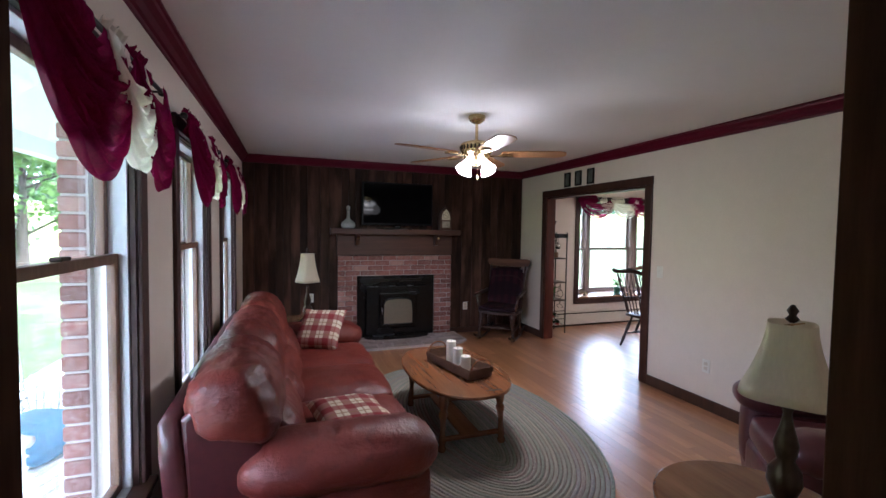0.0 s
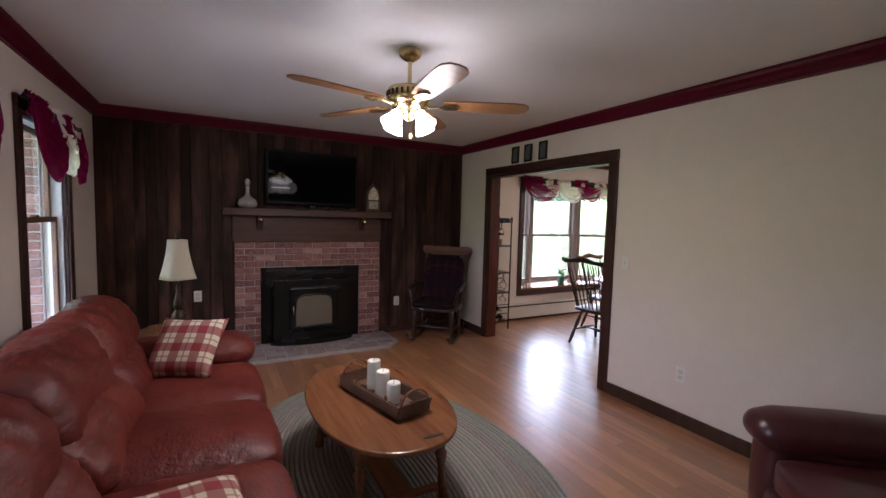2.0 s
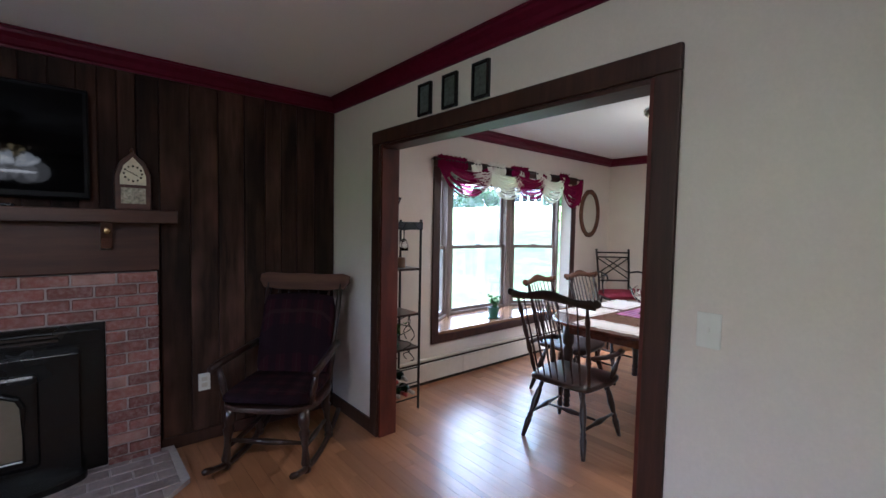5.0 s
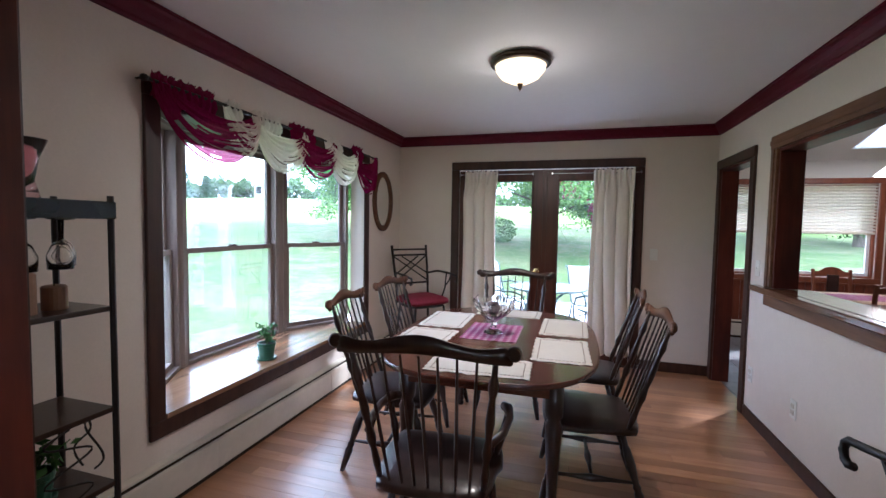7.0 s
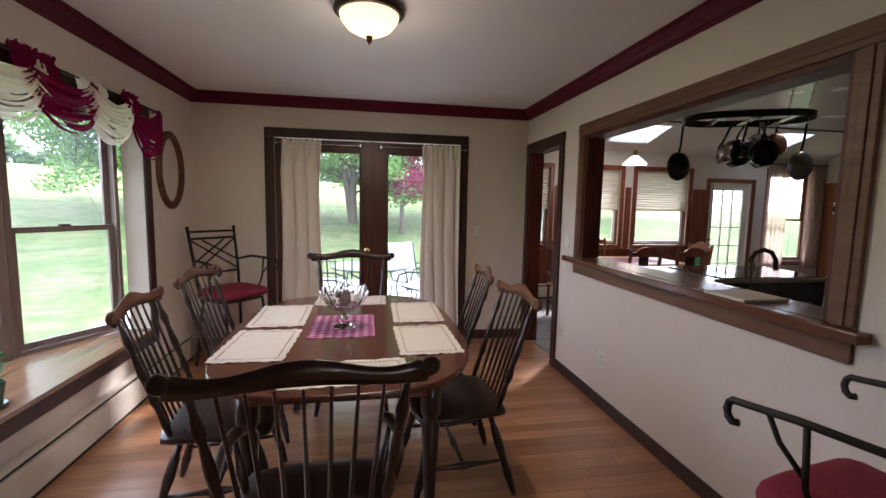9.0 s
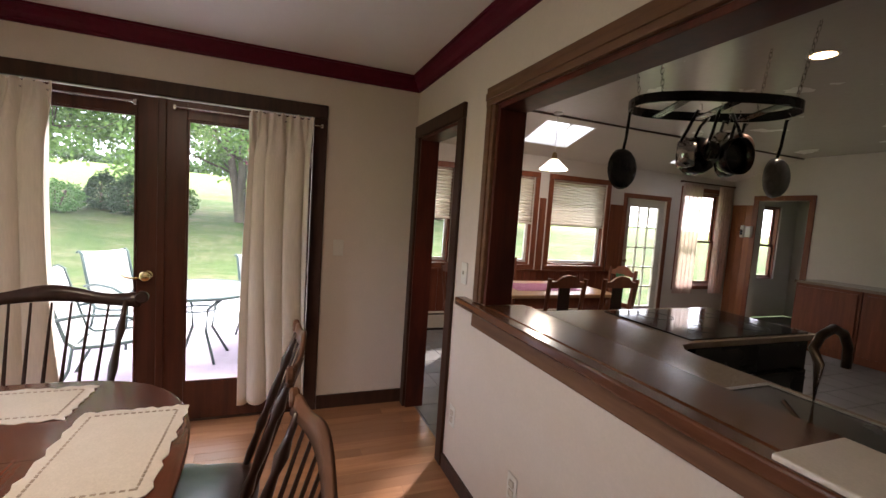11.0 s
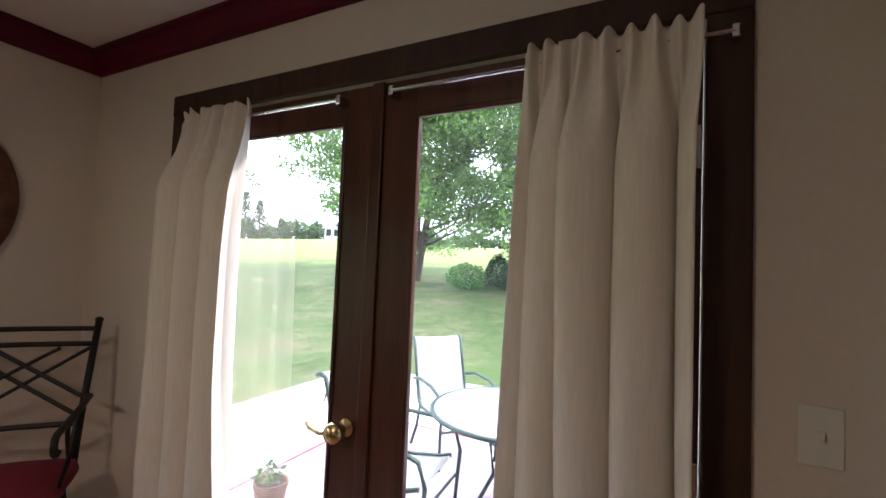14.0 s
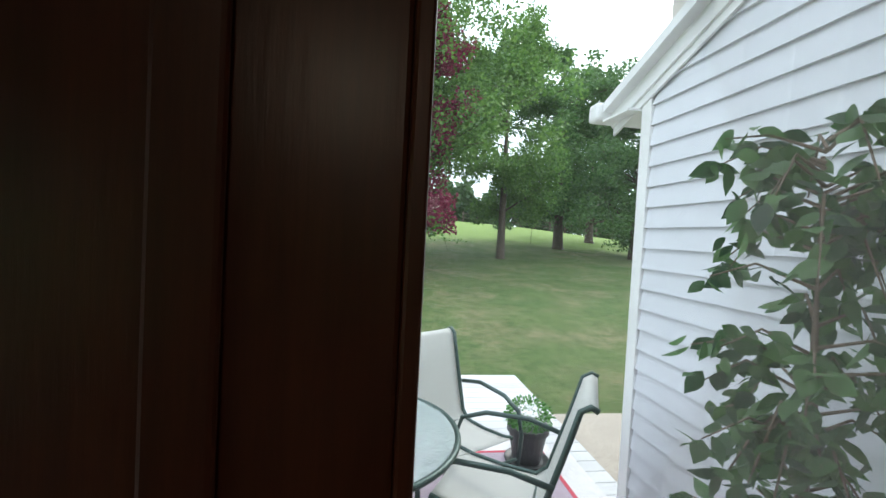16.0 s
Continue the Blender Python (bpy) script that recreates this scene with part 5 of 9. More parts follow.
part("back_cushion", soft(-0.24, 0.24, -0.06, 0.0, 0.0, 0.52, 0.03, 0.012, 6, m=Matrix.Translation((0, 0.205, 0.47)) @ Matrix.Rotation(radians(-16), 4, 'X')), M_PLAID3, rk, "dark plaid back cushion")

# armchair
ac = thing("armchair", pose(2.40, 2.31, 0, 0, 0, -130), "burgundy leather club armchair with rolled arms near the wall", "chair")
part("base", soft(-0.42, 0.42, -0.40, 0.40, 0.06, 0.32, 0.04, 0.006, 4), M_LEATHER2, ac)
for s in (-1, 1):
    a0, a1 = sorted((s * 0.27, s * 0.46))
    part("arm", soft(a0, a1, -0.40, 0.36, 0.10, 0.56, 0.05, 0.01, 6), M_LEATHER2, ac)
    part("arm_roll", soft(a0 - 0.03, a1 + 0.03, -0.44, 0.36, 0.46, 0.64, 0.088, 0.01, 7, seed=3), M_LEATHER2, ac)
    for y in (-0.34, 0.34):
        part("foot", lathe([(0.022, 0), (0.03, 0.03), (0.026, 0.065)], 12, None, Matrix.Translation((s * 0.36, y, 0))), M_DARKWOOD, ac)
part("seat_cushion", soft(-0.265, 0.265, -0.40, 0.26, 0.31, 0.48, 0.05, 0.025, 7, seed=6), M_LEATHER2, ac)
part("backrest", soft(-0.40, 0.40, 0.22, 0.44, 0.30, 0.92, 0.09, 0.03, 7, seed=9), M_LEATHER2, ac)

# ceiling fan
fan = thing("ceiling_fan", pose(1.10, 4.20, CH), "brass ceiling fan with wooden blades and four lit glass shades", "fan")
part("canopy", lathe([(0, 0), (0.065, 0), (0.07, -0.012), (0.06, -0.04), (0.03, -0.06), (0.014, -0.065)], 24), M_BRASS, fan, smooth=True)
part("rod", lathe([(0.012, -0.06), (0.012, -0.21)], 12), M_BRASS, fan)
part("motor", lathe([(0.02, -0.19), (0.06, -0.20), (0.12, -0.22), (0.13, -0.235), (0.13, -0.28), (0.115, -0.305), (0.10, -0.315), (0.10, -0.335), (0.05, -0.35), (0, -0.35)], 32), M_BRASS, fan, "polished brass motor housing", True)
band = bmesh.new()
for k in range(26):
    o = B(-0.006, 0.006, -0.003, 0.003, -0.275, -0.243)
    join(band, o, Matrix.Rotation(2 * math.pi * k / 26, 4, 'Z') @ Matrix.Translation((0, 0.131, 0)))
part("vent_band", band, M_SEAM, fan, "dark pierced vent band")
blade_mat = m_wood("oak_fan_blade", (0.34, 0.17, 0.07), (0.21, 0.095, 0.036), 0.35, 'X', 1.2, coat=0.2)
for k in range(5):
    m = Matrix.Rotation(radians(-24 + 72 * k), 4, 'Z')
    tilt = Matrix.Rotation(radians(-8), 4, 'X')
    out = [(0.20, -0.055), (0.30, -0.066), (0.60, -0.074), (0.66, -0.068), (0.70, -0.04), (0.71, 0), (0.70, 0.04), (0.66, 0.068), (0.60, 0.074), (0.30, 0.066), (0.20, 0.055)]
    b = part("blade", prism(out, -0.307, -0.299, None, m @ Matrix.Translation((0, 0, -0.303)) @ tilt @ Matrix.Translation((0, 0, 0.303))), blade_mat, fan, "oak-veneered blade")
    part("blade_iron", prism([(0.10, -0.02), (0.17, -0.012), (0.22, -0.045), (0.28, -0.03), (0.30, 0), (0.28, 0.03), (0.22, 0.045), (0.17, 0.012), (0.10, 0.02)], -0.321, -0.315, None, m), M_BRASS, b, "brass blade bracket")
part("light_hub", lathe([(0.05, -0.32), (0.055, -0.335), (0.045, -0.36), (0.03, -0.385), (0.012, -0.40), (0, -0.402)], 20), M_BRASS, fan, smooth=True)
for k in range(4):
    a = radians(20 + 90 * k)
    d = Vector((math.cos(a), math.sin(a), 0))
    p0 = d * 0.045 + Vector((0, 0, -0.345))
    p1 = d * 0.085 + Vector((0, 0, -0.36))
    ar = part("lamp_arm", tube([p0, d * 0.07 + Vector((0, 0, -0.345)), p1], 0.01, 8), M_BRASS, fan, smooth=True)
    ax = (d * 0.55 + Vector((0, 0, -0.83))).normalized()
    q = Vector((0, 0, 1)).rotation_difference(ax).to_matrix().to_4x4()
    sh = lathe([(0.018, 0), (0.026, 0.012), (0.034, 0.04), (0.05, 0.075), (0.062, 0.098), (0.059, 0.098), (0.046, 0.073), (0.03, 0.04), (0.02, 0.014), (0.018, 0)], 20, None, Matrix.Translation(p1) @ q)
    bmesh.ops.delete(sh, geom=[f for f in sh.faces if len(f.verts) > 8], context='FACES_ONLY')
    part("glass_shade", sh, M_BULB, ar, "lit frosted tulip glass", True)
part("pull_chain", tube([(0.0, -0.03, -0.40), (0, -0.03, -0.47)], 0.0018, 5), M_BRASS, fan)
part("pull_fob", lathe([(0, -0.515), (0.009, -0.505), (0.011, -0.49), (0.005, -0.475), (0, -0.47)], 10, None, Matrix.Translation((0, -0.03, 0))), M_BRASS, fan, smooth=True)
for k in range(4):
    a = radians(20 + 90 * k)
    lamp_light("fan_lamp", (1.10 + 0.16 * math.cos(a), 4.20 + 0.16 * math.sin(a), CH - 0.53), 0.55, (1.0, 0.88, 0.72), 0.10)
down_light("fan_lamp_down", (1.10, 4.20, CH - 0.53), 2.6, (1.0, 0.88, 0.72), 0.30)

# three small pictures over the opening
for i, y in enumerate((5.77, 5.55, 5.315)):
    f = thing("picture_frame", pose(XM, y, 2.113), "small dark framed picture standing on the opening casing", "picture", "pictures over the opening")
    part("frame", boxes((-0.022, -0.002, -0.06, -0.045, 0, 0.185), (-0.022, -0.002, 0.045, 0.06, 0, 0.185), (-0.022, -0.002, -0.045, 0.045, 0, 0.016), (-0.022, -0.002, -0.045, 0.045, 0.169, 0.185), bev=0.003), M_BLACK, f)
    part("print", boxes((-0.012, -0.006, -0.045, 0.045, 0.016, 0.169)), m_plain("dim_grey_print", (0.085, 0.10, 0.085), 0.35, var=0.6, scale=40, bmp=0.0), f, "dim green-grey print")


def wall_plate(m, label, kind="outlet"):
    t = thing("wall_" + kind, m, label, kind)
    part("plate", boxes((-0.036, 0.036, -0.006, 0, -0.058, 0.058), bev=0.003), M_PORCELAIN, t)
    if kind == "outlet":
        for z in (-0.02, 0.02):
            part("socket", boxes((-0.017, 0.017, -0.009, -0.006, z - 0.014, z + 0.014), bev=0.004), M_BEIGE, t)
    else:
        part("toggle", boxes((-0.005, 0.005, -0.016, -0.006, -0.006, 0.012), bev=0.002), M_PORCELAIN, t)


wall_plate(pose(XM - 0.0005, 3.72, 0.38, 0, 0, -90), "cream wall outlet low on the cream wall")
wall_plate(pose(XM - 0.0005, 4.25, 1.15, 0, 0, -90), "cream light switch beside the wide opening", "switch")
wall_plate(pose(-0.05, YP - 0.0005, 0.60, 0, 0, 0), "white outlet on the dark board wall", "outlet")
wall_plate(pose(2.17, YP - 0.0005, 0.40, 0, 0, 0), "white outlet low on the dark board wall", "outlet")
wall_plate(pose(XE - 0.0005, 4.12, 1.18, 0, 0, -90), "cream light switch beside the double doors", "switch")
wall_plate(pose(6.215, YK + 0.0005, 1.16, 0, 0, 180), "cream light switch beside the kitchen doorway", "switch")
wall_plate(pose(6.24, YK + 0.0005, 0.35, 0, 0, 180), "cream wall outlet low on the half wall", "outlet")
wall_plate(pose(5.585, YK + 0.0005, 0.35, 0, 0, 180), "cream wall outlet low on the half wall", "outlet")

# ---- window dressing ----


def swag(parent, m, u0, u1, drop, material, seed, name="swag", skew=0.0, strands=0.0):
    """A draped length of voile caught up at both ends, falling in a round loop of curved folds."""
    bm = bmesh.new()
    nu, nv = 34, 40
    g = []
    for j in range(nv + 1):
        t = j / nv
        row = []
        for i in range(nu + 1):
            s = i / nu
            k = abs(2 * s - 1)
            arc = (1 - k ** 2.3) ** 0.75 if k < 1 else 0.0
            inset = 0.10 * (1 - t) * (u1 - u0)
            u = (u0 + inset) + s * (u1 - u0 - 2 * inset) + skew * t + 0.012 * math.sin(4 * t + seed)
            sag = drop * (0.26 + 0.74 * t ** 0.9)
            z = -sag * arc - 0.012 * t
            fold = (0.013 * math.sin(2 * math.pi * (8.5 * t + 0.30 * math.sin(s * 4.5 + seed))) + 0.008 * math.sin(2 * math.pi * (3.3 * t + 0.5 * s) + seed)) * (0.06 + arc)
            y = -0.032 - 0.045 * arc * math.sin(math.pi * (0.15 + 0.7 * t)) - fold
            row.append(bm.verts.new((u, y, z + 0.005 * math.sin(9 * s + seed + 6 * t))))
        g.append(row)
    for j in range(nv):
        for i in range(nu):
            if strands and j > 13 and 3 < i < nu - 4 and noise.noise(Vector((i * 0.07, j * 0.83, seed * 3.3))) > 0.42 - strands * j / nv:
                continue
            bm.faces.new((g[j][i], g[j][i + 1], g[j + 1][i + 1], g[j + 1][i]))
    bm.transform(m)
    return part(name, bm, material, parent, smooth=True)


def ruffle(parent, m, u0, u1, material, seed):
    """The gathered heading that bunches round the rod."""
    bm = bmesh.new()
    n = max(10, int((u1 - u0) / 0.006))
    g = []
    for i in range(n + 1):
        u = u0 + (u1 - u0) * i / n
        ph = i * 0.95 + seed
        col = []
        for k, (y, z) in enumerate(((-0.012, -0.075), (-0.034, -0.035), (-0.028, -0.005), (-0.006, 0.018), (-0.020, 0.046))):
            col.append(bm.verts.new((u, y - 0.012 * math.sin(ph + k * 0.4), z + 0.007 * math.sin(ph * 1.7 + k))))
        g.append(col)
    for a, b in zip(g, g[1:]):
        for k in range(4):
            bm.faces.new((a[k], b[k], b[k + 1], a[k + 1]))
    bm.transform(m)
    part("ruffled_heading", bm, material, parent, smooth=True)


def valance(name, m, length, pieces, label, strands=0.0):
    t = thing(name, Matrix.Identity(4), label, "valance")
    rod = tube([(-0.03, -0.02, 0), (length + 0.03, -0.02, 0)], 0.009, 8)
    rod.transform(m)
    part("rod", rod, M_WIRON, t)
    for u in (-0.03, length + 0.03):
        fin = lathe([(0, -0.018), (0.014, -0.012), (0.018, 0), (0.014, 0.012), (0, 0.018)], 10, None, m @ Matrix.Translation((u, -0.02, 0)))
        part("finial", fin, M_WIRON, t, smooth=True)
        br = tube([(u, -0.02, 0), (u, 0.03, 0)], 0.005, 6)
        br.transform(m)
        part("bracket", br, M_WIRON, t)
    for i, (u0, u1, drop, col, skew) in enumerate(pieces):
        mt = M_SHEER_R if col == 'r' else M_SHEER_W
        swag(t, m @ Matrix.Translation((0, -0.004 * i, 0)), u0, u1, drop, mt, i * 1.7, "burgundy_swag" if col == 'r' else "ivory_swag", skew, strands)
        w = (u1 - u0)
        ruffle(t, m @ Matrix.Translation((0, -0.002 * i, 0)), u0 + (0.05 if i else 0), u0 + w * 0.52, mt, i)
    return t


for i, (a, b) in enumerate(WIN_W):
    m = Matrix.Translation((XL + 0.045, a, 2.085)) @ Matrix.Rotation(math.pi / 2, 4, 'Z')
    valance("window_valance", m, b - a, [(0.0, 0.50, 0.34, 'r', 0), (0.10, 0.62, 0.43, 'r', 0), (0.44, 0.82, 0.38, 'w', 0), (0.64, 1.05, 0.42, 'r', 0.0)], "sheer burgundy and ivory draped valance over a tall window")
mB = Matrix.Translation((BX0 - 0.09, YB - 0.045, 2.085))
valance("bay_valance", mB, 2.36, [(0.0, 0.74, 0.32, 'r', 0), (0.42, 0.72, 0.26, 'w', 0), (0.62, 1.22, 0.32, 'w', 0), (0.98, 1.62, 0.30, 'r', 0), (1.42, 1.98, 0.31, 'w', 0), (1.84, 2.32, 0.36, 'r', 0.05)], "sheer burgundy and ivory draped valance over the bay window", 0.22)


def curtain(name, y0, y1, z0, z1, x, seed, flare, folds, label):
    """A heavy cloth panel: small gathers at the rod pocket that fall into a few deep, uneven folds."""
    t = thing(name, Matrix.Identity(4), label, "curtain")
    bm = bmesh.new()
    nu, nv = 132, 44
    g = []
    for j in range(nv + 1):
        tt = (j / nv) ** 1.35
        row = []
        for i in range(nu + 1):
            s = i / nu
            drift = 0.10 * noise.noise(Vector((s * 2.2, tt * 1.1, seed))) + 0.05 * noise.noise(Vector((s * 5, tt * 0.7, seed + 5)))
            ph = 2 * math.pi * folds * (s + drift)
            ridge = (0.5 + 0.5 * math.cos(ph + seed)) ** 0.5
            deep = 0.112 * (0.50 + 0.75 * (0.5 + 0.5 * noise.noise(Vector((s * 3.1, 0.3 * tt, seed + 9)))))
            gather = 0.016 * math.sin(2 * math.pi * (folds * 2.4) * s + 1.7 * math.sin(6 * s + seed))
            fall = min(1, max(0, (tt - 0.015) / 0.16))
            fall = fall * fall * (3 - 2 * fall)
            xx = x - 0.030 - deep * ridge * (0.16 + 0.84 * fall) - gather * (1 - 0.85 * fall)
            xx -= 0.006 * noise.noise(Vector((s * 9, tt * 5, seed + 3)))
            w = (y1 - y0) * (0.90 + flare * tt)
            yy = (y0 + y1) / 2 + (s - 0.5) * w + 0.026 * math.sin(ph + seed + 0.5) * fall + 0.015 * tt * math.sin(seed + 3 * tt)
            zz = z1 - (z1 - z0) * tt
            if j == 0:
                zz += 0.009 * math.sin(2 * math.pi * folds * 2.4 * s + 0.8) + 0.005 * math.sin(31 * s)
            elif j == 2:
                xx += 0.006
            if j == nv:
                zz += 0.012 * math.sin(ph)
            row.append(bm.verts.new((xx, yy, zz)))
        g.append(row)
    for j in range(nv):
        for i in range(nu):
            bm.faces.new((g[j][i], g[j][i + 1], g[j + 1][i + 1], g[j + 1][i]))
    ob = part("panel", bm, M_CURTAIN, t, smooth=True)
    md = ob.modifiers.new("thickness", 'SOLIDIFY')
    md.thickness = 0.003
    return t


curtain("door_curtain", 4.31, 4.74, 0.15, 2.035, XE - 0.035, 0.6, 0.10, 3.6, "cream pleated curtain panel on a thin rod at the glazed door")
curtain("door_curtain", 5.68, 6.09, 0.15, 2.035, XE - 0.035, 2.1, 0.14, 3.1, "cream pleated curtain panel on a thin rod at the glazed door")
for y0, y1 in ((4.27, 5.13), (5.33, 6.12)):
    rd = thing("curtain_rod", Matrix.Identity(4), "thin white metal curtain rod on the glazed door", "rod", "door curtain rods")
    part("bar", tube([(XE - 0.045, y0, 2.0), (XE - 0.045, y1, 2.0)], 0.006, 8), M_CHROME, rd)
    for y in (y0, y1):
        part("bracket", boxes((XE - 0.05, XE, y - 0.008, y + 0.008, 1.985, 2.015), bev=0.003), M_CHROME, rd)


def heater(name, m, length, label):
    t = thing(name, m, label, "heater")
    part("cover", boxes((0, length, -0.055, -0.002, 0.03, 0.195), bev=0.006), M_BEIGE, t)
    part("top_cap", boxes((0, length, -0.045, -0.002, 0.215, 0.235), bev=0.004), M_BEIGE, t)
    part("outlet_slot", boxes((0.004, length - 0.004, -0.035, -0.002, 0.195, 0.215)), M_SEAM, t, "dark warm-air slot")
    part("foot_gap", boxes((0.004, length - 0.004, -0.04, -0.002, 0.0, 0.03)), M_SEAM, t)
    for k in range(1, int(length / 1.2) + 1):
        part("joint_cover", boxes((k * 1.2 - 0.02, k * 1.2 + 0.02, -0.058, -0.054, 0.032, 0.193), bev=0.002), M_BEIGE, t)


heater("baseboard_heater", pose(XM2 + 0.02, YB, 0), 3.7, "long beige baseboard heater below the bay window")
heater("baseboard_heater", pose(XL, Y0 + 0.3, 0, 0, 0, 90), 4.6, "long beige baseboard heater below the living-room windows")

# ---- dining room ----
dt = thing("dining_table", pose(5.21, 5.36, 0), "dark polished wooden dining table with rounded ends and turned legs", "table")
part("tabletop", prism(ellipse(0, 0, 0.87, 0.61, 72, 3.0), 0.725, 0.752, bev=0.009), M_DTABLE, dt)
part("leaf_joint", boxes((-0.303, -0.301, -0.60, 0.60, 0.7515, 0.7525), (0.301, 0.303, -0.60, 0.60, 0.7515, 0.7525)), M_SEAM, dt)
apr = bmesh.new()
for y in (-0.42, 0.40):
    B(-0.62, 0.62, y, y + 0.022, 0.62, 0.725, bm=apr, bev=0.004)
for x in (-0.64, 0.62):
    B(x, x + 0.022, -0.40, 0.40, 0.62, 0.725, bm=apr, bev=0.004)
part("apron", apr, M_DTABLE, dt)
TLEG = [(0, 0.024), (0.02, 0.03), (0.05, 0.022), (0.07, 0.03), (0.10, 0.022), (0.13, 0.032), (0.16, 0.024), (0.3, 0.028), (0.5, 0.036), (0.66, 0.042), (0.70, 0.03), (0.73, 0.044), (0.76, 0.046), (1, 0.046)]
for x in (-0.60, 0.60):
    for y in (-0.38, 0.38):
        part("leg", turned((x, y, 0), (x, y, 0.725), TLEG, 14), M_DARKWOOD, dt, smooth=True)


def windsor(name, arms, label):
    """A comb-back spindle chair; it faces local -y."""
    t = thing(name, Matrix.Identity(4), label, "chair", "chairs round the dining table")
    seat = soft(-0.25, 0.25, -0.24, 0.22, 0.405, 0.455, 0.022, -0.012, 8, wrinkle=0.0)
    for v in seat.verts:
        k = 1 - 0.12 * (v.co.y + 0.24) / 0.46
        v.co.x *= k if v.co.y > 0 else 1 - 0.1 * max(0, -v.co.y - 0.1)
        v.co.x, v.co.y = v.co.x * (1 - 0.35 * max(0, abs(v.co.y) - 0.12)), v.co.y * (1 - 0.35 * max(0, abs(v.co.x) - 0.12))
    part("seat", seat, M_DARKWOOD, t, smooth=True)
    LP = [(0, 0.013), (0.08, 0.016), (0.28, 0.023), (0.33, 0.016), (0.36, 0.021), (0.4, 0.015), (0.6, 0.024), (0.78, 0.02), (0.82, 0.014), (1, 0.017)]
    ft = [(-0.24, -0.25), (0.24, -0.25), (-0.23, 0.26), (0.23, 0.26)]
    tp = [(-0.17, -0.15), (0.17, -0.15), (-0.15, 0.14), (0.15, 0.14)]
    for (a, b), (c, d) in zip(ft, tp):
        part("leg", turned((a, b, 0), (c, d, 0.415), LP, 10), M_DARKWOOD, t, smooth=True)
    SP = [(0, 0.008), (0.3, 0.011), (0.42, 0.017), (0.5, 0.02), (0.58, 0.017), (0.7, 0.011), (1, 0.008)]
    z = 0.17
    pt = [tuple(Vector((a, b, 0)).lerp(Vector((c, d, 0.415)), z / 0.415)) for (a, b), (c, d) in zip(ft, tp)]
    part("stretcher", turned(pt[0], pt[2], SP, 8), M_DARKWOOD, t, smooth=True)
    part("stretcher", turned(pt[1], pt[3], SP, 8), M_DARKWOOD, t, smooth=True)
    m0 = [(pt[0][i] + pt[2][i]) / 2 for i in range(3)]
    m1 = [(pt[1][i] + pt[3][i]) / 2 for i in range(3)]
    part("cross_stretcher", turned(m0, m1, SP, 8), M_DARKWOOD, t, smooth=True)
    zt = 1.03 if arms else 0.985
    hw = 0.27 if arms else 0.22
    yb, yt = 0.185, 0.335
    n = 7

    def arc(s):
        return 0.03 * (1 - s * s)
    for i in range(n):
        s = -0.78 + 1.56 * i / (n - 1)
        part("spindle", turned((s * 0.20, yb + arc(s) * 0.5, 0.44), (s * hw * 0.93, yt + arc(s), zt - 0.03), [(0, 0.0055), (0.3, 0.008), (1, 0.0045)], 6), M_DARKWOOD, t)
    for s in (-1, 1):
        part("back_post", turned((s * 0.205, yb - 0.02, 0.44), (s * hw * 0.95, yt, zt - 0.02), [(0, 0.011), (0.12, 0.016), (0.25, 0.012), (0.32, 0.02), (0.42, 0.012), (0.55, 0.018), (0.72, 0.011), (0.80, 0.019), (0.88, 0.011), (1, 0.009)], 8), M_DARKWOOD, t, smooth=True)
    own = bmesh.new()
    k = 24
    ring = []
    for i in range(k + 1):
        s = -1 + 2 * i / k
        h0 = zt - 0.035 + 0.012 * math.cos(s * 3)
        h1 = zt + 0.025 + 0.018 * math.cos(s * 4.6) - (0.03 if abs(s) > 0.93 else 0)
        x, y = s * (hw + 0.04), yt + arc(s) - 0.008
        ring.append([own.verts.new((x, y - 0.009, h0)), own.verts.new((x, y + 0.009, h0)), own.verts.new((x, y + 0.016, h1)), own.verts.new((x, y, h1))])
    for a, b in zip(ring, ring[1:]):
        for j in range(4):
            own.faces.new((a[j], a[(j + 1) % 4], b[(j + 1) % 4], b[j]))
    own.faces.new(ring[0][::-1])
    own.faces.new(ring[-1])
    bmesh.ops.recalc_face_normals(own, faces=own.faces)
    bmesh.ops.bevel(own, geom=[e for e in own.edges if len(e.link_faces) == 2 and e.calc_face_angle() > 0.7], offset=0.004, segments=2, affect='EDGES')
    cr = part("crest_rail", own, M_CREST if not arms else M_DARKWOOD, t, "" if arms else "brown scrolled crest rail", True)
    for s in (-1, 1):
        part("scroll", lathe([(0, -0.012), (0.02, -0.012), (0.026, -0.006), (0.026, 0.006), (0.02, 0.012), (0, 0.012)], 14, None, Matrix.Translation((s * (hw + 0.045), yt - 0.004, zt - 0.006)) @ Matrix.Rotation(math.pi / 2, 4, 'X')), M_CREST if not arms else M_DARKWOOD, cr)
    if arms:
        for s in (-1, 1):
            part("arm", tube([(s * 0.235, 0.225, 0.655), (s * 0.27, 0.10, 0.645), (s * 0.285, -0.05, 0.64), (s * 0.27, -0.16, 0.635), (s * 0.25, -0.20, 0.625)], 0.02, 8, radii=[0.012, 0.017, 0.016, 0.022, 0.02]), M_DARKWOOD, t, smooth=True)
            part("arm_post", turned((s * 0.225, -0.10, 0.44), (s * 0.272, -0.15, 0.63), [(0, 0.012), (0.4, 0.02), (0.6, 0.012), (1, 0.01)], 8), M_DARKWOOD, t, smooth=True)
    return t


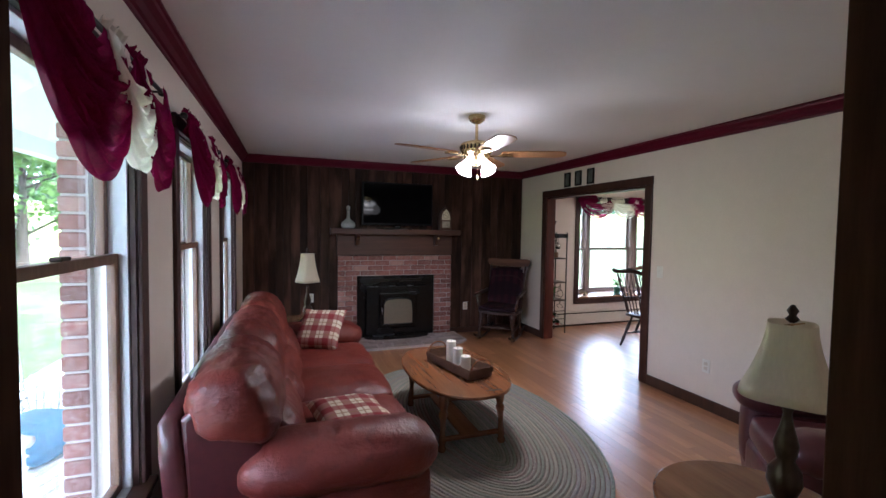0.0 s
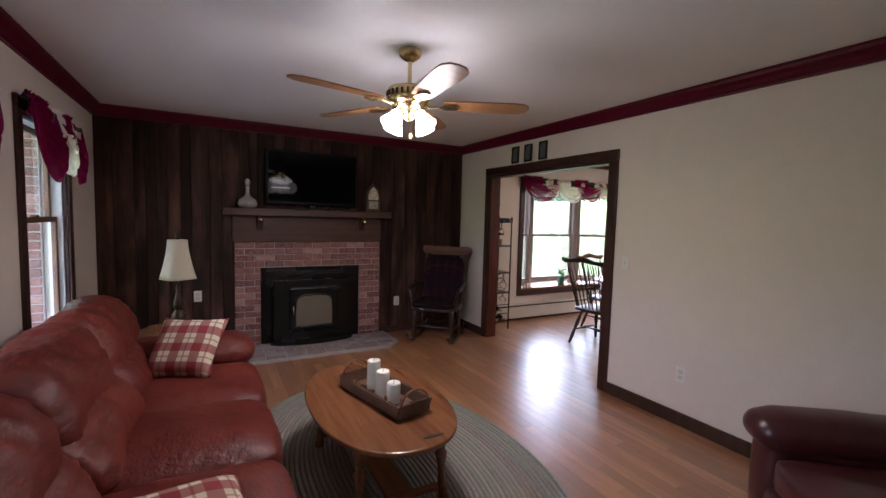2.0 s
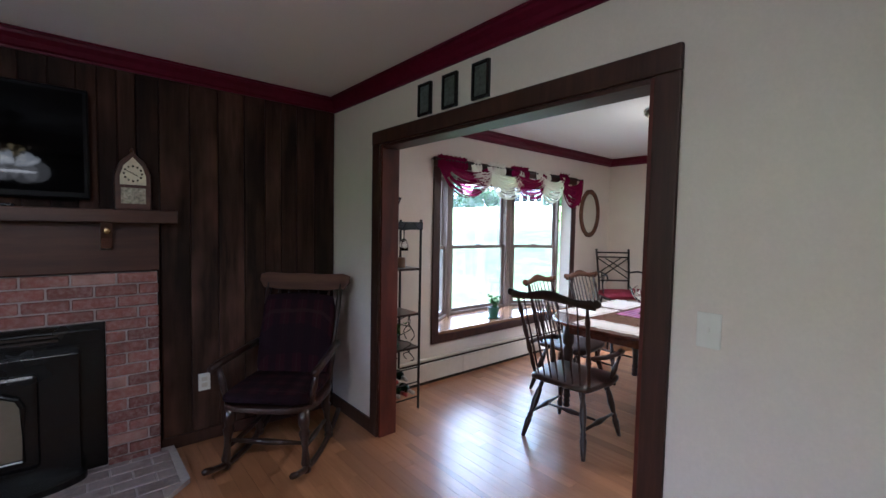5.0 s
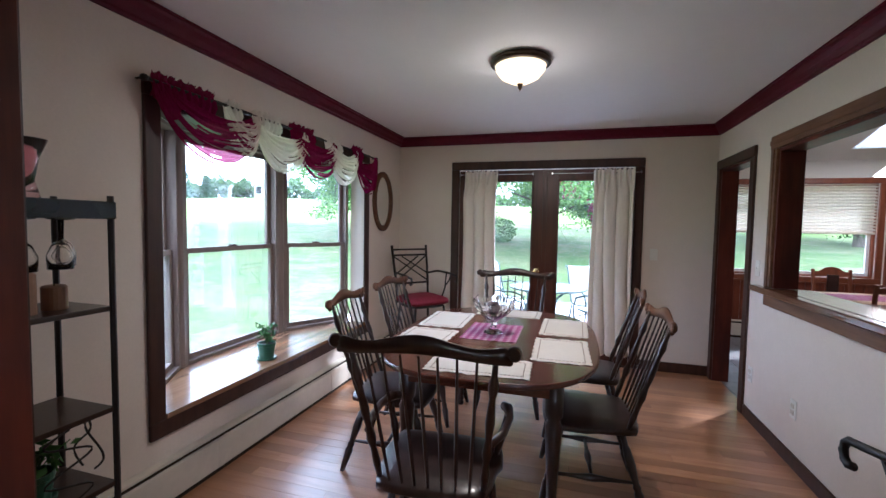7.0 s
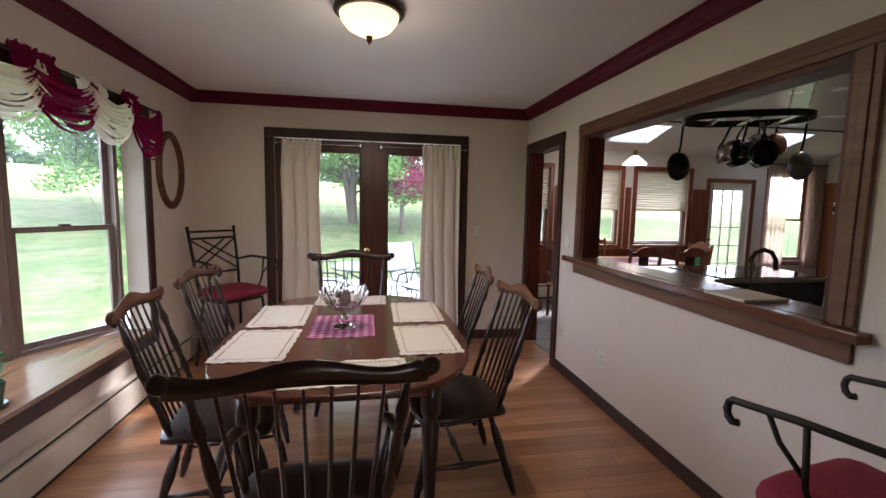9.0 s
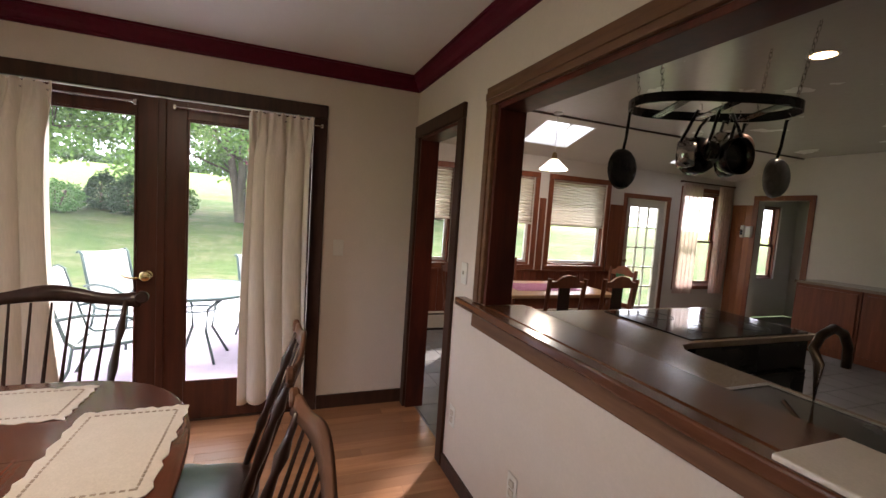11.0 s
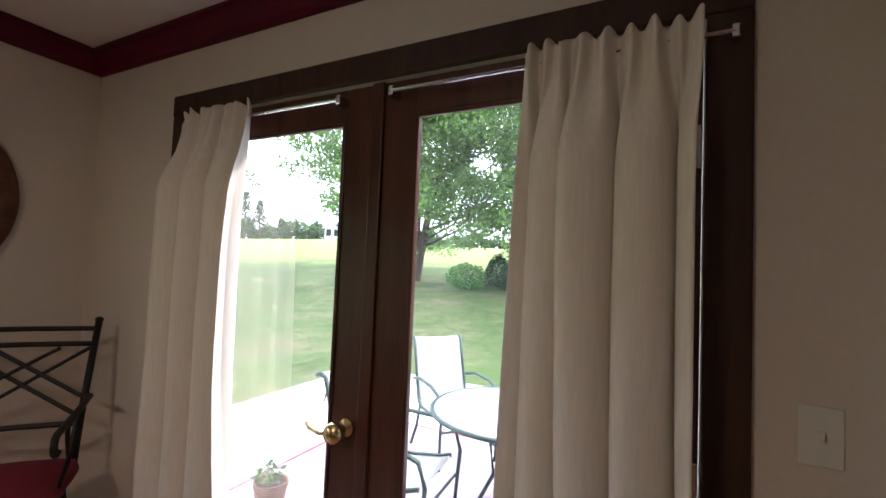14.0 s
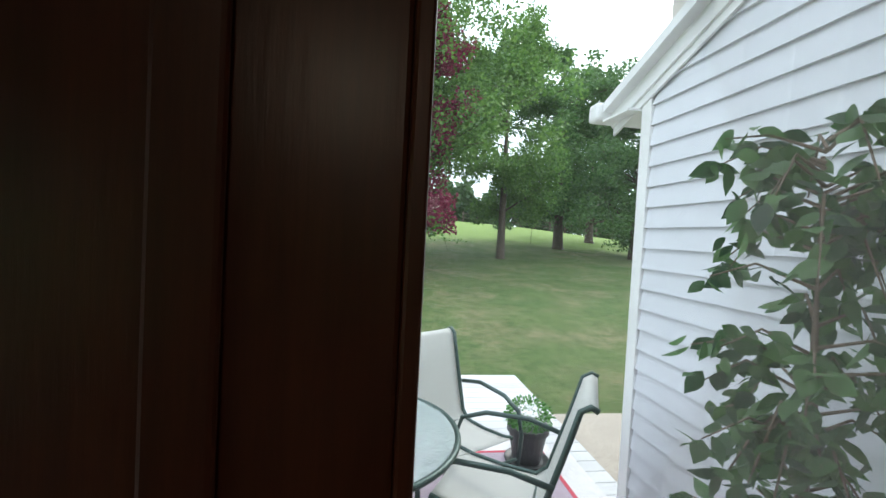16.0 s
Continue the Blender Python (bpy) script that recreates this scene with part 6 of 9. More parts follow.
side_c = windsor("dining_chair", False, "dark wooden spindle-back dining chair pushed in at the table")
side_c.matrix_world = pose(4.93, 5.93, 0, 0, 0, 6)
copy_thing(side_c, pose(5.64, 5.96, 0, 0, 0, -4))
copy_thing(side_c, pose(4.96, 4.80, 0, 0, 0, 183))
copy_thing(side_c, pose(5.68, 4.80, 0, 0, 0, 176))
arm_c = windsor("dining_armchair", True, "dark wooden spindle-back armchair at the table's end")
arm_c.matrix_world = pose(4.20, 5.43, 0, 0, 0, 94)
copy_thing(arm_c, pose(5.95, 5.37, 0, 0, 0, -88))


def mat_cloth(name, x0, x1, y0, y1, material, label, seed, ang=0.0, group="placemats on the table"):
    bm = bmesh.new()
    n = 16
    top, z0 = [], 0.753
    w, h = x1 - x0, y1 - y0
    for j in range(n + 1):
        row = []
        for i in range(n + 1):
            u, v = i / n - 0.5, j / n - 0.5
            edge = max(abs(u), abs(v)) > 0.49
            wob = 0.006 * math.sin(i * 2.4 + j * 2.9 + seed) if edge else 0
            row.append(bm.verts.new((u * w + (wob if abs(u) > 0.49 else 0), v * h + (wob if abs(v) > 0.49 else 0), 0.003 + (0.002 * math.sin(i * 1.9 + j * 1.3) if edge else 0.0007 * math.sin(i + seed)))))
        top.append(row)
    for j in range(n):
        for i in range(n):
            bm.faces.new((top[j][i], top[j][i + 1], top[j + 1][i + 1], top[j + 1][i]))
    g = bmesh.ops.extrude_face_region(bm, geom=bm.faces[:])
    for v in [q for q in g["geom"] if isinstance(q, bmesh.types.BMVert)]:
        v.co.z -= 0.003
    bmesh.ops.recalc_face_normals(bm, faces=bm.faces)
    ob = mesh_ob(name, bm, material, None, False)
    ob.matrix_world = pose((x0 + x1) / 2, (y0 + y1) / 2, z0, 0, 0, ang)
    if material is M_CLOTH:
        hem = bmesh.new()
        for a, b, c, d in ((-w / 2 + 0.03, w / 2 - 0.03, -h / 2 + 0.028, -h / 2 + 0.034), (-w / 2 + 0.03, w / 2 - 0.03, h / 2 - 0.034, h / 2 - 0.028), (-w / 2 + 0.03, -w / 2 + 0.036, -h / 2 + 0.034, h / 2 - 0.034), (w / 2 - 0.036, w / 2 - 0.03, -h / 2 + 0.034, h / 2 - 0.034)):
            n_st = max(4, int(max(b - a, d - c) / 0.018))
            for q in range(n_st):
                f0, f1 = q / n_st, (q + 0.6) / n_st
                if b - a > d - c:
                    B(a + (b - a) * f0, a + (b - a) * f1, c, d, 0.0025, 0.0048, bm=hem)
                else:
                    B(a, b, c + (d - c) * f0, c + (d - c) * f1, 0.0025, 0.0048, bm=hem)
        part("hem_stitching", hem, M_HEM, ob, "tan openwork hem")
    return tagged(ob, label, name.replace("_", " "), group)


for i, (x0, x1, y0, y1, a) in enumerate(((5.24, 5.76, 5.60, 5.93, 1), (4.70, 5.20, 5.60, 5.94, -2), (5.26, 5.78, 4.79, 5.11, -1), (4.71, 5.20, 4.80, 5.12, 1), (4.40, 4.69, 5.08, 5.60, 2), (5.73, 6.02, 5.12, 5.62, -1))):
    mat_cloth("placemat", x0 + 0.012, x1 - 0.012, y0 + 0.01, y1 - 0.01, M_CLOTH, "cream linen placemat with ruffled edge on the dining table", i, a)
mat_cloth("table_square", 5.02, 5.46, 5.22, 5.56, M_PLAID2, "purple checked cloth square under the crystal bowl", 9, 0, "")

bowl = thing("crystal_bowl", pose(5.21, 5.385, 0.757), "footed cut-crystal bowl on the dining table", "bowl")
cb = lathe([(0.06, 0), (0.062, 0.006), (0.03, 0.02), (0.016, 0.05), (0.022, 0.07), (0.04, 0.085), (0.085, 0.12), (0.12, 0.17), (0.135, 0.215), (0.129, 0.215), (0.113, 0.172), (0.08, 0.128), (0.03, 0.095), (0, 0.09)], 24)
for v in cb.verts:
    a = math.atan2(v.co.y, v.co.x)
    if v.co.z > 0.1:
        v.co.z += 0.014 * math.cos(a * 6) * (v.co.z - 0.1) / 0.115
        k = 1 + 0.035 * math.cos(a * 12)
        v.co.x, v.co.y = v.co.x * k, v.co.y * k
part("glass_body", cb, M_GLASS, bowl)
bf = bmesh.new()
for i in range(9):
    lathe([(0, -0.022), (0.016, -0.015), (0.022, 0), (0.016, 0.015), (0, 0.022)], 10, bf, Matrix.Translation((random.uniform(-0.05, 0.05), random.uniform(-0.05, 0.05), 0.135 + random.random() * 0.05)))
part("filler", bf, m_plain("grey_glass_pebbles", (0.16, 0.14, 0.15), 0.15, var=0.2, bmp=0.0), bowl, "dark glass pebbles")

# ceiling lamp
cl = thing("ceiling_lamp", pose(5.16, 5.25, CH), "flush bronze ceiling lamp with a lit alabaster glass bowl", "lamp")
part("ring", lathe([(0, 0), (0.165, 0), (0.178, -0.012), (0.18, -0.03), (0.165, -0.04), (0.15, -0.042), (0.15, -0.03), (0, -0.03)], 40), M_BRONZE, cl, smooth=True)
part("glass_bowl", lathe([(0.152, -0.038), (0.146, -0.065), (0.115, -0.105), (0.065, -0.132), (0, -0.142)], 36), M_DOME, cl, "lit alabaster glass bowl", True)
part("finial", lathe([(0.0, -0.14), (0.02, -0.145), (0.012, -0.155), (0.015, -0.165), (0.005, -0.178), (0.0, -0.19)], 14), M_BRONZE, cl, smooth=True)
lamp_light("dining_lamp", (5.16, 5.25, CH - 0.33), 1.1, (1.0, 0.82, 0.58), 0.12)
down_light("dining_lamp_down", (5.16, 5.25, CH - 0.20), 5.0, (1.0, 0.82, 0.58), 0.26)

# oval mirror
mi = thing("oval_mirror", pose(6.73, YB, 1.68), "oval wall mirror in a wide brown wooden frame", "mirror")
fr = bmesh.new()
k = 44
rings = []
for rr, y in ((1.0, 0), (1.0, -0.022), (0.93, -0.032), (0.80, -0.03), (0.74, -0.014), (0.74, 0)):
    rings.append([fr.verts.new((0.235 * rr * math.cos(2 * math.pi * i / k) + 0.0, y - 0.001, 0.315 * (1 - (1 - rr) * 0.75) * math.sin(2 * math.pi * i / k))) for i in range(k)])
for a, b in zip(rings, rings[1:]):
    for i in range(k):
        fr.faces.new((a[i], a[(i + 1) % k], b[(i + 1) % k], b[i]))
bmesh.ops.recalc_face_normals(fr, faces=fr.faces)
part("frame", fr, M_CREST, mi, smooth=True)
mirror_mat = m_plain("silvered_glass", (0.85, 0.86, 0.86), 0.08, 1.0, var=0.0, bmp=0.0)
mirror_mat.node_tree.nodes["Principled BSDF"].inputs["Roughness"].default_value = 0.02
part("mirror_glass", prism(ellipse(0, 0, 0.178, 0.26, 44), 0.008, 0.012, None, Matrix.Rotation(math.pi / 2, 4, 'X')), mirror_mat, mi)


def bar_stool(m, label):
    """Iron stool with arms, crossed back and a red seat; it faces local -y."""
    t = thing("bar_stool", m, label, "chair", "iron bar stools")
    part("seat_cushion", soft(-0.22, 0.22, -0.21, 0.20, 0.61, 0.69, 0.04, 0.015, 7, wrinkle=0.003), M_RED, t, "red padded seat")
    part("seat_ring", prism(ellipse(0, 0, 0.21, 0.20, 28, 3), 0.59, 0.612), M_WIRON, t)
    for a in (-1, 1):
        part("leg", tube([(a * 0.17, -0.16, 0.60), (a * 0.22, -0.21, 0.0)], 0.013, 8), M_WIRON, t)
        part("leg", tube([(a * 0.17, 0.16, 0.60), (a * 0.22, 0.22, 0.0)], 0.013, 8), M_WIRON, t)
        part("back_post", tube([(a * 0.19, 0.19, 0.60), (a * 0.20, 0.22, 0.85), (a * 0.215, 0.29, 1.19)], 0.013, 8), M_WIRON, t, smooth=True)
        part("post_cap", lathe([(0, -0.014), (0.013, -0.008), (0.016, 0), (0.012, 0.01), (0, 0.014)], 10, None, Matrix.Translation((a * 0.215, 0.292, 1.20))), M_WIRON, t)
        sc = [(a * 0.205, 0.235, 0.90), (a * 0.255, 0.10, 0.935), (a * 0.27, -0.08, 0.93), (a * 0.27, -0.20, 0.915)]
        sc += [(a * 0.27, -0.235 - 0.022 * math.sin(q), 0.88 + 0.032 * math.cos(q)) for q in [0.3, 0.9, 1.6, 2.3, 3.0, 3.7]]
        part("arm", tube(sc, 0.011, 8), M_WIRON, t, "scrolled iron arm", True)
        part("arm_support", tube([(a * 0.21, -0.03, 0.61), (a * 0.25, -0.06, 0.76), (a * 0.268, -0.06, 0.92)], 0.008, 8), M_WIRON, t, smooth=True)
        part("arm_curl", tube([(a * 0.25, -0.06, 0.78), (a * 0.262, -0.12, 0.85), (a * 0.268, -0.15, 0.92)], 0.007, 6), M_WIRON, t, smooth=True)
        part("foot_rail", tube([(a * 0.205, -0.20, 0.22), (a * 0.205, 0.20, 0.22)], 0.009, 6), M_WIRON, t)
    for z, y in ((1.165, 0.285), (1.105, 0.272), (0.80, 0.215)):
        part("back_rail", tube([(-0.205, y, z), (0, y + 0.012, z), (0.205, y, z)], 0.011, 6), M_WIRON, t)
    for (a, b) in (((-0.2, 0.22, 0.82), (0.2, 0.272, 1.09)), ((0.2, 0.22, 0.82), (-0.2, 0.272, 1.09)), ((-0.2, 0.225, 0.90), (0.1, 0.272, 1.09)), ((0.2, 0.225, 0.90), (-0.1, 0.272, 1.09))):
        part("cross_bar", tube([a, b], 0.008, 6), M_WIRON, t)
    part("foot_rail", tube([(-0.205, -0.195, 0.24), (0.205, -0.195, 0.24)], 0.009, 6), M_WIRON, t)
    return t


st = bar_stool(pose(6.78, 6.42, 0, 0, 0, -40), "dark iron bar stool with red seat in the corner")
copy_thing(st, pose(3.63, 3.93, 0, 0, 0, 100))

# iron shelf rack with bottles
et = thing("shelf_rack", pose(3.46, 6.60, 0), "narrow black iron shelf rack with scroll sides and wine bottles below", "shelf")
EW, ED = 0.15, 0.14
for x in (-EW, EW):
    for y in (-ED, ED):
        part("post", tube([(x, y, 0), (x, y, 1.52)], 0.010, 6), M_WIRON, et)
for z in (0.49, 0.76, 1.12, 1.48):
    part("shelf", boxes((-EW, EW, -ED, ED, z, z + 0.018), bev=0.003), M_DARKWOOD, et)
part("top_box", boxes((-EW - 0.012, EW + 0.012, -ED - 0.012, ED + 0.012, 1.44, 1.50), bev=0.004), M_BLACK, et)
for z in (0.10, 0.22, 0.34):
    part("bottle_rail", tube([(-EW, -ED, z), (EW, -ED, z)], 0.006, 6), M_WIRON, et)
    part("bottle_rail", tube([(-EW, ED, z), (EW, ED, z)], 0.006, 6), M_WIRON, et)
for x in (-EW, EW):
    for z0, z1 in ((0.34, 0.49), (0.51, 0.76)):
        for s in (-1, 1):
            pts = [(x, s * (0.03 + 0.045 * math.sin(q)), z0 + 0.02 + (z1 - z0 - 0.04) * q / 6.28) for q in [i * 0.4 for i in range(16)]]
            part("scroll", tube(pts, 0.004, 5), M_WIRON, et)
for y in (-ED, ED):
    for z0, z1 in ((0.51, 0.76),):
        pts = [(0.07 * math.sin(q), y, z0 + (z1 - z0) * q / 12.6) for q in [i * 0.45 for i in range(29)]]
        part("scroll", tube(pts, 0.004, 5), M_WIRON, et)
wine = [(0.036, 0), (0.037, 0.01), (0.037, 0.18), (0.03, 0.205), (0.014, 0.23), (0.013, 0.285), (0.015, 0.287), (0.015, 0.30), (0, 0.30)]
for i, (x, z) in enumerate(((-0.09, 0.145), (0.0, 0.145), (0.09, 0.145), (-0.05, 0.265), (0.06, 0.265))):
    w = thing("wine_bottle", pose(3.46 + x, 6.60 + 0.14, z, 90, 0, 8 - 4 * i), "dark wine bottle with coloured foil lying in the rack", "bottle", "wine bottles in the rack")
    part("glass_body", lathe(wine[:6] + [(0, 0.285)], 18), M_GREENGL, w, smooth=True)
    part("foil", lathe([(0.0145, 0.235), (0.0155, 0.30), (0, 0.302)], 14), m_plain("bottle_foil", (0.30, 0.03, 0.03) if i % 2 else (0.45, 0.43, 0.38), 0.35, 0.3, var=0.05), w, "coloured foil capsule", True)
    part("label", lathe([(0.0375, 0.05), (0.0375, 0.14)], 18), M_CLOTH, w)
for i, (x, y) in enumerate(((-0.07, -0.08), (0.03, -0.08), (0.10, 0.02), (-0.02, 0.06))):
    g = thing("wine_glass", pose(3.46 + x, 6.60 + y, 1.44, 180, 0, 0), "clear wine glass hanging upside down from the rack", "glass", "hanging wine glasses")
    part("foot", lathe([(0.034, 0), (0.034, 0.003), (0.006, 0.007), (0.004, 0.07)], 18), M_GLASS, g, smooth=True)
    part("bowl", lathe([(0.004, 0.07), (0.022, 0.085), (0.036, 0.12), (0.034, 0.165), (0.032, 0.165), (0.034, 0.12), (0.02, 0.088), (0, 0.078)], 18), M_GLASS, g, smooth=True)
v = thing("glass_vase", pose(3.44, 6.60, 1.50), "tall pink-tinted fluted glass on top of the rack", "vase")
part("body", lathe([(0.045, 0), (0.04, 0.02), (0.03, 0.06), (0.042, 0.13), (0.065, 0.19), (0.062, 0.19), (0.038, 0.13), (0.025, 0.06), (0, 0.03)], 20), m_glass("pink_glass", (0.95, 0.62, 0.70)), v, smooth=True)
for (x, y, h, r) in ((-0.06, -0.05, 0.13, 0.035), (0.04, -0.03, 0.08, 0.035)):
    c = thing("shelf_candle", pose(3.46 + x, 6.6 + y, 0.778 + 0.36), "brown pillar candle on the rack's shelf", "candle", "candles on the rack")
    part("wax", lathe([(r, 0), (r, h - 0.005), (r - 0.006, h), (0, h - 0.008)], 20), m_plain("brown_wax", (0.30, 0.17, 0.10), 0.5, var=0.1), c)
    part("wick", tube([(0, 0, h - 0.008), (0, 0, h + 0.01)], 0.0015, 5), M_BLACK, c)


def leaf_mesh(places, size, seed, bend=0.3, ratio=0.55, mesh_name="leaves"):
    """Many small pointed leaves at the given places, in one mesh."""
    rg = np.random.RandomState(seed)
    n = len(places)
    d = rg.normal(size=(n, 3))
    d[:, 2] = d[:, 2] * 0.6 - bend
    d /= np.linalg.norm(d, axis=1)[:, None]
    s = np.cross(d, rg.normal(size=(n, 3)))
    s /= np.linalg.norm(s, axis=1)[:, None]
    L = size * rg.uniform(0.7, 1.25, (n, 1))
    P = np.asarray(places, float)
    vs = np.stack([P, P + d * L * 0.5 + s * L * ratio * 0.5, P + d * L, P + d * L * 0.5 - s * L * ratio * 0.5], 1).reshape(-1, 3)
    fs = [(4 * i, 4 * i + 1, 4 * i + 2, 4 * i + 3) for i in range(n)]
    me = bpy.data.meshes.new(mesh_name)
    me.from_pydata([tuple(q) for q in vs], [], fs)
    return me


def potted(m, r, h, label, leaf_n, spread, tall, seed, leaf=0.045, pot_mat=None):
    t = thing("potted_plant", m, label, "plant")
    part("pot", lathe([(r * 0.72, 0), (r * 0.76, 0.005), (r * 0.95, h * 0.8), (r, h * 0.82), (r, h), (r * 0.9, h), (r * 0.88, h * 0.85), (0, h * 0.85)], 24), pot_mat or M_POT, t)
    part("saucer", lathe([(r * 0.8, 0), (r * 1.05, 0.004), (r * 1.08, 0.016), (r * 1.02, 0.016), (r * 0.78, 0.006)], 24), pot_mat or M_POT, t)
    part("soil", lathe([(r * 0.87, h * 0.86), (0, h * 0.9)], 16), M_SOIL, t)
    rg = np.random.RandomState(seed)
    pl = []
    stems = bmesh.new()
    for i in range(9):
        a = rg.uniform(0, 6.28)
        e = Vector((math.cos(a) * spread * rg.uniform(0.3, 1), math.sin(a) * spread * rg.uniform(0.3, 1), h + tall * rg.uniform(0.5, 1)))
        b = Vector((0, 0, h * 0.86))
        tube([b, b.lerp(e, 0.5) + Vector((0, 0, tall * 0.12)), e], 0.002, 5, bm=stems)
        for k in range(max(1, leaf_n // 9)):
            pl.append(b.lerp(e, rg.uniform(0.35, 1)) + Vector(rg.normal(size=3) * 0.012))
    part("stems", stems, M_LEAF, t)
    ob = new("leaves", leaf_mesh(pl, leaf, seed))
    ob.data.materials.append(M_LEAF)
    ob.parent = t
    return t


potted(pose(5.03, YB + 0.10, BZ0), 0.062, 0.12, "small plant in a green glazed pot on the window seat", 45, 0.07, 0.14, 5, 0.05)
potted(pose(3.43, 6.58, 0.51), 0.055, 0.10, "leafy plant in a dark pot on the rack's shelf", 60, 0.10, 0.12, 8, 0.05)

# ---- kitchen ----
kw_holes = [(2.40 + 0.08, 3.30 - 0.08, 0.86, 2.05), (1.20 + 0.08, 2.28 - 0.08, 0.86, 2.05), (-0.03 + 0.08, 1.07 - 0.08, 0.86, 2.05), (-1.15, -0.35, -0.1, 1.90), (-2.38, -1.50, 0.58, 2.1)]
structure("wall_kitchen_east", wall_with_holes('x', KX, KX + 0.15, KS - 0.14, YK2, 0, KC, kw_holes), M_KWALL, "pale kitchen wall with a row of windows", "wall")
structure("wall_kitchen_north", boxes((XE, KX, YK2, YK2 + 0.085, -0.3, KC + 0.3)), M_KWALL, "pale kitchen wall", "wall")
structure("wall_kitchen_south", wall_with_holes('y', KS - 0.14, KS, XM2, KX, 0, KC + 0.3, [(8.02, 8.72, 0, 2.02)]), M_KWALL, "pale kitchen wall with a doorway", "wall")
structure("wall_kitchen_back", boxes((XM2, KX + 0.15, KS - 1.9, KS - 1.76, 0, KC)), M_KWALL, "pale wall of the room beyond", "wall")
structure("wall_back_east", wall_with_holes('x', KX, KX + 0.15, KS - 1.76, KS - 0.14, 0, KC, [(KS - 1.3, KS - 0.6, 0.7, 2.0)]), M_KWALL, "pale wall with a window in the room beyond", "wall")
structure("wall_kitchen_west", boxes((XM2 - 0.001, XM2 + 0.08, KS - 1.76, YK2, 0, KC)), M_KWALL, "pale kitchen wall", "wall")
SX = 8.18
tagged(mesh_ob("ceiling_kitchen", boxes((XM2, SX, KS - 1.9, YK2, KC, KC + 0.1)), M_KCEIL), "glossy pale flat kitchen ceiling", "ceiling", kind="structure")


def slope_z(x):
    return KC + (2.34 - KC) * (x - SX) / (KX - SX)


sl = bmesh.new()
sky_y = [(1.05, 1.75), (-1.35, -0.75)]
sx0, sx1 = 8.30, 8.86
ys = [KS - 1.9, sky_y[1][0], sky_y[1][1], sky_y[0][0], sky_y[0][1], YK2]
for y0, y1, holed in ((ys[0], ys[1], 0), (ys[1], ys[2], 1), (ys[2], ys[3], 0), (ys[3], ys[4], 1), (ys[4], ys[5], 0)):
    for x0, x1 in (((SX, KX + 0.15),) if not holed else ((SX, sx0), (sx1, KX + 0.15))):
        o = B(x0, x1, y0, y1, 0, 0.12)
        for vv in o.verts:
            vv.co.z += slope_z(vv.co.x)
        join(sl, o)
tagged(mesh_ob("ceiling_slope", sl, M_KWALL), "sloping pale kitchen ceiling with skylights", "ceiling", kind="structure")
structure("ceiling_trim", boxes((SX - 0.012, SX + 0.012, KS, YK2, KC - 0.018, KC - 0.001)), M_TRIM, "thin dark wooden strip where the ceiling turns", "trim")
for i, (y0, y1) in enumerate(sky_y):
    t = thing("window_skylight_%d" % (i + 1), Matrix.Identity(4), "skylight with a white well in the sloping ceiling", "skylight", kind="structure")
    well = bmesh.new()
    for q in ((sx0, sx0 + 0.02, y0, y1), (sx1 - 0.02, sx1, y0, y1), (sx0 + 0.02, sx1 - 0.02, y0, y0 + 0.02), (sx0 + 0.02, sx1 - 0.02, y1 - 0.02, y1)):
        o = B(*q, 0.002, 0.30)
        for vv in o.verts:
            vv.co.z += slope_z(vv.co.x)
        join(well, o)
    part("well", well, M_WHITE, t)
    o = B(sx0 + 0.02, sx1 - 0.02, y0 + 0.02, y1 - 0.02, 0.27, 0.276)
    for vv in o.verts:
        vv.co.z += slope_z(vv.co.x)
    pn = part("pane", o, M_PANE, t)
    pn.visible_shadow = False
    o = bmesh.new()
    for q in ((sx0 + 0.02, sx1 - 0.02, y0 + 0.02, y0 + 0.06), (sx0 + 0.02, sx1 - 0.02, y1 - 0.06, y1 - 0.02), (sx0 + 0.02, sx0 + 0.06, y0 + 0.06, y1 - 0.06)):
        w = B(*q, 0.24, 0.27)
        for vv in w.verts:
            vv.co.z += slope_z(vv.co.x)
        join(o, w)
    part("window_frame", o, M_PORCELAIN, t)

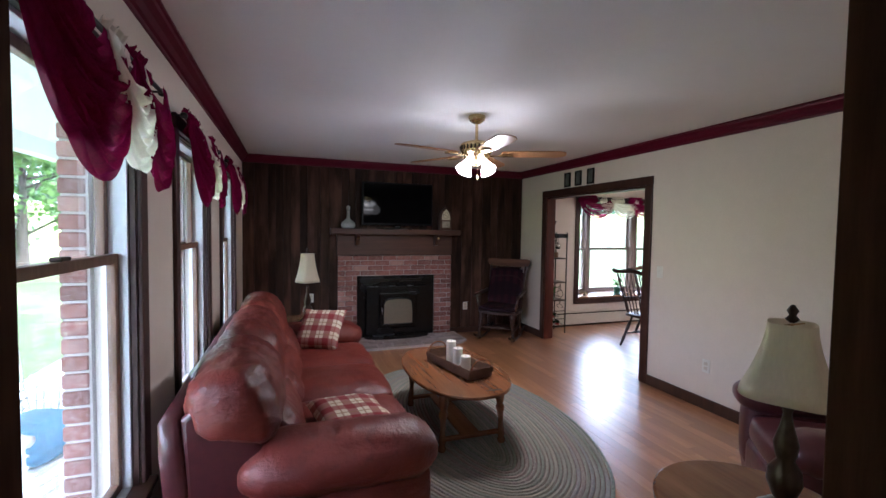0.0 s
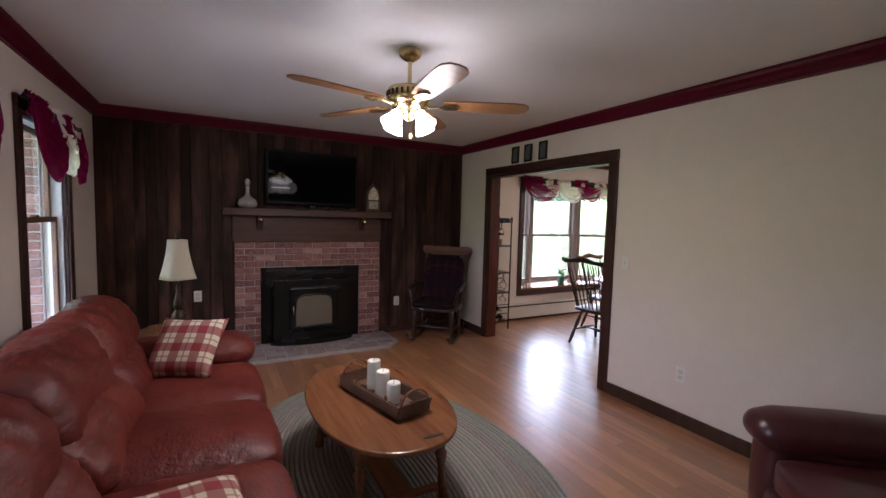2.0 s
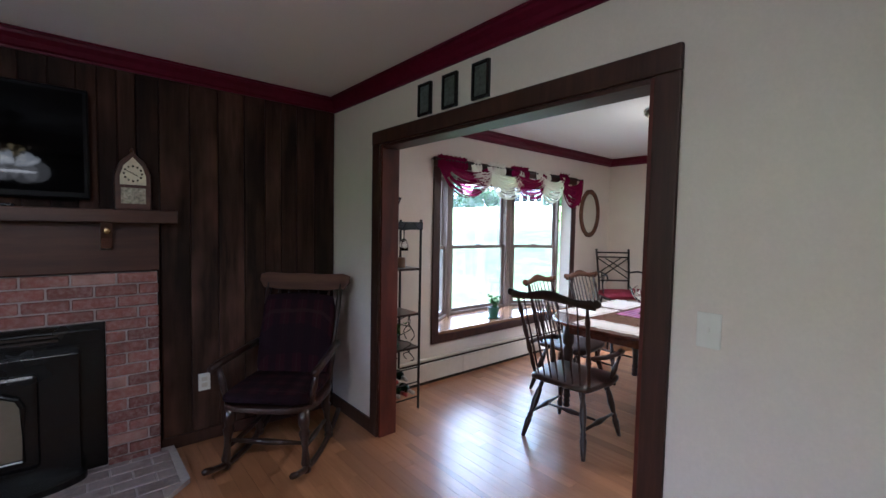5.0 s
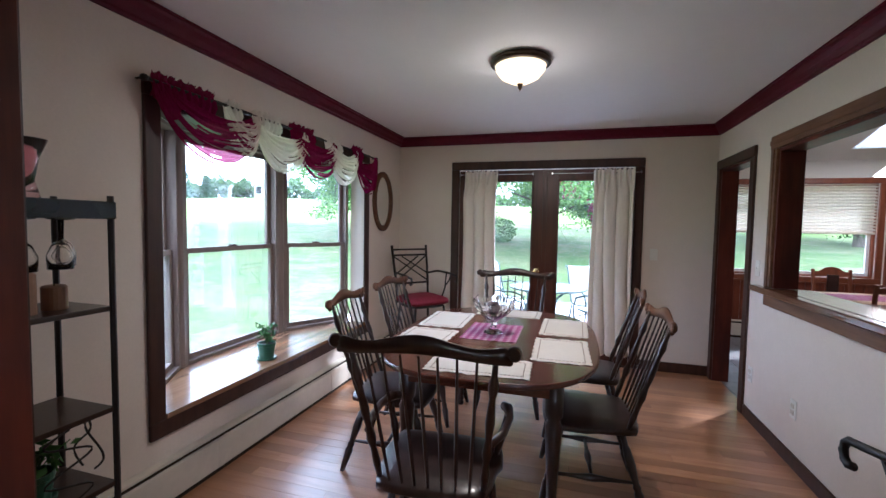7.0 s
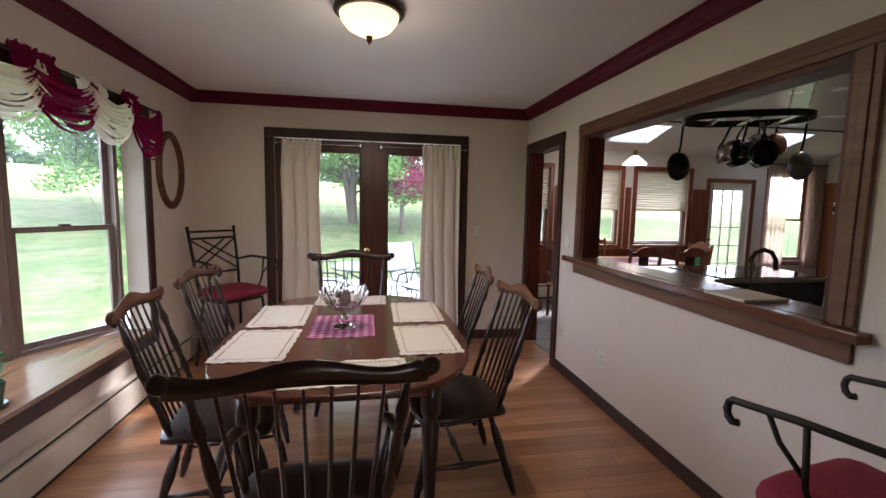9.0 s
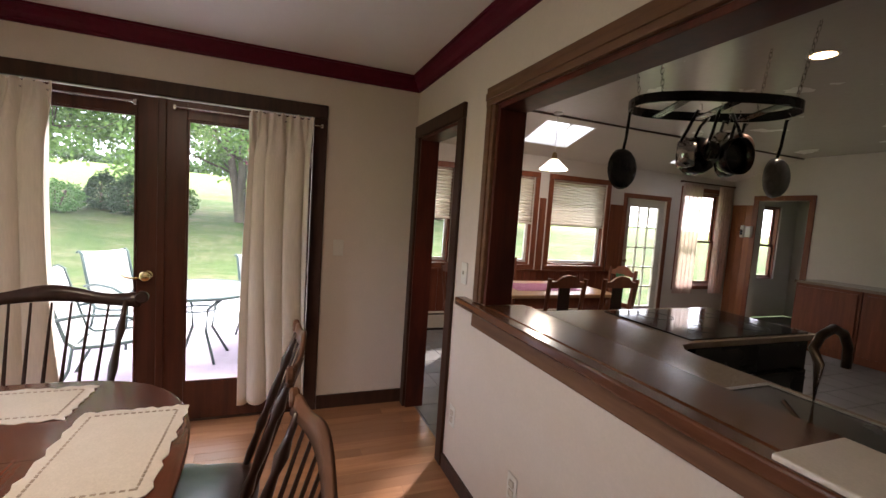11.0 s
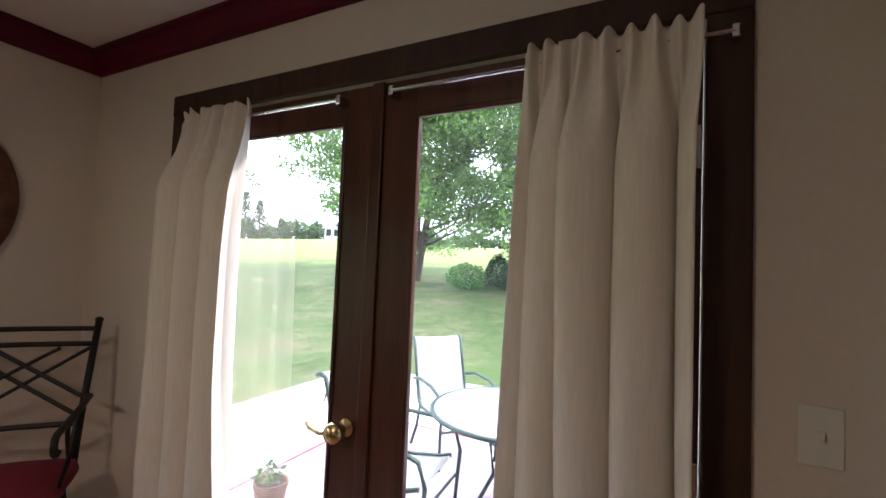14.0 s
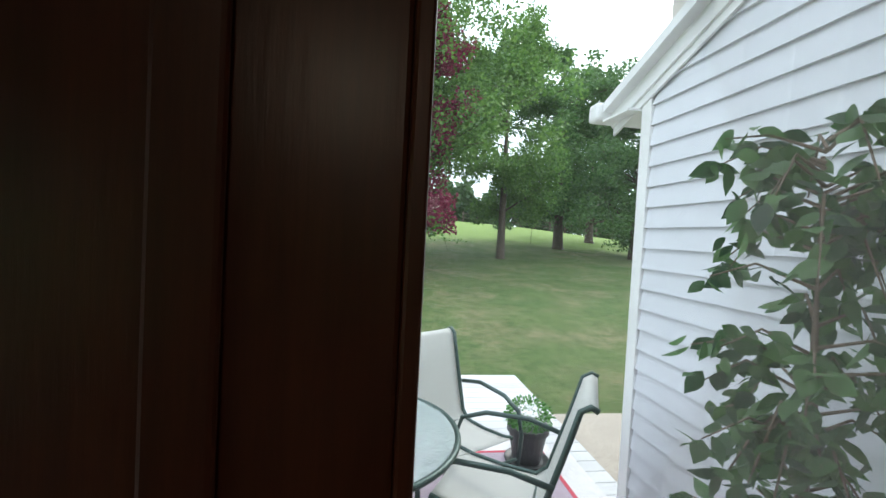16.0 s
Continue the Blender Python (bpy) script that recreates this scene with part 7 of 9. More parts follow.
M_PINEW = m_wood("pine_kitchen_trim", (0.24, 0.070, 0.028), (0.125, 0.036, 0.016), 0.4, 'Z', 1.0, world_space=True)
for i, (a, b) in enumerate(((2.40, 3.30), (1.20, 2.28), (-0.03, 1.07))):
    w = b - a - 0.16
    m = Matrix.Translation((KX + 0.02, b - 0.08, 0)) @ Matrix.Rotation(-math.pi / 2, 4, 'Z')
    sash_window("window_kitchen_%d" % (i + 1), m, w, 0.86, 2.05, 0.11, M_PINEW, M_WHITE, "kitchen window with a half-lowered pleated shade", mid=1.44)
    casing("trim_kitchen_window_%d" % (i + 1), 'x', KX, -0.02, a + 0.08, b - 0.08, 0.86, 2.05, 0.07, M_PINEW, "red-brown pine window casing", foot=False)
    sh = thing("pleated_blind", Matrix.Identity(4), "cream pleated window shade lowered over the upper sash", "blind", "pleated kitchen shades")
    pl = bmesh.new()
    n = 32
    z1, z0 = 2.045, 1.43
    prev = None
    for k in range(n + 1):
        z = z1 + (z0 - z1) * k / n
        x = KX + 0.012 + (0.012 if k % 2 else 0.0)
        cur = [pl.verts.new((x, a + 0.085, z)), pl.verts.new((x, b - 0.085, z))]
        if prev:
            pl.faces.new((prev[0], prev[1], cur[1], cur[0]))
        prev = cur
    part("pleats", pl, m_sheer("shade_cloth_%d" % i, (0.60, 0.53, 0.44), 0.985, 0.1, 0.36), sh)
    part("bottom_rail", boxes((KX + 0.004, KX + 0.03, a + 0.085, b - 0.085, z0 - 0.018, z0), bev=0.003), M_BEIGE, sh)
# pine dado between and below the windows
dado = thing("wainscot_panel", Matrix.Identity(4), "red-brown pine wainscot below the kitchen windows", "panelling", kind="structure")
for k in range(36):
    y = 3.44 - k * 0.104
    if y - 0.1 < -0.30:
        break
    brick_piece("board", KX - 0.012, KX - 0.0005, y - 0.101, y, 0.0, 0.77, M_DADO, dado, 0.003)
for (y0, y1) in ((-0.28, -0.04), (1.085, 1.185), (2.295, 2.385)):
    part("post_board", boxes((KX - 0.012, KX - 0.0005, y0, y1, 0.775, 1.78), bev=0.003), M_PINEW, dado)
part("cap", boxes((KX - 0.035, KX - 0.0006, -0.29, 3.44, 0.772, 0.79), bev=0.004), M_PINEW, dado)
wains = thing("wainscot_south", Matrix.Identity(4), "honey pine tongue-and-groove panelling by the doorway", "panelling", kind="structure")
for k in range(3):
    brick_piece("board", 8.80 + k * 0.112, 8.80 + k * 0.112 + 0.109, KS + 0.0005, KS + 0.013, 0, 1.95, M_PINE, wains, 0.003)
heater("baseboard_heater", pose(KX - 0.013, 3.40, 0, 0, 0, -90), 3.0, "beige baseboard heater below the kitchen windows")
casing("trim_south_doorway", 'y', KS, 0.02, 8.02, 8.72, 0, 2.02, 0.08, M_PINEW, "red-brown pine casing of a doorway")

# fifteen-light door
gd = thing("door_glazed_kitchen", Matrix.Identity(4), "closed cream door with fifteen small panes", "door", kind="structure")
x0, x1, y0, y1, zt = KX + 0.03, KX + 0.07, -1.145, -0.355, 1.895
M_CREAM = m_plain("cream_door_paint", (0.66, 0.63, 0.54), 0.45, var=0.04, bmp=0.03)
part("door_frame", boxes((x0, x1, y0, y0 + 0.11, 0.01, zt), (x0, x1, y1 - 0.11, y1, 0.01, zt), (x0, x1, y0 + 0.11, y1 - 0.11, 0.01, 0.24), (x0, x1, y0 + 0.11, y1 - 0.11, zt - 0.12, zt), bev=0.004), M_CREAM, gd)
gw, gh = (y1 - y0 - 0.22) / 3, (zt - 0.36) / 5
for i in range(1, 3):
    part("muntin", boxes((x0 + 0.005, x1 - 0.005, y0 + 0.11 + i * gw - 0.009, y0 + 0.11 + i * gw + 0.009, 0.24, zt - 0.12)), M_CREAM, gd)
for j in range(1, 5):
    part("muntin", boxes((x0 + 0.006, x1 - 0.006, y0 + 0.11, y1 - 0.11, 0.24 + j * gh - 0.009, 0.24 + j * gh + 0.009)), M_CREAM, gd)
for i in range(3):
    for j in range(5):
        p = brick_piece("pane", x0 + 0.018, x0 + 0.022, y0 + 0.11 + i * gw + 0.009, y0 + 0.11 + (i + 1) * gw - 0.009, 0.24 + j * gh + 0.009, 0.24 + (j + 1) * gh - 0.009, M_PANE, gd, 0)
        p.visible_shadow = False
part("door_handle", lathe([(0.012, 0), (0.01, 0.03), (0.026, 0.045), (0.022, 0.062), (0, 0.066)], 14, None, Matrix.Translation((x0, y1 - 0.05, 0.95)) @ Matrix.Rotation(-math.pi / 2, 4, 'Y')), M_BRASS, gd, "brass knob", True)
casing("trim_glazed_door", 'x', KX, -0.02, -1.15, -0.35, 0, 1.90, 0.07, M_PINEW, "red-brown pine casing round the glazed door")
m = Matrix.Translation((KX + 0.02, -1.50, 0)) @ Matrix.Rotation(-math.pi / 2, 4, 'Z')
sash_window("window_kitchen_4", m, 0.88, 0.58, 2.1, 0.11, M_PINEW, M_PINEW, "tall kitchen window with sheer side curtains", mid=1.3)
casing("trim_kitchen_window_4", 'x', KX, -0.02, -2.38, -1.50, 0.58, 2.1, 0.07, M_PINEW, "red-brown pine window casing", foot=False)
sash_window("window_back_room", Matrix.Translation((KX + 0.02, KS - 0.6, 0)) @ Matrix.Rotation(-math.pi / 2, 4, 'Z'), 0.70, 0.7, 2.0, 0.11, M_PINEW, M_PINEW, "window of the room beyond", mid=1.3)
M_KSHEER = m_sheer("pink_cream_sheer", (0.72, 0.56, 0.48), 0.75)
for y0, y1 in ((-1.86, -1.42), (-2.56, -2.24)):
    t = thing("sheer_curtain", Matrix.Identity(4), "thin pinkish cream tab curtain at the tall kitchen window", "curtain", "sheer kitchen curtains")
    bm = bmesh.new()
    g = []
    for j in range(13):
        row = []
        for i in range(37):
            s = i / 36
            row.append(bm.verts.new((KX - 0.05 + 0.018 * math.sin(s * 32 + 0.4 * j * 0.2), y0 + (y1 - y0) * s, 2.2 - 1.75 * j / 12)))
        g.append(row)
    for j in range(12):
        for i in range(36):
            bm.faces.new((g[j][i], g[j][i + 1], g[j + 1][i + 1], g[j + 1][i]))
    part("panel", bm, M_KSHEER, t, smooth=True)
    for i in range(6):
        yy = y0 + (y1 - y0) * (i + 0.5) / 6
        part("tab", boxes((KX - 0.056, KX - 0.044, yy - 0.012, yy + 0.012, 2.18, 2.25)), M_KSHEER, t)
rd = thing("curtain_rod", Matrix.Identity(4), "dark wooden curtain rod over the tall kitchen window", "rod")
part("bar", tube([(KX - 0.05, -2.6, 2.24), (KX - 0.05, -1.38, 2.24)], 0.011, 8), M_TRIM, rd)
for y in (-2.58, -1.40):
    part("bracket", boxes((KX - 0.055, KX, y - 0.008, y + 0.008, 2.225, 2.255)), M_TRIM, rd)
ph = thing("wall_phone", pose(8.86, KS + 0.0135, 1.52), "white wall telephone on the pine panelling", "telephone")
part("body", boxes((-0.10, -0.01, 0, 0.06, -0.09, 0.09), bev=0.012), M_PORCELAIN, ph)
part("receiver", boxes((0.01, 0.065, 0, 0.07, -0.10, 0.10), bev=0.014), M_PORCELAIN, ph)
part("keypad", boxes((0.02, 0.055, 0.068, 0.073, -0.06, 0.03)), M_BLACK, ph)

# counter, cooktop, sink tap
M_GRANITE = None


def b_granite(nt, p):
    v = coord(nt)
    f = noise_tex(nt, v, 160, 3, 0.7)
    g = noise_tex(nt, v, 14, 4)
    c = ramp(nt, f, [(0.3, (0.17, 0.125, 0.095)), (0.48, (0.27, 0.205, 0.155)), (0.7, (0.36, 0.285, 0.225))])
    c = mixc(nt, ramp(nt, g, [(0.4, (0, 0, 0)), (0.7, (0.35, 0.35, 0.35))]), c, (0.22, 0.17, 0.13))
    nt.links.new(c, p.inputs["Base Color"])
    p.inputs["Roughness"].default_value = 0.12


M_GRANITE = mat("speckled_granite", b_granite)
CZ = 0.93
ctop = [(XM2 + 0.09, YK2 - 0.105), (XM2 + 0.09, 2.80), (5.42, 2.80), (5.50, 2.78), (5.56, 2.72), (5.58, 2.64), (5.58, 1.62), (6.27, 1.62), (6.27, YK2 - 0.105)]
tagged(mesh_ob("worktop", prism(ctop, CZ - 0.035, CZ, bev=0.006), M_GRANITE), "speckled brown granite worktop of the kitchen peninsula", "worktop")
for i in range(3):
    a = XM2 + 0.10 + i * 0.76
    cb = thing("cabinet", Matrix.Identity(4), "red-brown pine kitchen base cabinet under the worktop", "cabinet", "base cabinets")
    part("body", boxes((a, a + 0.755, 2.86, YK2 - 0.002, 0.0, CZ - 0.036)), M_PINEW, cb)
    d = part("door", boxes((a + 0.02, a + 0.735, 2.838, 2.86, 0.10, 0.86), bev=0.004), M_PINEW, cb)
    part("handle", tube([(a + 0.36, 2.835, 0.78), (a + 0.36, 2.815, 0.78), (a + 0.42, 2.815, 0.78), (a + 0.42, 2.835, 0.78)], 0.005, 6), M_CHROME, d)
cb = thing("cabinet", Matrix.Identity(4), "red-brown pine end cabinet of the peninsula", "cabinet")
part("body", boxes((5.62, 6.24, 2.66, YK2 - 0.002, 0.0, CZ - 0.036), bev=0.003), M_PINEW, cb)
part("end_panel", boxes((6.24, 6.252, 2.70, YK2 - 0.04, 0.08, 0.86), bev=0.004), M_PINEW, cb)
rg_ = thing("range", Matrix.Identity(4), "black kitchen range with a glass cooktop set into the peninsula", "stove")
part("oven_body", boxes((5.585, 6.24, 1.70, 2.60, 0.03, CZ - 0.036), bev=0.006), M_BLACK, rg_)
part("oven_door", boxes((5.555, 5.585, 1.74, 2.56, 0.14, 0.74), bev=0.008), M_BLACK, rg_)
part("cooktop_glass", boxes((5.60, 6.20, 1.68, 2.62, CZ + 0.0005, CZ + 0.008), bev=0.002), m_plain("black_ceramic_glass", (0.008, 0.008, 0.009), 0.05, var=0.02, bmp=0.0), rg_)
M_RING = m_plain("dull_grey_print", (0.06, 0.06, 0.06), 0.4)
for x, y, r in ((5.76, 1.95, 0.10), (5.76, 2.36, 0.08), (6.05, 1.95, 0.08), (6.05, 2.36, 0.10)):
    rr = bmesh.new()
    tube([(x + r * math.cos(q * 0.21), y + r * math.sin(q * 0.21), CZ + 0.0082) for q in range(30)], 0.0015, 4, bm=rr, closed=True)
    part("burner_ring", rr, M_RING, rg_)
fa = thing("kitchen_tap", pose(4.78, 3.22, CZ), "black gooseneck kitchen tap at the sink", "tap")
part("spout", tube([(0, 0, 0), (0, 0, 0.22)] + [(0.02, -0.085 + 0.085 * math.cos(q), 0.22 + 0.085 * math.sin(q)) for q in [0.4, 0.9, 1.57, 2.2, 2.8]] + [(0.02, -0.17, 0.19)], 0.012, 10), M_BRONZE, fa, smooth=True)
part("base", lathe([(0.03, 0), (0.028, 0.02), (0.015, 0.035)], 16), M_BRONZE, fa, smooth=True)
part("lever", tube([(0.02, 0, 0.05), (0.07, 0, 0.09)], 0.006, 6), M_BRONZE, fa)
sk = thing("sink", pose(4.75, 3.0, CZ), "steel kitchen sink set in the worktop", "sink")
part("rim", boxes((-0.36, 0.36, -0.15, -0.13, 0.0005, 0.006), (-0.36, 0.36, 0.13, 0.15, 0.0005, 0.006), (-0.36, -0.34, -0.13, 0.13, 0.0005, 0.006), (0.34, 0.36, -0.13, 0.13, 0.0005, 0.006)), M_CHROME, sk)
part("basin", boxes((-0.34, 0.34, -0.13, 0.13, 0.0005, 0.003)), m_plain("dark_steel_basin", (0.10, 0.10, 0.10), 0.25, 0.9), sk)
tagged(mesh_ob("cutting_board", boxes((4.40, 4.63, 3.40, 3.64, PZ0 + 0.0425, PZ0 + 0.056), bev=0.004), M_CLOTH), "cream board lying on the pass-through sill", "board")

# pot rack
pr = thing("pot_rack", pose(6.0, 2.15, 2.18, 0, 0, 64), "black oval iron pot rack hung on chains from the ceiling", "pot rack")
ro = ellipse(0, 0, 0.47, 0.235, 44, 2.6)
hoop = bmesh.new()
inner = [(x * 0.985, y * 0.97) for x, y in ro]
k = len(ro)
vs = [[hoop.verts.new((x, y, z)) for x, y in q] for q, z in ((ro, 0.0), (ro, 0.055), (inner, 0.055), (inner, 0.0))]
for a, b in zip(vs, vs[1:] + vs[:1]):
    for i in range(k):
        hoop.faces.new((a[i], a[(i + 1) % k], b[(i + 1) % k], b[i]))
bmesh.ops.recalc_face_normals(hoop, faces=hoop.faces)
part("hoop", hoop, M_BLACK, pr)
for x in (-0.27, -0.02, 0.24):
    part("slat", boxes((x - 0.028, x + 0.028, -0.22, 0.22, 0.004, 0.012)), M_BLACK, pr)
for sx, sy in ((-0.36, -0.17), (-0.36, 0.17), (0.36, -0.17), (0.36, 0.17)):
    ch = bmesh.new()
    for i in range(13):
        z = 0.055 + i * 0.031
        c = Vector((sx * (1 + 0.012 * i), sy * (1 + 0.012 * i), z + 0.02))
        ax = Vector((1, 0, 0)) if i % 2 else Vector((0, 1, 0))
        tube([c + ax * 0.009 * math.cos(q) + Vector((0, 0, 0.021 * math.sin(q))) for q in [j * 0.7854 for j in range(8)]], 0.0028, 5, bm=ch, closed=True)
    part("chain", ch, M_CHROME, pr)


def hanging_pan(u, v, r, depth, drop, material, label, ang=0.0, handle_mat=None):
    """A pan that hangs by its handle from the rack."""
    base_m = pose(6.0, 2.15, 2.18, 0, 0, 64) @ Matrix.Translation((u, v, 0)) @ Matrix.Rotation(radians(ang), 4, 'Z')
    t = thing("hanging_pan", base_m, label, "pan", "pans on the pot rack")
    tilt = Matrix.Translation((0, 0, -drop)) @ Matrix.Rotation(math.pi / 2, 4, 'X')
    part("bowl", lathe([(0, 0), (r * 0.82, 0), (r * 0.95, depth * 0.4), (r, depth), (r - 0.004, depth), (r * 0.92, depth * 0.4), (r * 0.79, 0.004), (0, 0.004)], 28, None, tilt), material, t, smooth=True)
    part("handle", tube([(0, -depth * 0.9, -drop + r), (0, -depth * 0.6, -drop + r + 0.06), (0, -0.01, -0.02)], 0.009, 8), handle_mat or M_BLACK, t, smooth=True)
    part("hook", tube([(0, -0.01, -0.035), (0, 0.008, -0.02), (0, 0.006, 0.01), (0, -0.004, 0.016)], 0.003, 6), M_CHROME, t)
    return t


hanging_pan(0.46, 0.0, 0.125, 0.035, 0.36, M_BLACK, "black frying pan hanging from the pot rack", 35)
hanging_pan(0.12, 0.12, 0.08, 0.09, 0.27, M_CHROME, "steel saucepan hanging from the pot rack", 60)
hanging_pan(-0.02, -0.06, 0.12, 0.10, 0.24, M_BLACK, "black colander hanging from the pot rack", 20)
hanging_pan(-0.18, -0.14, 0.085, 0.07, 0.15, M_CHROME, "steel pan hanging from the pot rack", 10)
hanging_pan(-0.44, 0.0, 0.12, 0.04, 0.36, m_plain("worn_aluminium", (0.20, 0.19, 0.18), 0.35, 0.9, var=0.2), "worn grey frying pan hanging from the pot rack", 30)


def colander(u, v, r, drop, ang):
    """A deep black strainer with rings of small holes, hung by its handle."""
    t = hanging_pan(u, v, r, r * 0.9, drop, M_BLACK, "black perforated colander hanging from the pot rack", ang)
    tilt = Matrix.Translation((0, 0, -drop)) @ Matrix.Rotation(math.pi / 2, 4, 'X')
    # light through the holes is painted as pale discs; the bowl stays closed
    holes = bmesh.new()
    for ring, n in ((0.0, 1), (0.22, 6), (0.42, 12), (0.62, 18)):
        for k in range(n):
            a = 2 * math.pi * k / n
            lathe([(0.0045, -0.0015), (0.0045, 0.001), (0, 0.001)], 6, holes, tilt @ Matrix.Translation((r * ring * math.cos(a), r * ring * math.sin(a), 0)))
    part("perforation", holes, M_CRYSTAL, t, "rings of small pale discs for light through the holes")
    return t


colander(-0.08, 0.06, 0.105, 0.27, 200)
colander(-0.15, 0.02, 0.075, 0.30, 25)
hanging_pan(-0.30, -0.16, 0.10, 0.03, 0.17, m_plain("brown_copper_lid", (0.24, 0.13, 0.09), 0.3, 0.9, var=0.2), "round copper-brown lid hanging from the pot rack", 15)
hanging_pan(0.02, 0.15, 0.055, 0.05, 0.25, M_BLACK, "small black dipper hanging from the pot rack", 80)

# pendant lamp over the kitchen table
pd = thing("pendant_lamp", pose(8.10, 1.75, 0), "white glass cone pendant lamp over the kitchen table", "lamp")
part("cord", tube([(0, 0, 2.2), (0, 0, KC)], 0.003, 6), M_WHITE, pd)
part("canopy", lathe([(0.05, KC - 0.001), (0.045, KC - 0.02), (0.01, KC - 0.03)], 16), M_WHITE, pd)
part("socket", lathe([(0.015, 2.22), (0.025, 2.20), (0.028, 2.16), (0.035, 2.14)], 16), M_BRASS, pd, smooth=True)
sh = lathe([(0.03, 2.145), (0.06, 2.125), (0.15, 2.04), (0.15, 2.03), (0.146, 2.032), (0.058, 2.12), (0.03, 2.14), (0.03, 2.145)], 28)
bmesh.ops.delete(sh, geom=[f for f in sh.faces if len(f.verts) > 8], context='FACES_ONLY')
part("glass_shade", sh, m_emit("milk_glass", (1.0, 0.93, 0.82), 0.9), pd, "white glass cone", True)
lamp_light("pendant_bulb", (8.10, 1.75, 2.0), 8, (1.0, 0.85, 0.65), 0.05)
dl = thing("downlight", pose(5.9, 1.35, KC), "small recessed ceiling light in the kitchen", "lamp")
part("trim_ring", lathe([(0.09, 0), (0.09, -0.006), (0.07, -0.008), (0.068, 0)], 24), M_WHITE, dl)
part("lens", lathe([(0.068, -0.004), (0, -0.004)], 24), m_emit("warm_lens", (1.0, 0.8, 0.55), 3.0), dl)

kd_ = lamp_light("kitchen_downlight", (5.9, 1.35, KC - 0.02), 22, (1.0, 0.86, 0.68), 0.05)
kd_.data = bpy.data.lights.new("kitchen_downlight", 'SPOT')
kd_.data.energy, kd_.data.color, kd_.data.spot_size, kd_.data.spot_blend, kd_.data.shadow_soft_size = 12, (1.0, 0.86, 0.68), radians(125), 0.6, 0.05

# kitchen table and chairs
kt = thing("kitchen_table", pose(8.0, 1.85, 0), "light pine kitchen table with a purple cloth by the windows", "table")
M_PINETOP = m_wood("light_pine_top", (0.50, 0.30, 0.15), (0.36, 0.19, 0.085), 0.35, 'Y', 0.9)
part("tabletop", boxes((-0.42, 0.42, -0.68, 0.68, 0.72, 0.755), bev=0.008), M_PINETOP, kt)
part("apron", boxes((-0.36, 0.36, -0.6, 0.6, 0.63, 0.72)), M_PINEW, kt)
for x in (-0.35, 0.35):
    for y in (-0.58, 0.58):
        part("leg", turned((x, y, 0), (x, y, 0.72), TLEG, 10), M_PINEW, kt, smooth=True)
mat_ob = mat_cloth("table_cloth", 7.78, 8.22, 1.45, 2.25, M_PLAID2, "purple patterned cloth on the kitchen table", 4, 0, "")
mat_ob.location.z = 0.756
M_GREENCUSH = m_plain("green_cushion", (0.03, 0.14, 0.06), 0.8, var=0.2)


def kitchen_chair(m, cushion):
    t = thing("kitchen_chair", m, "red-brown pine kitchen chair with a shaped crest at the table", "chair", "kitchen chairs")
    part("seat", boxes((-0.20, 0.20, -0.20, 0.20, 0.42, 0.45), bev=0.01), M_PINETOP, t)
    for x in (-0.18, 0.18):
        part("front_leg", boxes((x - 0.018, x + 0.018, -0.19, -0.154, 0, 0.42), bev=0.004), M_PINEW, t)
        part("back_post", tube([(x, 0.18, 0), (x, 0.18, 0.45), (x * 1.05, 0.25, 0.98)], 0.02, 8), M_PINEW, t)
        part("stretcher", boxes((x - 0.012, x + 0.012, -0.16, 0.17, 0.16, 0.185)), M_PINEW, t)
    part("stretcher", boxes((-0.17, 0.17, -0.185, -0.165, 0.22, 0.245)), M_PINEW, t)
    part("crest_rail", prism([(-0.20, 0), (0.20, 0), (0.20, 0.05), (0.12, 0.06), (0.07, 0.10), (0, 0.115), (-0.07, 0.10), (-0.12, 0.06), (-0.20, 0.05)], -0.011, 0.011, None, Matrix.Translation((0, 0.242, 0.90)) @ Matrix.Rotation(radians(82), 4, 'X')), M_PINEW, t)
    part("back_slat", boxes((-0.06, 0.06, 0.20, 0.215, 0.47, 0.92), bev=0.004), M_GREENCUSH if cushion else M_DARKWOOD, t)
    part("lower_rail", boxes((-0.18, 0.18, 0.19, 0.21, 0.55, 0.60), bev=0.004), M_PINEW, t)


kitchen_chair(pose(7.42, 1.55, 0, 0, 0, 90), False)
kitchen_chair(pose(7.42, 2.15, 0, 0, 0, 90), False)
kitchen_chair(pose(7.95, 1.02, 0, 0, 0, 180), True)
kitchen_chair(pose(8.62, 1.85, 0, 0, 0, -90), False)
kitchen_chair(pose(7.95, 2.70, 0, 0, 0, 0), False)
for i in range(2):
    cb = thing("cabinet", Matrix.Identity(4), "red-brown pine kitchen cabinet on the far wall", "cabinet", "far cabinets")
    a = 6.3 + i * 0.72
    part("body", boxes((a, a + 0.71, KS + 0.001, KS + 0.6, 0, 0.88), bev=0.004), M_PINEW, cb)
    part("door", boxes((a + 0.03, a + 0.68, KS + 0.6, KS + 0.62, 0.1, 0.84), bev=0.004), M_PINEW, cb)
    part("upper_top", boxes((a - 0.01, a + 0.72, KS + 0.001, KS + 0.63, 0.88, 0.915), bev=0.005), M_GRANITE, cb)

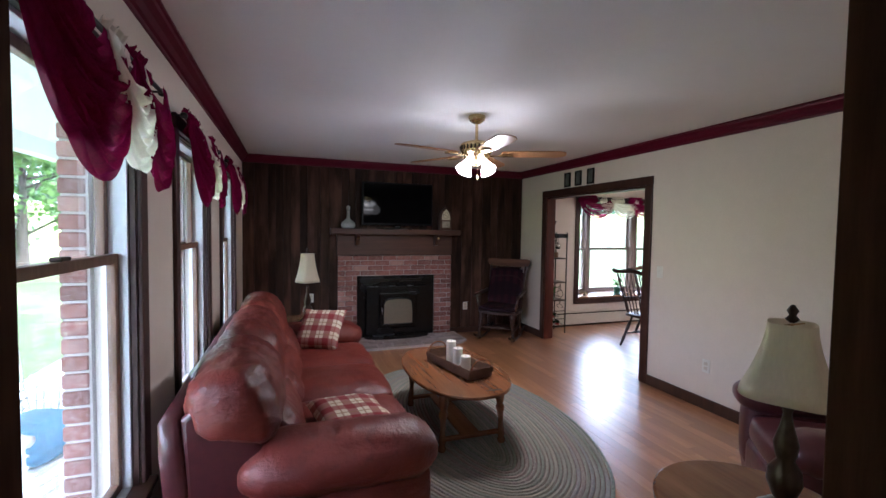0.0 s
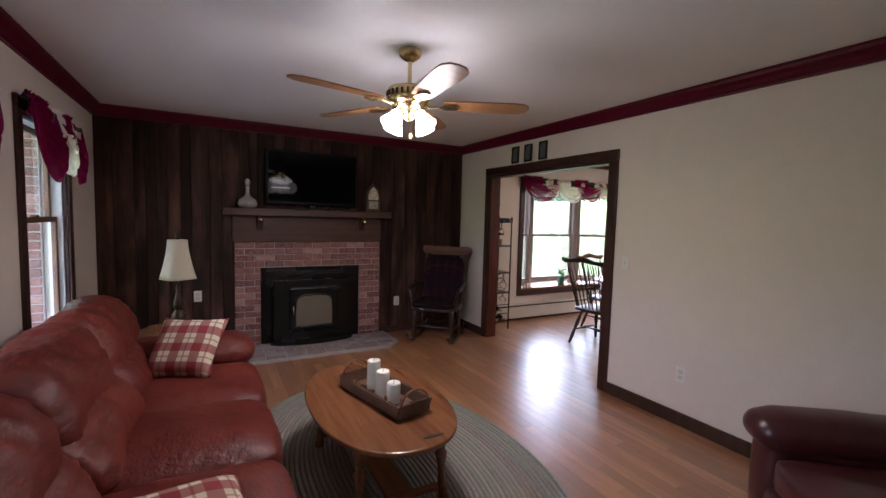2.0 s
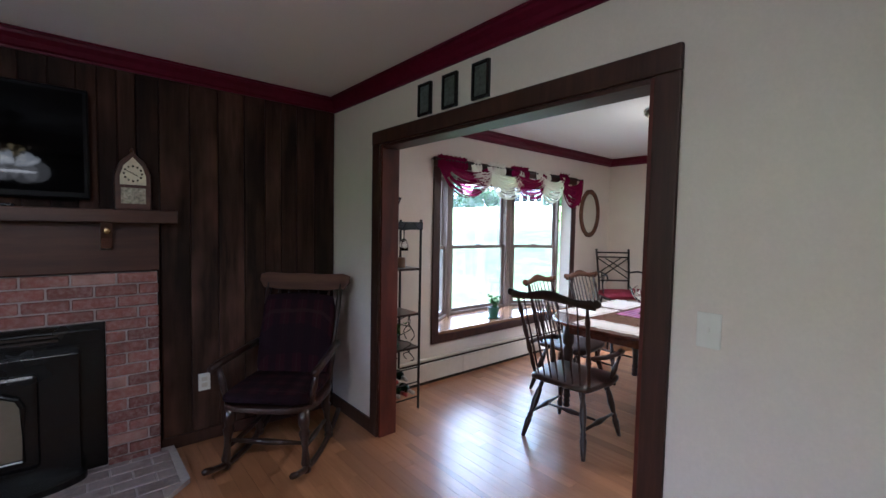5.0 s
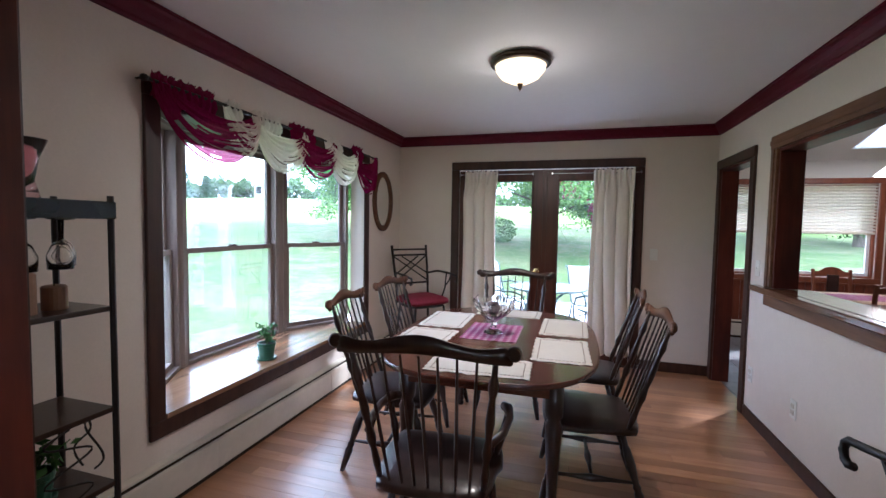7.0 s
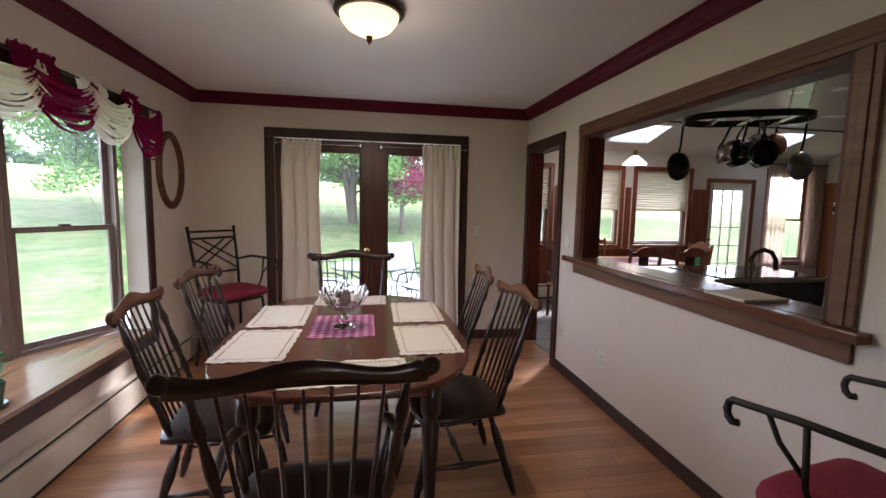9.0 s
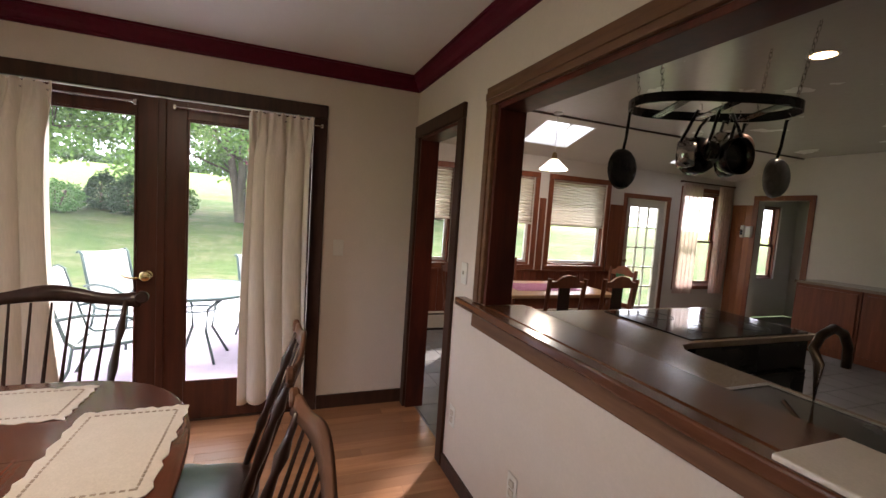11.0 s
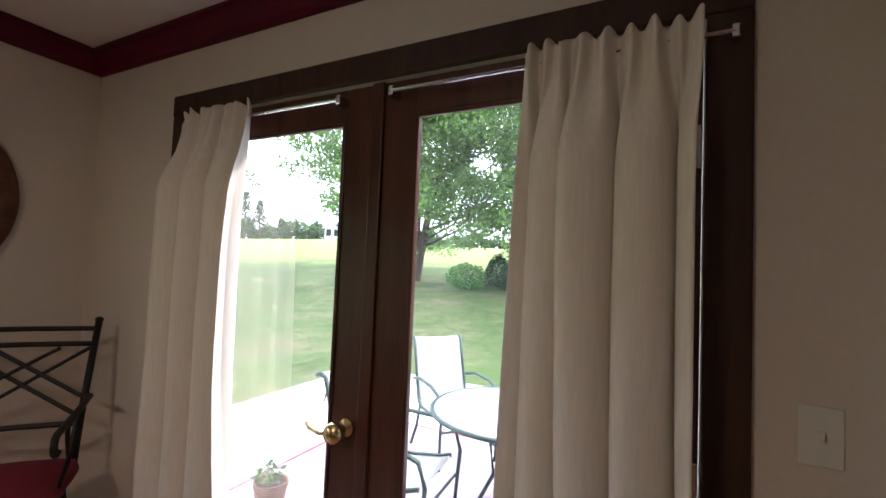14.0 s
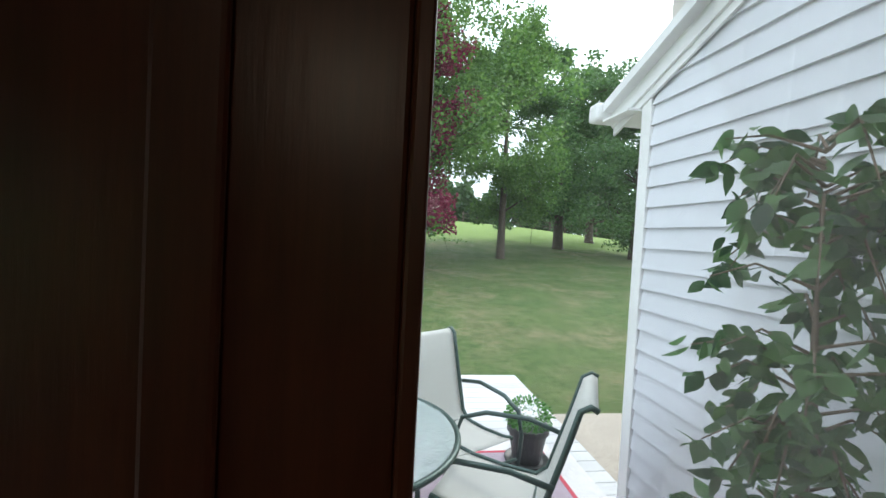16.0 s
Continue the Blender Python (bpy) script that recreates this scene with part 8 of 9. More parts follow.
# ---- deck and garden ----
DZ = -0.15
dk = thing("deck", Matrix.Identity(4), "pale grey-white painted plank deck outside the double doors", "deck", kind="structure")
M_DECK = m_wood("pale_deck_paint", (0.66, 0.66, 0.66), (0.52, 0.52, 0.53), 0.6, 'Y', 1.0, per='object')
part("frame", boxes((XE + 0.15, 11.90, 3.42, 8.58, DZ - 0.22, DZ - 0.03)), M_WHITE, dk)
x = XE + 0.15
while x < 11.82:
    brick_piece("plank", x, x + 0.136, 3.38, 8.62, DZ - 0.028, DZ, M_DECK, dk, 0.004)
    x += 0.1405
orug = thing("outdoor_rug", Matrix.Identity(4), "flat mauve outdoor rug with a red border on the deck", "rug")
M_ORUG = m_plain("mauve_woven_rug", (0.36, 0.29, 0.34), 0.9, var=0.15, scale=120, bmp=0.3)
part("field", boxes((7.85, 10.05, 3.78, 7.05, DZ + 0.0005, DZ + 0.008)), M_ORUG, orug)
part("border_line", boxes((7.80, 10.10, 3.75, 3.779, DZ + 0.0005, DZ + 0.0085), (7.80, 10.10, 7.051, 7.08, DZ + 0.0005, DZ + 0.0085), (10.051, 10.08, 3.78, 7.05, DZ + 0.0005, DZ + 0.0085)), m_plain("red_line", (0.45, 0.05, 0.08), 0.9), orug, "red border line")
part("edge_band", boxes((10.081, 10.30, 3.68, 7.15, DZ + 0.0005, DZ + 0.007), (7.80, 10.08, 3.55, 3.749, DZ + 0.0005, DZ + 0.007)), m_plain("pale_band", (0.62, 0.60, 0.60), 0.9, var=0.08), orug, "pale edge band")
M_GREENM = m_plain("dark_green_metal", (0.045, 0.075, 0.065), 0.4, 0.4, var=0.1)
M_PEBBLE = m_plain("pebbled_glass", (0.72, 0.80, 0.79), 0.16, var=0.12, scale=45, bmp=0.35)
M_PEBBLE.node_tree.nodes["Principled BSDF"].inputs["Transmission Weight"].default_value = 0.72
pt = thing("patio_table", pose(8.93, 5.22, DZ + 0.008), "round glass-topped patio table with green metal legs", "table")
part("glass_top", lathe([(0.53, 0.70), (0.53, 0.708), (0, 0.708), (0, 0.70)], 48), M_PEBBLE, pt, "pebbled pale glass top")
part("rim", tube([(0.545 * math.cos(q * 0.1309), 0.545 * math.sin(q * 0.1309), 0.70) for q in range(48)], 0.014, 8, closed=True), M_GREENM, pt, smooth=True)
for a in range(4):
    c, s = math.cos(a * 1.5708 + 0.6), math.sin(a * 1.5708 + 0.6)
    part("leg", tube([(0.42 * c, 0.42 * s, 0.69), (0.16 * c, 0.16 * s, 0.52), (0.13 * c, 0.13 * s, 0.30), (0.30 * c, 0.30 * s, 0.0)], 0.014, 8), M_GREENM, pt, smooth=True)
part("hoop", tube([(0.15 * math.cos(q * 0.5236), 0.15 * math.sin(q * 0.5236), 0.50) for q in range(12)], 0.009, 6, closed=True), M_GREENM, pt)
M_SLING = m_sheer("pale_grey_sling", (0.72, 0.72, 0.68), 0.95, 0.05)


def sling_chair(m):
    t = thing("patio_chair", m, "patio chair with pale mesh sling and dark green frame", "chair", "patio chairs")
    prof = [(-0.25, 0.42), (-0.18, 0.40), (0.0, 0.375), (0.18, 0.37), (0.24, 0.42), (0.28, 0.55), (0.34, 0.75), (0.39, 0.93), (0.43, 0.955), (0.46, 0.94)]
    bm = bmesh.new()
    prev = None
    for y, z in prof:
        cur = [bm.verts.new((-0.235 + 0.47 * i / 8, y, z - 0.012 * math.sin(math.pi * i / 8))) for i in range(9)]
        if prev:
            for i in range(8):
                bm.faces.new((prev[i], prev[i + 1], cur[i + 1], cur[i]))
        prev = cur
    s = part("sling", bm, M_SLING, t, smooth=True)
    md = s.modifiers.new("thickness", 'SOLIDIFY')
    md.thickness = 0.004
    for x in (-0.245, 0.245):
        part("side_rail", tube([(x, y, z) for y, z in prof], 0.014, 8), M_GREENM, t, smooth=True)
        part("arm", tube([(x * 1.12, 0.30, 0.60), (x * 1.18, 0.12, 0.64), (x * 1.18, -0.12, 0.63), (x * 1.15, -0.26, 0.58), (x * 1.12, -0.30, 0.45), (x * 1.08, -0.27, 0.0)], 0.014, 8), M_GREENM, t, smooth=True)
        part("back_leg", tube([(x, 0.20, 0.38), (x * 1.06, 0.22, 0.2), (x * 1.1, 0.32, 0.0)], 0.013, 8), M_GREENM, t, smooth=True)
    part("cross_rail", tube([(-0.26, -0.28, 0.30), (0.26, -0.28, 0.30)], 0.01, 6), M_GREENM, t)
    part("cross_rail", tube([(-0.24, 0.20, 0.37), (0.24, 0.20, 0.37)], 0.01, 6), M_GREENM, t)
    return t


PZD = DZ + 0.008
c1 = sling_chair(pose(9.53, 4.56, PZD, 0, 0, -64))
copy_thing(c1, pose(8.98, 4.46, PZD, 0, 0, 152))
copy_thing(c1, pose(8.45, 5.80, PZD, 0, 0, 4))
copy_thing(c1, pose(9.66, 5.98, PZD, 0, 0, -38))
bs = thing("bistro_table", pose(10.9, 7.75, DZ), "tall narrow black metal bistro table on the deck", "table")
part("tabletop", lathe([(0.30, 0.98), (0.31, 0.99), (0.30, 1.0), (0, 1.0)], 28), M_WIRON, bs)
for a in range(3):
    part("leg", tube([(0.05 * math.cos(a * 2.1), 0.05 * math.sin(a * 2.1), 0.98), (0.25 * math.cos(a * 2.1), 0.25 * math.sin(a * 2.1), 0)], 0.01, 6), M_WIRON, bs)
bc = thing("bistro_stool", pose(10.35, 7.72, DZ, 0, 0, -80), "tall black metal bistro stool with a narrow back", "stool")
part("seat", lathe([(0.16, 0.70), (0.17, 0.71), (0.16, 0.725), (0, 0.725)], 20), M_WIRON, bc)
for x in (-0.13, 0.13):
    for y in (-0.13, 0.13):
        part("leg", tube([(x * 0.8, y * 0.8, 0.70), (x * 1.4, y * 1.4, 0)], 0.009, 6), M_WIRON, bc)
    part("back_post", tube([(x, 0.14, 0.70), (x * 0.9, 0.19, 1.15)], 0.009, 6), M_WIRON, bc)
for z in (1.0, 1.14):
    part("back_rail", tube([(-0.12, 0.18, z), (0.12, 0.18, z)], 0.009, 6), M_WIRON, bc)
M_BLACKPOT = m_plain("black_plastic_pot", (0.02, 0.02, 0.022), 0.45, var=0.1)
bush_leaf = m_leaf("bright_boxwood_leaf", (0.05, 0.17, 0.03), (0.13, 0.32, 0.07))
pot = thing("potted_shrub", pose(9.93, 3.93, DZ + 0.008), "round green shrub in a black pot on the deck", "plant")
part("pot", lathe([(0.10, 0), (0.14, 0.22), (0.155, 0.225), (0.155, 0.265), (0.14, 0.265), (0.135, 0.24), (0, 0.24)], 24), M_BLACKPOT, pot)
part("saucer", lathe([(0.13, 0), (0.16, 0.004), (0.165, 0.022), (0.155, 0.022), (0.125, 0.008)], 24), M_BLACKPOT, pot)
rg = np.random.RandomState(4)
d = rg.normal(size=(900, 3))
d /= np.linalg.norm(d, axis=1)[:, None]
pl = d * (0.15 * rg.uniform(0.72, 1.05, (900, 1))) * np.array([1.05, 1.05, 0.75]) + np.array([0, 0, 0.34])
ob = new("leaves", leaf_mesh(pl, 0.03, 4))
ob.data.materials.append(bush_leaf)
ob.parent = pot
potted(pose(8.25, 6.65, DZ + 0.008), 0.11, 0.18, "leafy plant in a brown pot on the deck", 80, 0.14, 0.14, 12, 0.05, m_plain("brown_clay_pot", (0.20, 0.10, 0.06), 0.7, var=0.15))
structure("patio_slab", boxes((9.4, 11.25, 1.6, 3.37, -0.42, -0.36), bev=0.01), m_plain("tan_concrete", (0.40, 0.35, 0.29), 0.9, var=0.15, scale=25, bmp=0.3, world_space=True), "tan concrete path beside the deck", "path")

# artificial ficus by the siding
fc = thing("ficus_tree", pose(7.93, 3.90, DZ), "leafy potted ficus tree beside the white siding on the deck", "plant")
part("pot", lathe([(0.13, 0), (0.17, 0.26), (0.18, 0.27), (0.17, 0.29), (0.15, 0.26), (0, 0.25)], 24), M_BLACKPOT, fc)
stem = bmesh.new()
tube([(0, 0, 0.25), (0.02, 0.01, 0.7), (-0.01, 0.02, 1.2), (0.03, 0, 1.9)], 0.016, 8, bm=stem, radii=[0.02, 0.017, 0.014, 0.006])
pl = []
rg = np.random.RandomState(21)
for i in range(84):
    z0 = rg.uniform(0.50, 1.95)
    a = rg.uniform(0, 6.28)
    L = rg.uniform(0.18, 0.40) * (1.0 - 0.3 * abs(z0 - 1.2))
    b = Vector((0.01, 0.01, z0))
    mid = b + Vector((math.cos(a) * L * 0.55, math.sin(a) * L * 0.55 * 0.7, 0.06))
    e = b + Vector((math.cos(a) * L, math.sin(a) * L * 0.7, rg.uniform(-0.16, 0.06)))
    tube([b, mid, e], 0.004, 5, bm=stem, radii=[0.006, 0.004, 0.002])
    for k in range(13):
        f = rg.uniform(0.3, 1.05)
        q = b.lerp(mid, min(1, f * 2)) if f < 0.5 else mid.lerp(e, (f - 0.5) * 2)
        pl.append(q + Vector(rg.normal(size=3) * 0.018))
part("trunk", stem, m_wood("grey_brown_bark", (0.22, 0.16, 0.11), (0.11, 0.08, 0.055), 0.8), fc)
OVAL = [(0.0, 0.0), (0.18, 0.30), (0.42, 0.46), (0.66, 0.36), (0.86, 0.14), (1.0, 0.0)]
vs, fs = [], []
for q in pl:
    d = Vector(rg.normal(size=3) * np.array([1, 1, 0.5])) + Vector((0, 0, -0.75))
    d.normalize()
    s = d.cross(Vector(rg.normal(size=3))).normalized()
    up = d.cross(s)
    L = rg.uniform(0.055, 0.10)
    base = len(vs)
    for f, w in OVAL:
        droop = -up * (0.12 * L * f * f)
        vs += [tuple(q + d * (L * f) + s * (L * w * 0.62) + up * (0.10 * L * w) + droop), tuple(q + d * (L * f) + droop), tuple(q + d * (L * f) - s * (L * w * 0.62) + up * (0.10 * L * w) + droop)]
    for k in range(5):
        i = base + 3 * k
        fs += [(i, i + 1, i + 4, i + 3), (i + 1, i + 2, i + 5, i + 4)]
me = bpy.data.meshes.new("crown")
me.from_pydata(vs, [], fs)
me.polygons.foreach_set("use_smooth", [True] * len(me.polygons))
ob = new("crown", me)
ob.data.materials.append(m_leaf("ficus_leaf", (0.020, 0.060, 0.024), (0.12, 0.25, 0.07)))
ob.parent = fc

# kitchen wing seen from outside: lapped siding, corner board, rake and gutter
M_SIDING = m_plain("white_vinyl_siding", (0.66, 0.67, 0.70), 0.5, var=0.04, scale=14, bmp=0.08, world_space=True)
wing = thing("siding_wing", Matrix.Identity(4), "white lapped siding on the kitchen wing", "siding", kind="structure")
ye = YK2 + 0.085


def roof_line(x):
    return 2.42 + 0.36 * (9.32 - x)


zz = -0.30
while zz < 3.1:
    h = 0.118
    x1s = [9.24, 9.24]
    xa = XE + 0.15
    lim = [min(9.24, 9.32 - (z - 2.36) / 0.36) if z > 2.36 else 9.24 for z in (zz, zz + h)]
    if lim[0] > xa + 0.05:
        bm = bmesh.new()
        top = max(lim[1], xa + 0.01)
        v = [(xa, ye + 0.024, zz), (lim[0], ye + 0.024, zz), (top, ye + 0.006, zz + h), (xa, ye + 0.006, zz + h), (xa, ye, zz), (lim[0], ye, zz), (top, ye, zz + h), (xa, ye, zz + h)]
        vv = [bm.verts.new(c) for c in v]
        for f in ((0, 1, 2, 3), (4, 7, 6, 5), (0, 4, 5, 1), (3, 2, 6, 7), (0, 3, 7, 4), (1, 5, 6, 2)):
            bm.faces.new([vv[i] for i in f])
        bmesh.ops.recalc_face_normals(bm, faces=bm.faces)
        part("clapboard", bm, M_SIDING, wing)
    zz += h
part("corner_board", boxes((9.24, 9.33, ye, ye + 0.03, -0.4, 2.40), (9.301, 9.33, ye - 0.09, ye, -0.4, 2.40), bev=0.004), M_WHITE, wing)
rk_ = bmesh.new()
for z0, z1, y0, y1 in ((0.0, 0.13, ye + 0.03, ye + 0.055), (0.10, 0.16, ye - 0.02, ye + 0.12), (-0.05, 0.0, ye + 0.026, ye + 0.04)):
    o = B(XE + 0.15, 9.62, y0, y1, z0, z1)
    for v in o.verts:
        v.co.z += roof_line(v.co.x) - 0.06
    join(rk_, o)
part("rake_board", rk_, M_WHITE, wing)
o = B(XE + 0.15, 9.66, KS - 2, ye + 0.14, 0.10, 0.16)
for v in o.verts:
    v.co.z += roof_line(v.co.x)
skr = bmesh.new()
for y0, y1, holed in ((KS - 2, sky_y[1][0] - 0.1, 0), (sky_y[1][0] - 0.1, sky_y[1][1] + 0.1, 1), (sky_y[1][1] + 0.1, sky_y[0][0] - 0.1, 0), (sky_y[0][0] - 0.1, sky_y[0][1] + 0.1, 1), (sky_y[0][1] + 0.1, ye + 0.02, 0)):
    for x0, x1 in (((XE + 0.15, 9.66),) if not holed else ((XE + 0.15, sx0 - 0.1), (sx1 + 0.1, 9.66))):
        q = B(x0, x1, y0, y1, 0.09, 0.14)
        for v in q.verts:
            v.co.z += roof_line(v.co.x)
        join(skr, q)
o.free()
part("roof", skr, m_plain("grey_shingle", (0.13, 0.13, 0.13), 0.9, var=0.2, scale=12, bmp=0.4, world_space=True), wing)
part("gutter", boxes((9.62, 9.75, KS - 2, ye + 0.16, 2.30, 2.42), bev=0.02), M_WHITE, wing)
part("soffit", boxes((9.33, 9.62, KS - 2, ye + 0.12, 2.285, 2.30)), M_WHITE, wing)

# front porch beyond the living-room windows
structure("porch_floor", boxes((-2.95, XL - 0.24, -1.5, 9.5, -0.42, -0.12)), m_plain("grey_porch_concrete", (0.58, 0.58, 0.58), 0.85, var=0.1, scale=20, bmp=0.2, world_space=True), "grey concrete porch floor", "porch")
tagged(mesh_ob("porch_ceiling", boxes((-2.9, XL - 0.14, -1.5, 9.5, 2.42, 2.5)), M_WHITE), "white porch ceiling", "ceiling", kind="structure")
structure("porch_beam", boxes((-2.9, -2.75, -1.5, 9.5, 2.25, 2.42)), M_WHITE, "white porch beam", "beam")
for i, y in enumerate((0.2, 4.1, 8.2)):
    structure("porch_post", boxes((-2.88, -2.76, y, y + 0.12, -0.12, 2.25), bev=0.01), M_WHITE, "square white porch post", "post")
ex = thing("brick_facing", Matrix.Identity(4), "red brick outer facing beside the living-room windows", "wall", kind="structure")
part("mortar_bed", boxes(*[(XL - 0.228, XL - 0.142, b - C - 0.03, (WIN_W[i + 1][0] + C + 0.03) if i < 2 else YF, -0.3, 2.42) for i, (a, b) in enumerate(WIN_W)]), M_MORTAR, ex)
for i, (a, b) in enumerate(WIN_W):
    y0 = b - C - 0.036
    for r in range(33):
        z = 0.30 + r * 0.067
        if z > 2.35:
            break
        ln = 0.205 if r % 2 else 0.10
        brick_piece("brick", XL - 0.236, XL - 0.150, y0, y0 + 0.10, z, z + 0.057, M_BRICK, ex)
wk = thing("wicker_chair", pose(-1.72, 4.12, -0.12, 0, 0, 70), "white wicker porch chair with a blue cushion", "chair")
lat = bmesh.new()
for i in range(15):
    x = -0.30 + i * 0.043
    tube([(x, 0.28, 0.35), (x * 1.05, 0.36, 0.6), (x * 1.1, 0.42, 0.92)], 0.008, 5, bm=lat)
for j in range(10):
    z = 0.40 + j * 0.055
    tube([(-0.32, 0.30 + j * 0.013, z), (0, 0.32 + j * 0.013, z), (0.32, 0.30 + j * 0.013, z)], 0.008, 5, bm=lat)
part("backrest", lat, M_WHITE, wk)
for s in (-1, 1):
    la = bmesh.new()
    for i in range(13):
        y = -0.30 + i * 0.05
        tube([(s * 0.32, y, 0.02), (s * 0.35, y, 0.58)], 0.008, 5, bm=la)
    for j in range(9):
        tube([(s * (0.32 + 0.003 * j), -0.32, 0.05 + j * 0.062), (s * (0.32 + 0.003 * j), 0.32, 0.05 + j * 0.062)], 0.008, 5, bm=la)
    part("woven_side", la, M_WHITE, wk)
    part("arm", tube([(s * 0.35, -0.34, 0.56), (s * 0.36, 0, 0.60), (s * 0.35, 0.34, 0.62)], 0.03, 8), M_WHITE, wk, smooth=True)
fl = bmesh.new()
for i in range(15):
    tube([(-0.30 + i * 0.043, -0.32, 0.04), (-0.30 + i * 0.043, -0.32, 0.38)], 0.008, 5, bm=fl)
for j in range(6):
    tube([(-0.32, -0.325, 0.06 + j * 0.06), (0.32, -0.325, 0.06 + j * 0.06)], 0.008, 5, bm=fl)
part("woven_front", fl, M_WHITE, wk)
part("seat_base", boxes((-0.32, 0.32, -0.32, 0.30, 0.34, 0.38)), M_WHITE, wk)
part("seat_cushion", soft(-0.30, 0.30, -0.32, 0.27, 0.38, 0.47, 0.04, 0.02, 6), m_plain("blue_cushion", (0.07, 0.20, 0.33), 0.85, var=0.25, scale=25), wk, "blue patterned cushion")

# ---- trees and distance ----
M_BARK = m_wood("grey_tree_bark", (0.13, 0.10, 0.075), (0.055, 0.042, 0.032), 0.9, 'Z', 0.5)


def tree(x, y, h, spread, seed, leaf_mat, n_leaf, leaf_size, label, trunk_r=0.22, low=0.2, stems=1, group="garden trees"):
    """A broadleaf tree: tapered trunk, limbs, and a crown of loose leaf clumps."""
    rg = np.random.RandomState(seed)
    z0 = ground_z(x, y) - 0.15
    t = thing("tree", pose(x, y, z0), label, "tree", group)
    bm = bmesh.new()
    tips = []
    for s in range(stems):
        lean = rg.normal(size=2) * (0.10 if stems > 1 else 0.03)
        off = rg.normal(size=2) * (0.25 if stems > 1 else 0)
        tr_pts = [(off[0] * f + lean[0] * h * f, off[1] * f + lean[1] * h * f, h * f) for f in (0, 0.02, 0.12, 0.3, 0.55, 0.85)]
        tube(tr_pts, 0.1, 9, bm=bm, radii=[trunk_r * q for q in (1.7, 1.2, 0.95, 0.75, 0.45, 0.12)])
        for i in range(24):
            f = rg.uniform(low + 0.02, 0.85)
            a = rg.uniform(0, 6.28)
            L = spread * rg.uniform(0.55, 1.0) * math.sin(math.pi * min(1, (f - low + 0.34) / (1.28 - low)))
            p = Vector((lean[0] * h * f + off[0] * f, lean[1] * h * f + off[1] * f, h * f))
            e = p + Vector((math.cos(a) * L, math.sin(a) * L, L * rg.uniform(0.15, 0.55)))
            mid = p.lerp(e, 0.5) + Vector((0, 0, L * 0.08))
            r0 = trunk_r * 0.34 * (1 - f * 0.6)
            tube([p, mid, e], 0.03, 6, bm=bm, radii=[r0, r0 * 0.6, r0 * 0.15])
            tips += [(e, L), (mid, L), (p.lerp(e, 0.75), L)]
            for q in range(4):
                e2 = mid.lerp(e, rg.uniform(0, 0.8)) + Vector(rg.normal(size=3) * L * 0.34)
                tube([mid.lerp(e, 0.3), e2], 0.012, 4, bm=bm, radii=[r0 * 0.35, r0 * 0.08])
                tips.append((e2, L * 0.8))
        tips.append((Vector(tr_pts[-1]), spread * 0.5))
    part("trunk", bm, M_BARK, t, smooth=True)
    pl = []
    per = n_leaf // len(tips)
    for e, L in tips:
        c = np.clip(rg.normal(size=(per, 3)), -1.5, 1.5) * np.array([0.25, 0.25, 0.20]) * (0.95 + 0.22 * L)
        pl.append(np.array(e) + c)
    P = np.concatenate(pl)
    P = P[P[:, 2] > h * low * 0.75]
    ob = new("crown", leaf_mesh(P, leaf_size, seed, 0.2, 0.7))
    ob.data.materials.append(leaf_mat)
    ob.parent = t
    return t


G1 = m_leaf("maple_leaf_green", (0.075, 0.17, 0.035), (0.21, 0.35, 0.08))
G2 = m_leaf("oak_leaf_green", (0.05, 0.12, 0.035), (0.14, 0.25, 0.07))
RD = m_leaf("crimson_leaf", (0.16, 0.012, 0.05), (0.38, 0.05, 0.12))
tree(26.2, 6.05, 13.5, 6.6, 3, G1, 150000, 0.15, "tall green maple with several trunks on the lawn", 0.19, 0.10, 3)
tree(22.4, 3.75, 10.8, 1.75, 5, RD, 42000, 0.13, "slim tree with crimson leaves before the maple", 0.09, 0.15)
tree(27.05, -0.77, 13, 3.7, 7, G1, 70000, 0.14, "slender green tree on the lawn", 0.19, 0.14)
tree(33.5, -6.5, 15, 5.2, 11, G2, 40000, 0.19, "tall dark green tree at the lawn's edge", 0.3, 0.10)
tree(29, -9.0, 10, 4.6, 12, G2, 40000, 0.17, "broad dark green tree with low branches", 0.25, 0.08)
tree(40, -12, 15, 6.5, 13, G2, 20000, 0.3, "tall dark green tree by the field", 0.3, 0.08)
tree(26.6, 16.2, 12.5, 7.8, 17, G1, 95000, 0.18, "wide spreading green tree on the lawn", 0.26, 0.12, 2)
tree(-14, 9, 9, 5, 19, G1, 9000, 0.3, "green tree beyond the porch", 0.25, 0.15)
tree(-18, 20, 11, 6, 20, G2, 9000, 0.34, "green tree beyond the porch", 0.28, 0.12)
tree(-11, 24, 8, 4.5, 23, G1, 8000, 0.3, "light green tree beyond the porch", 0.22, 0.12)


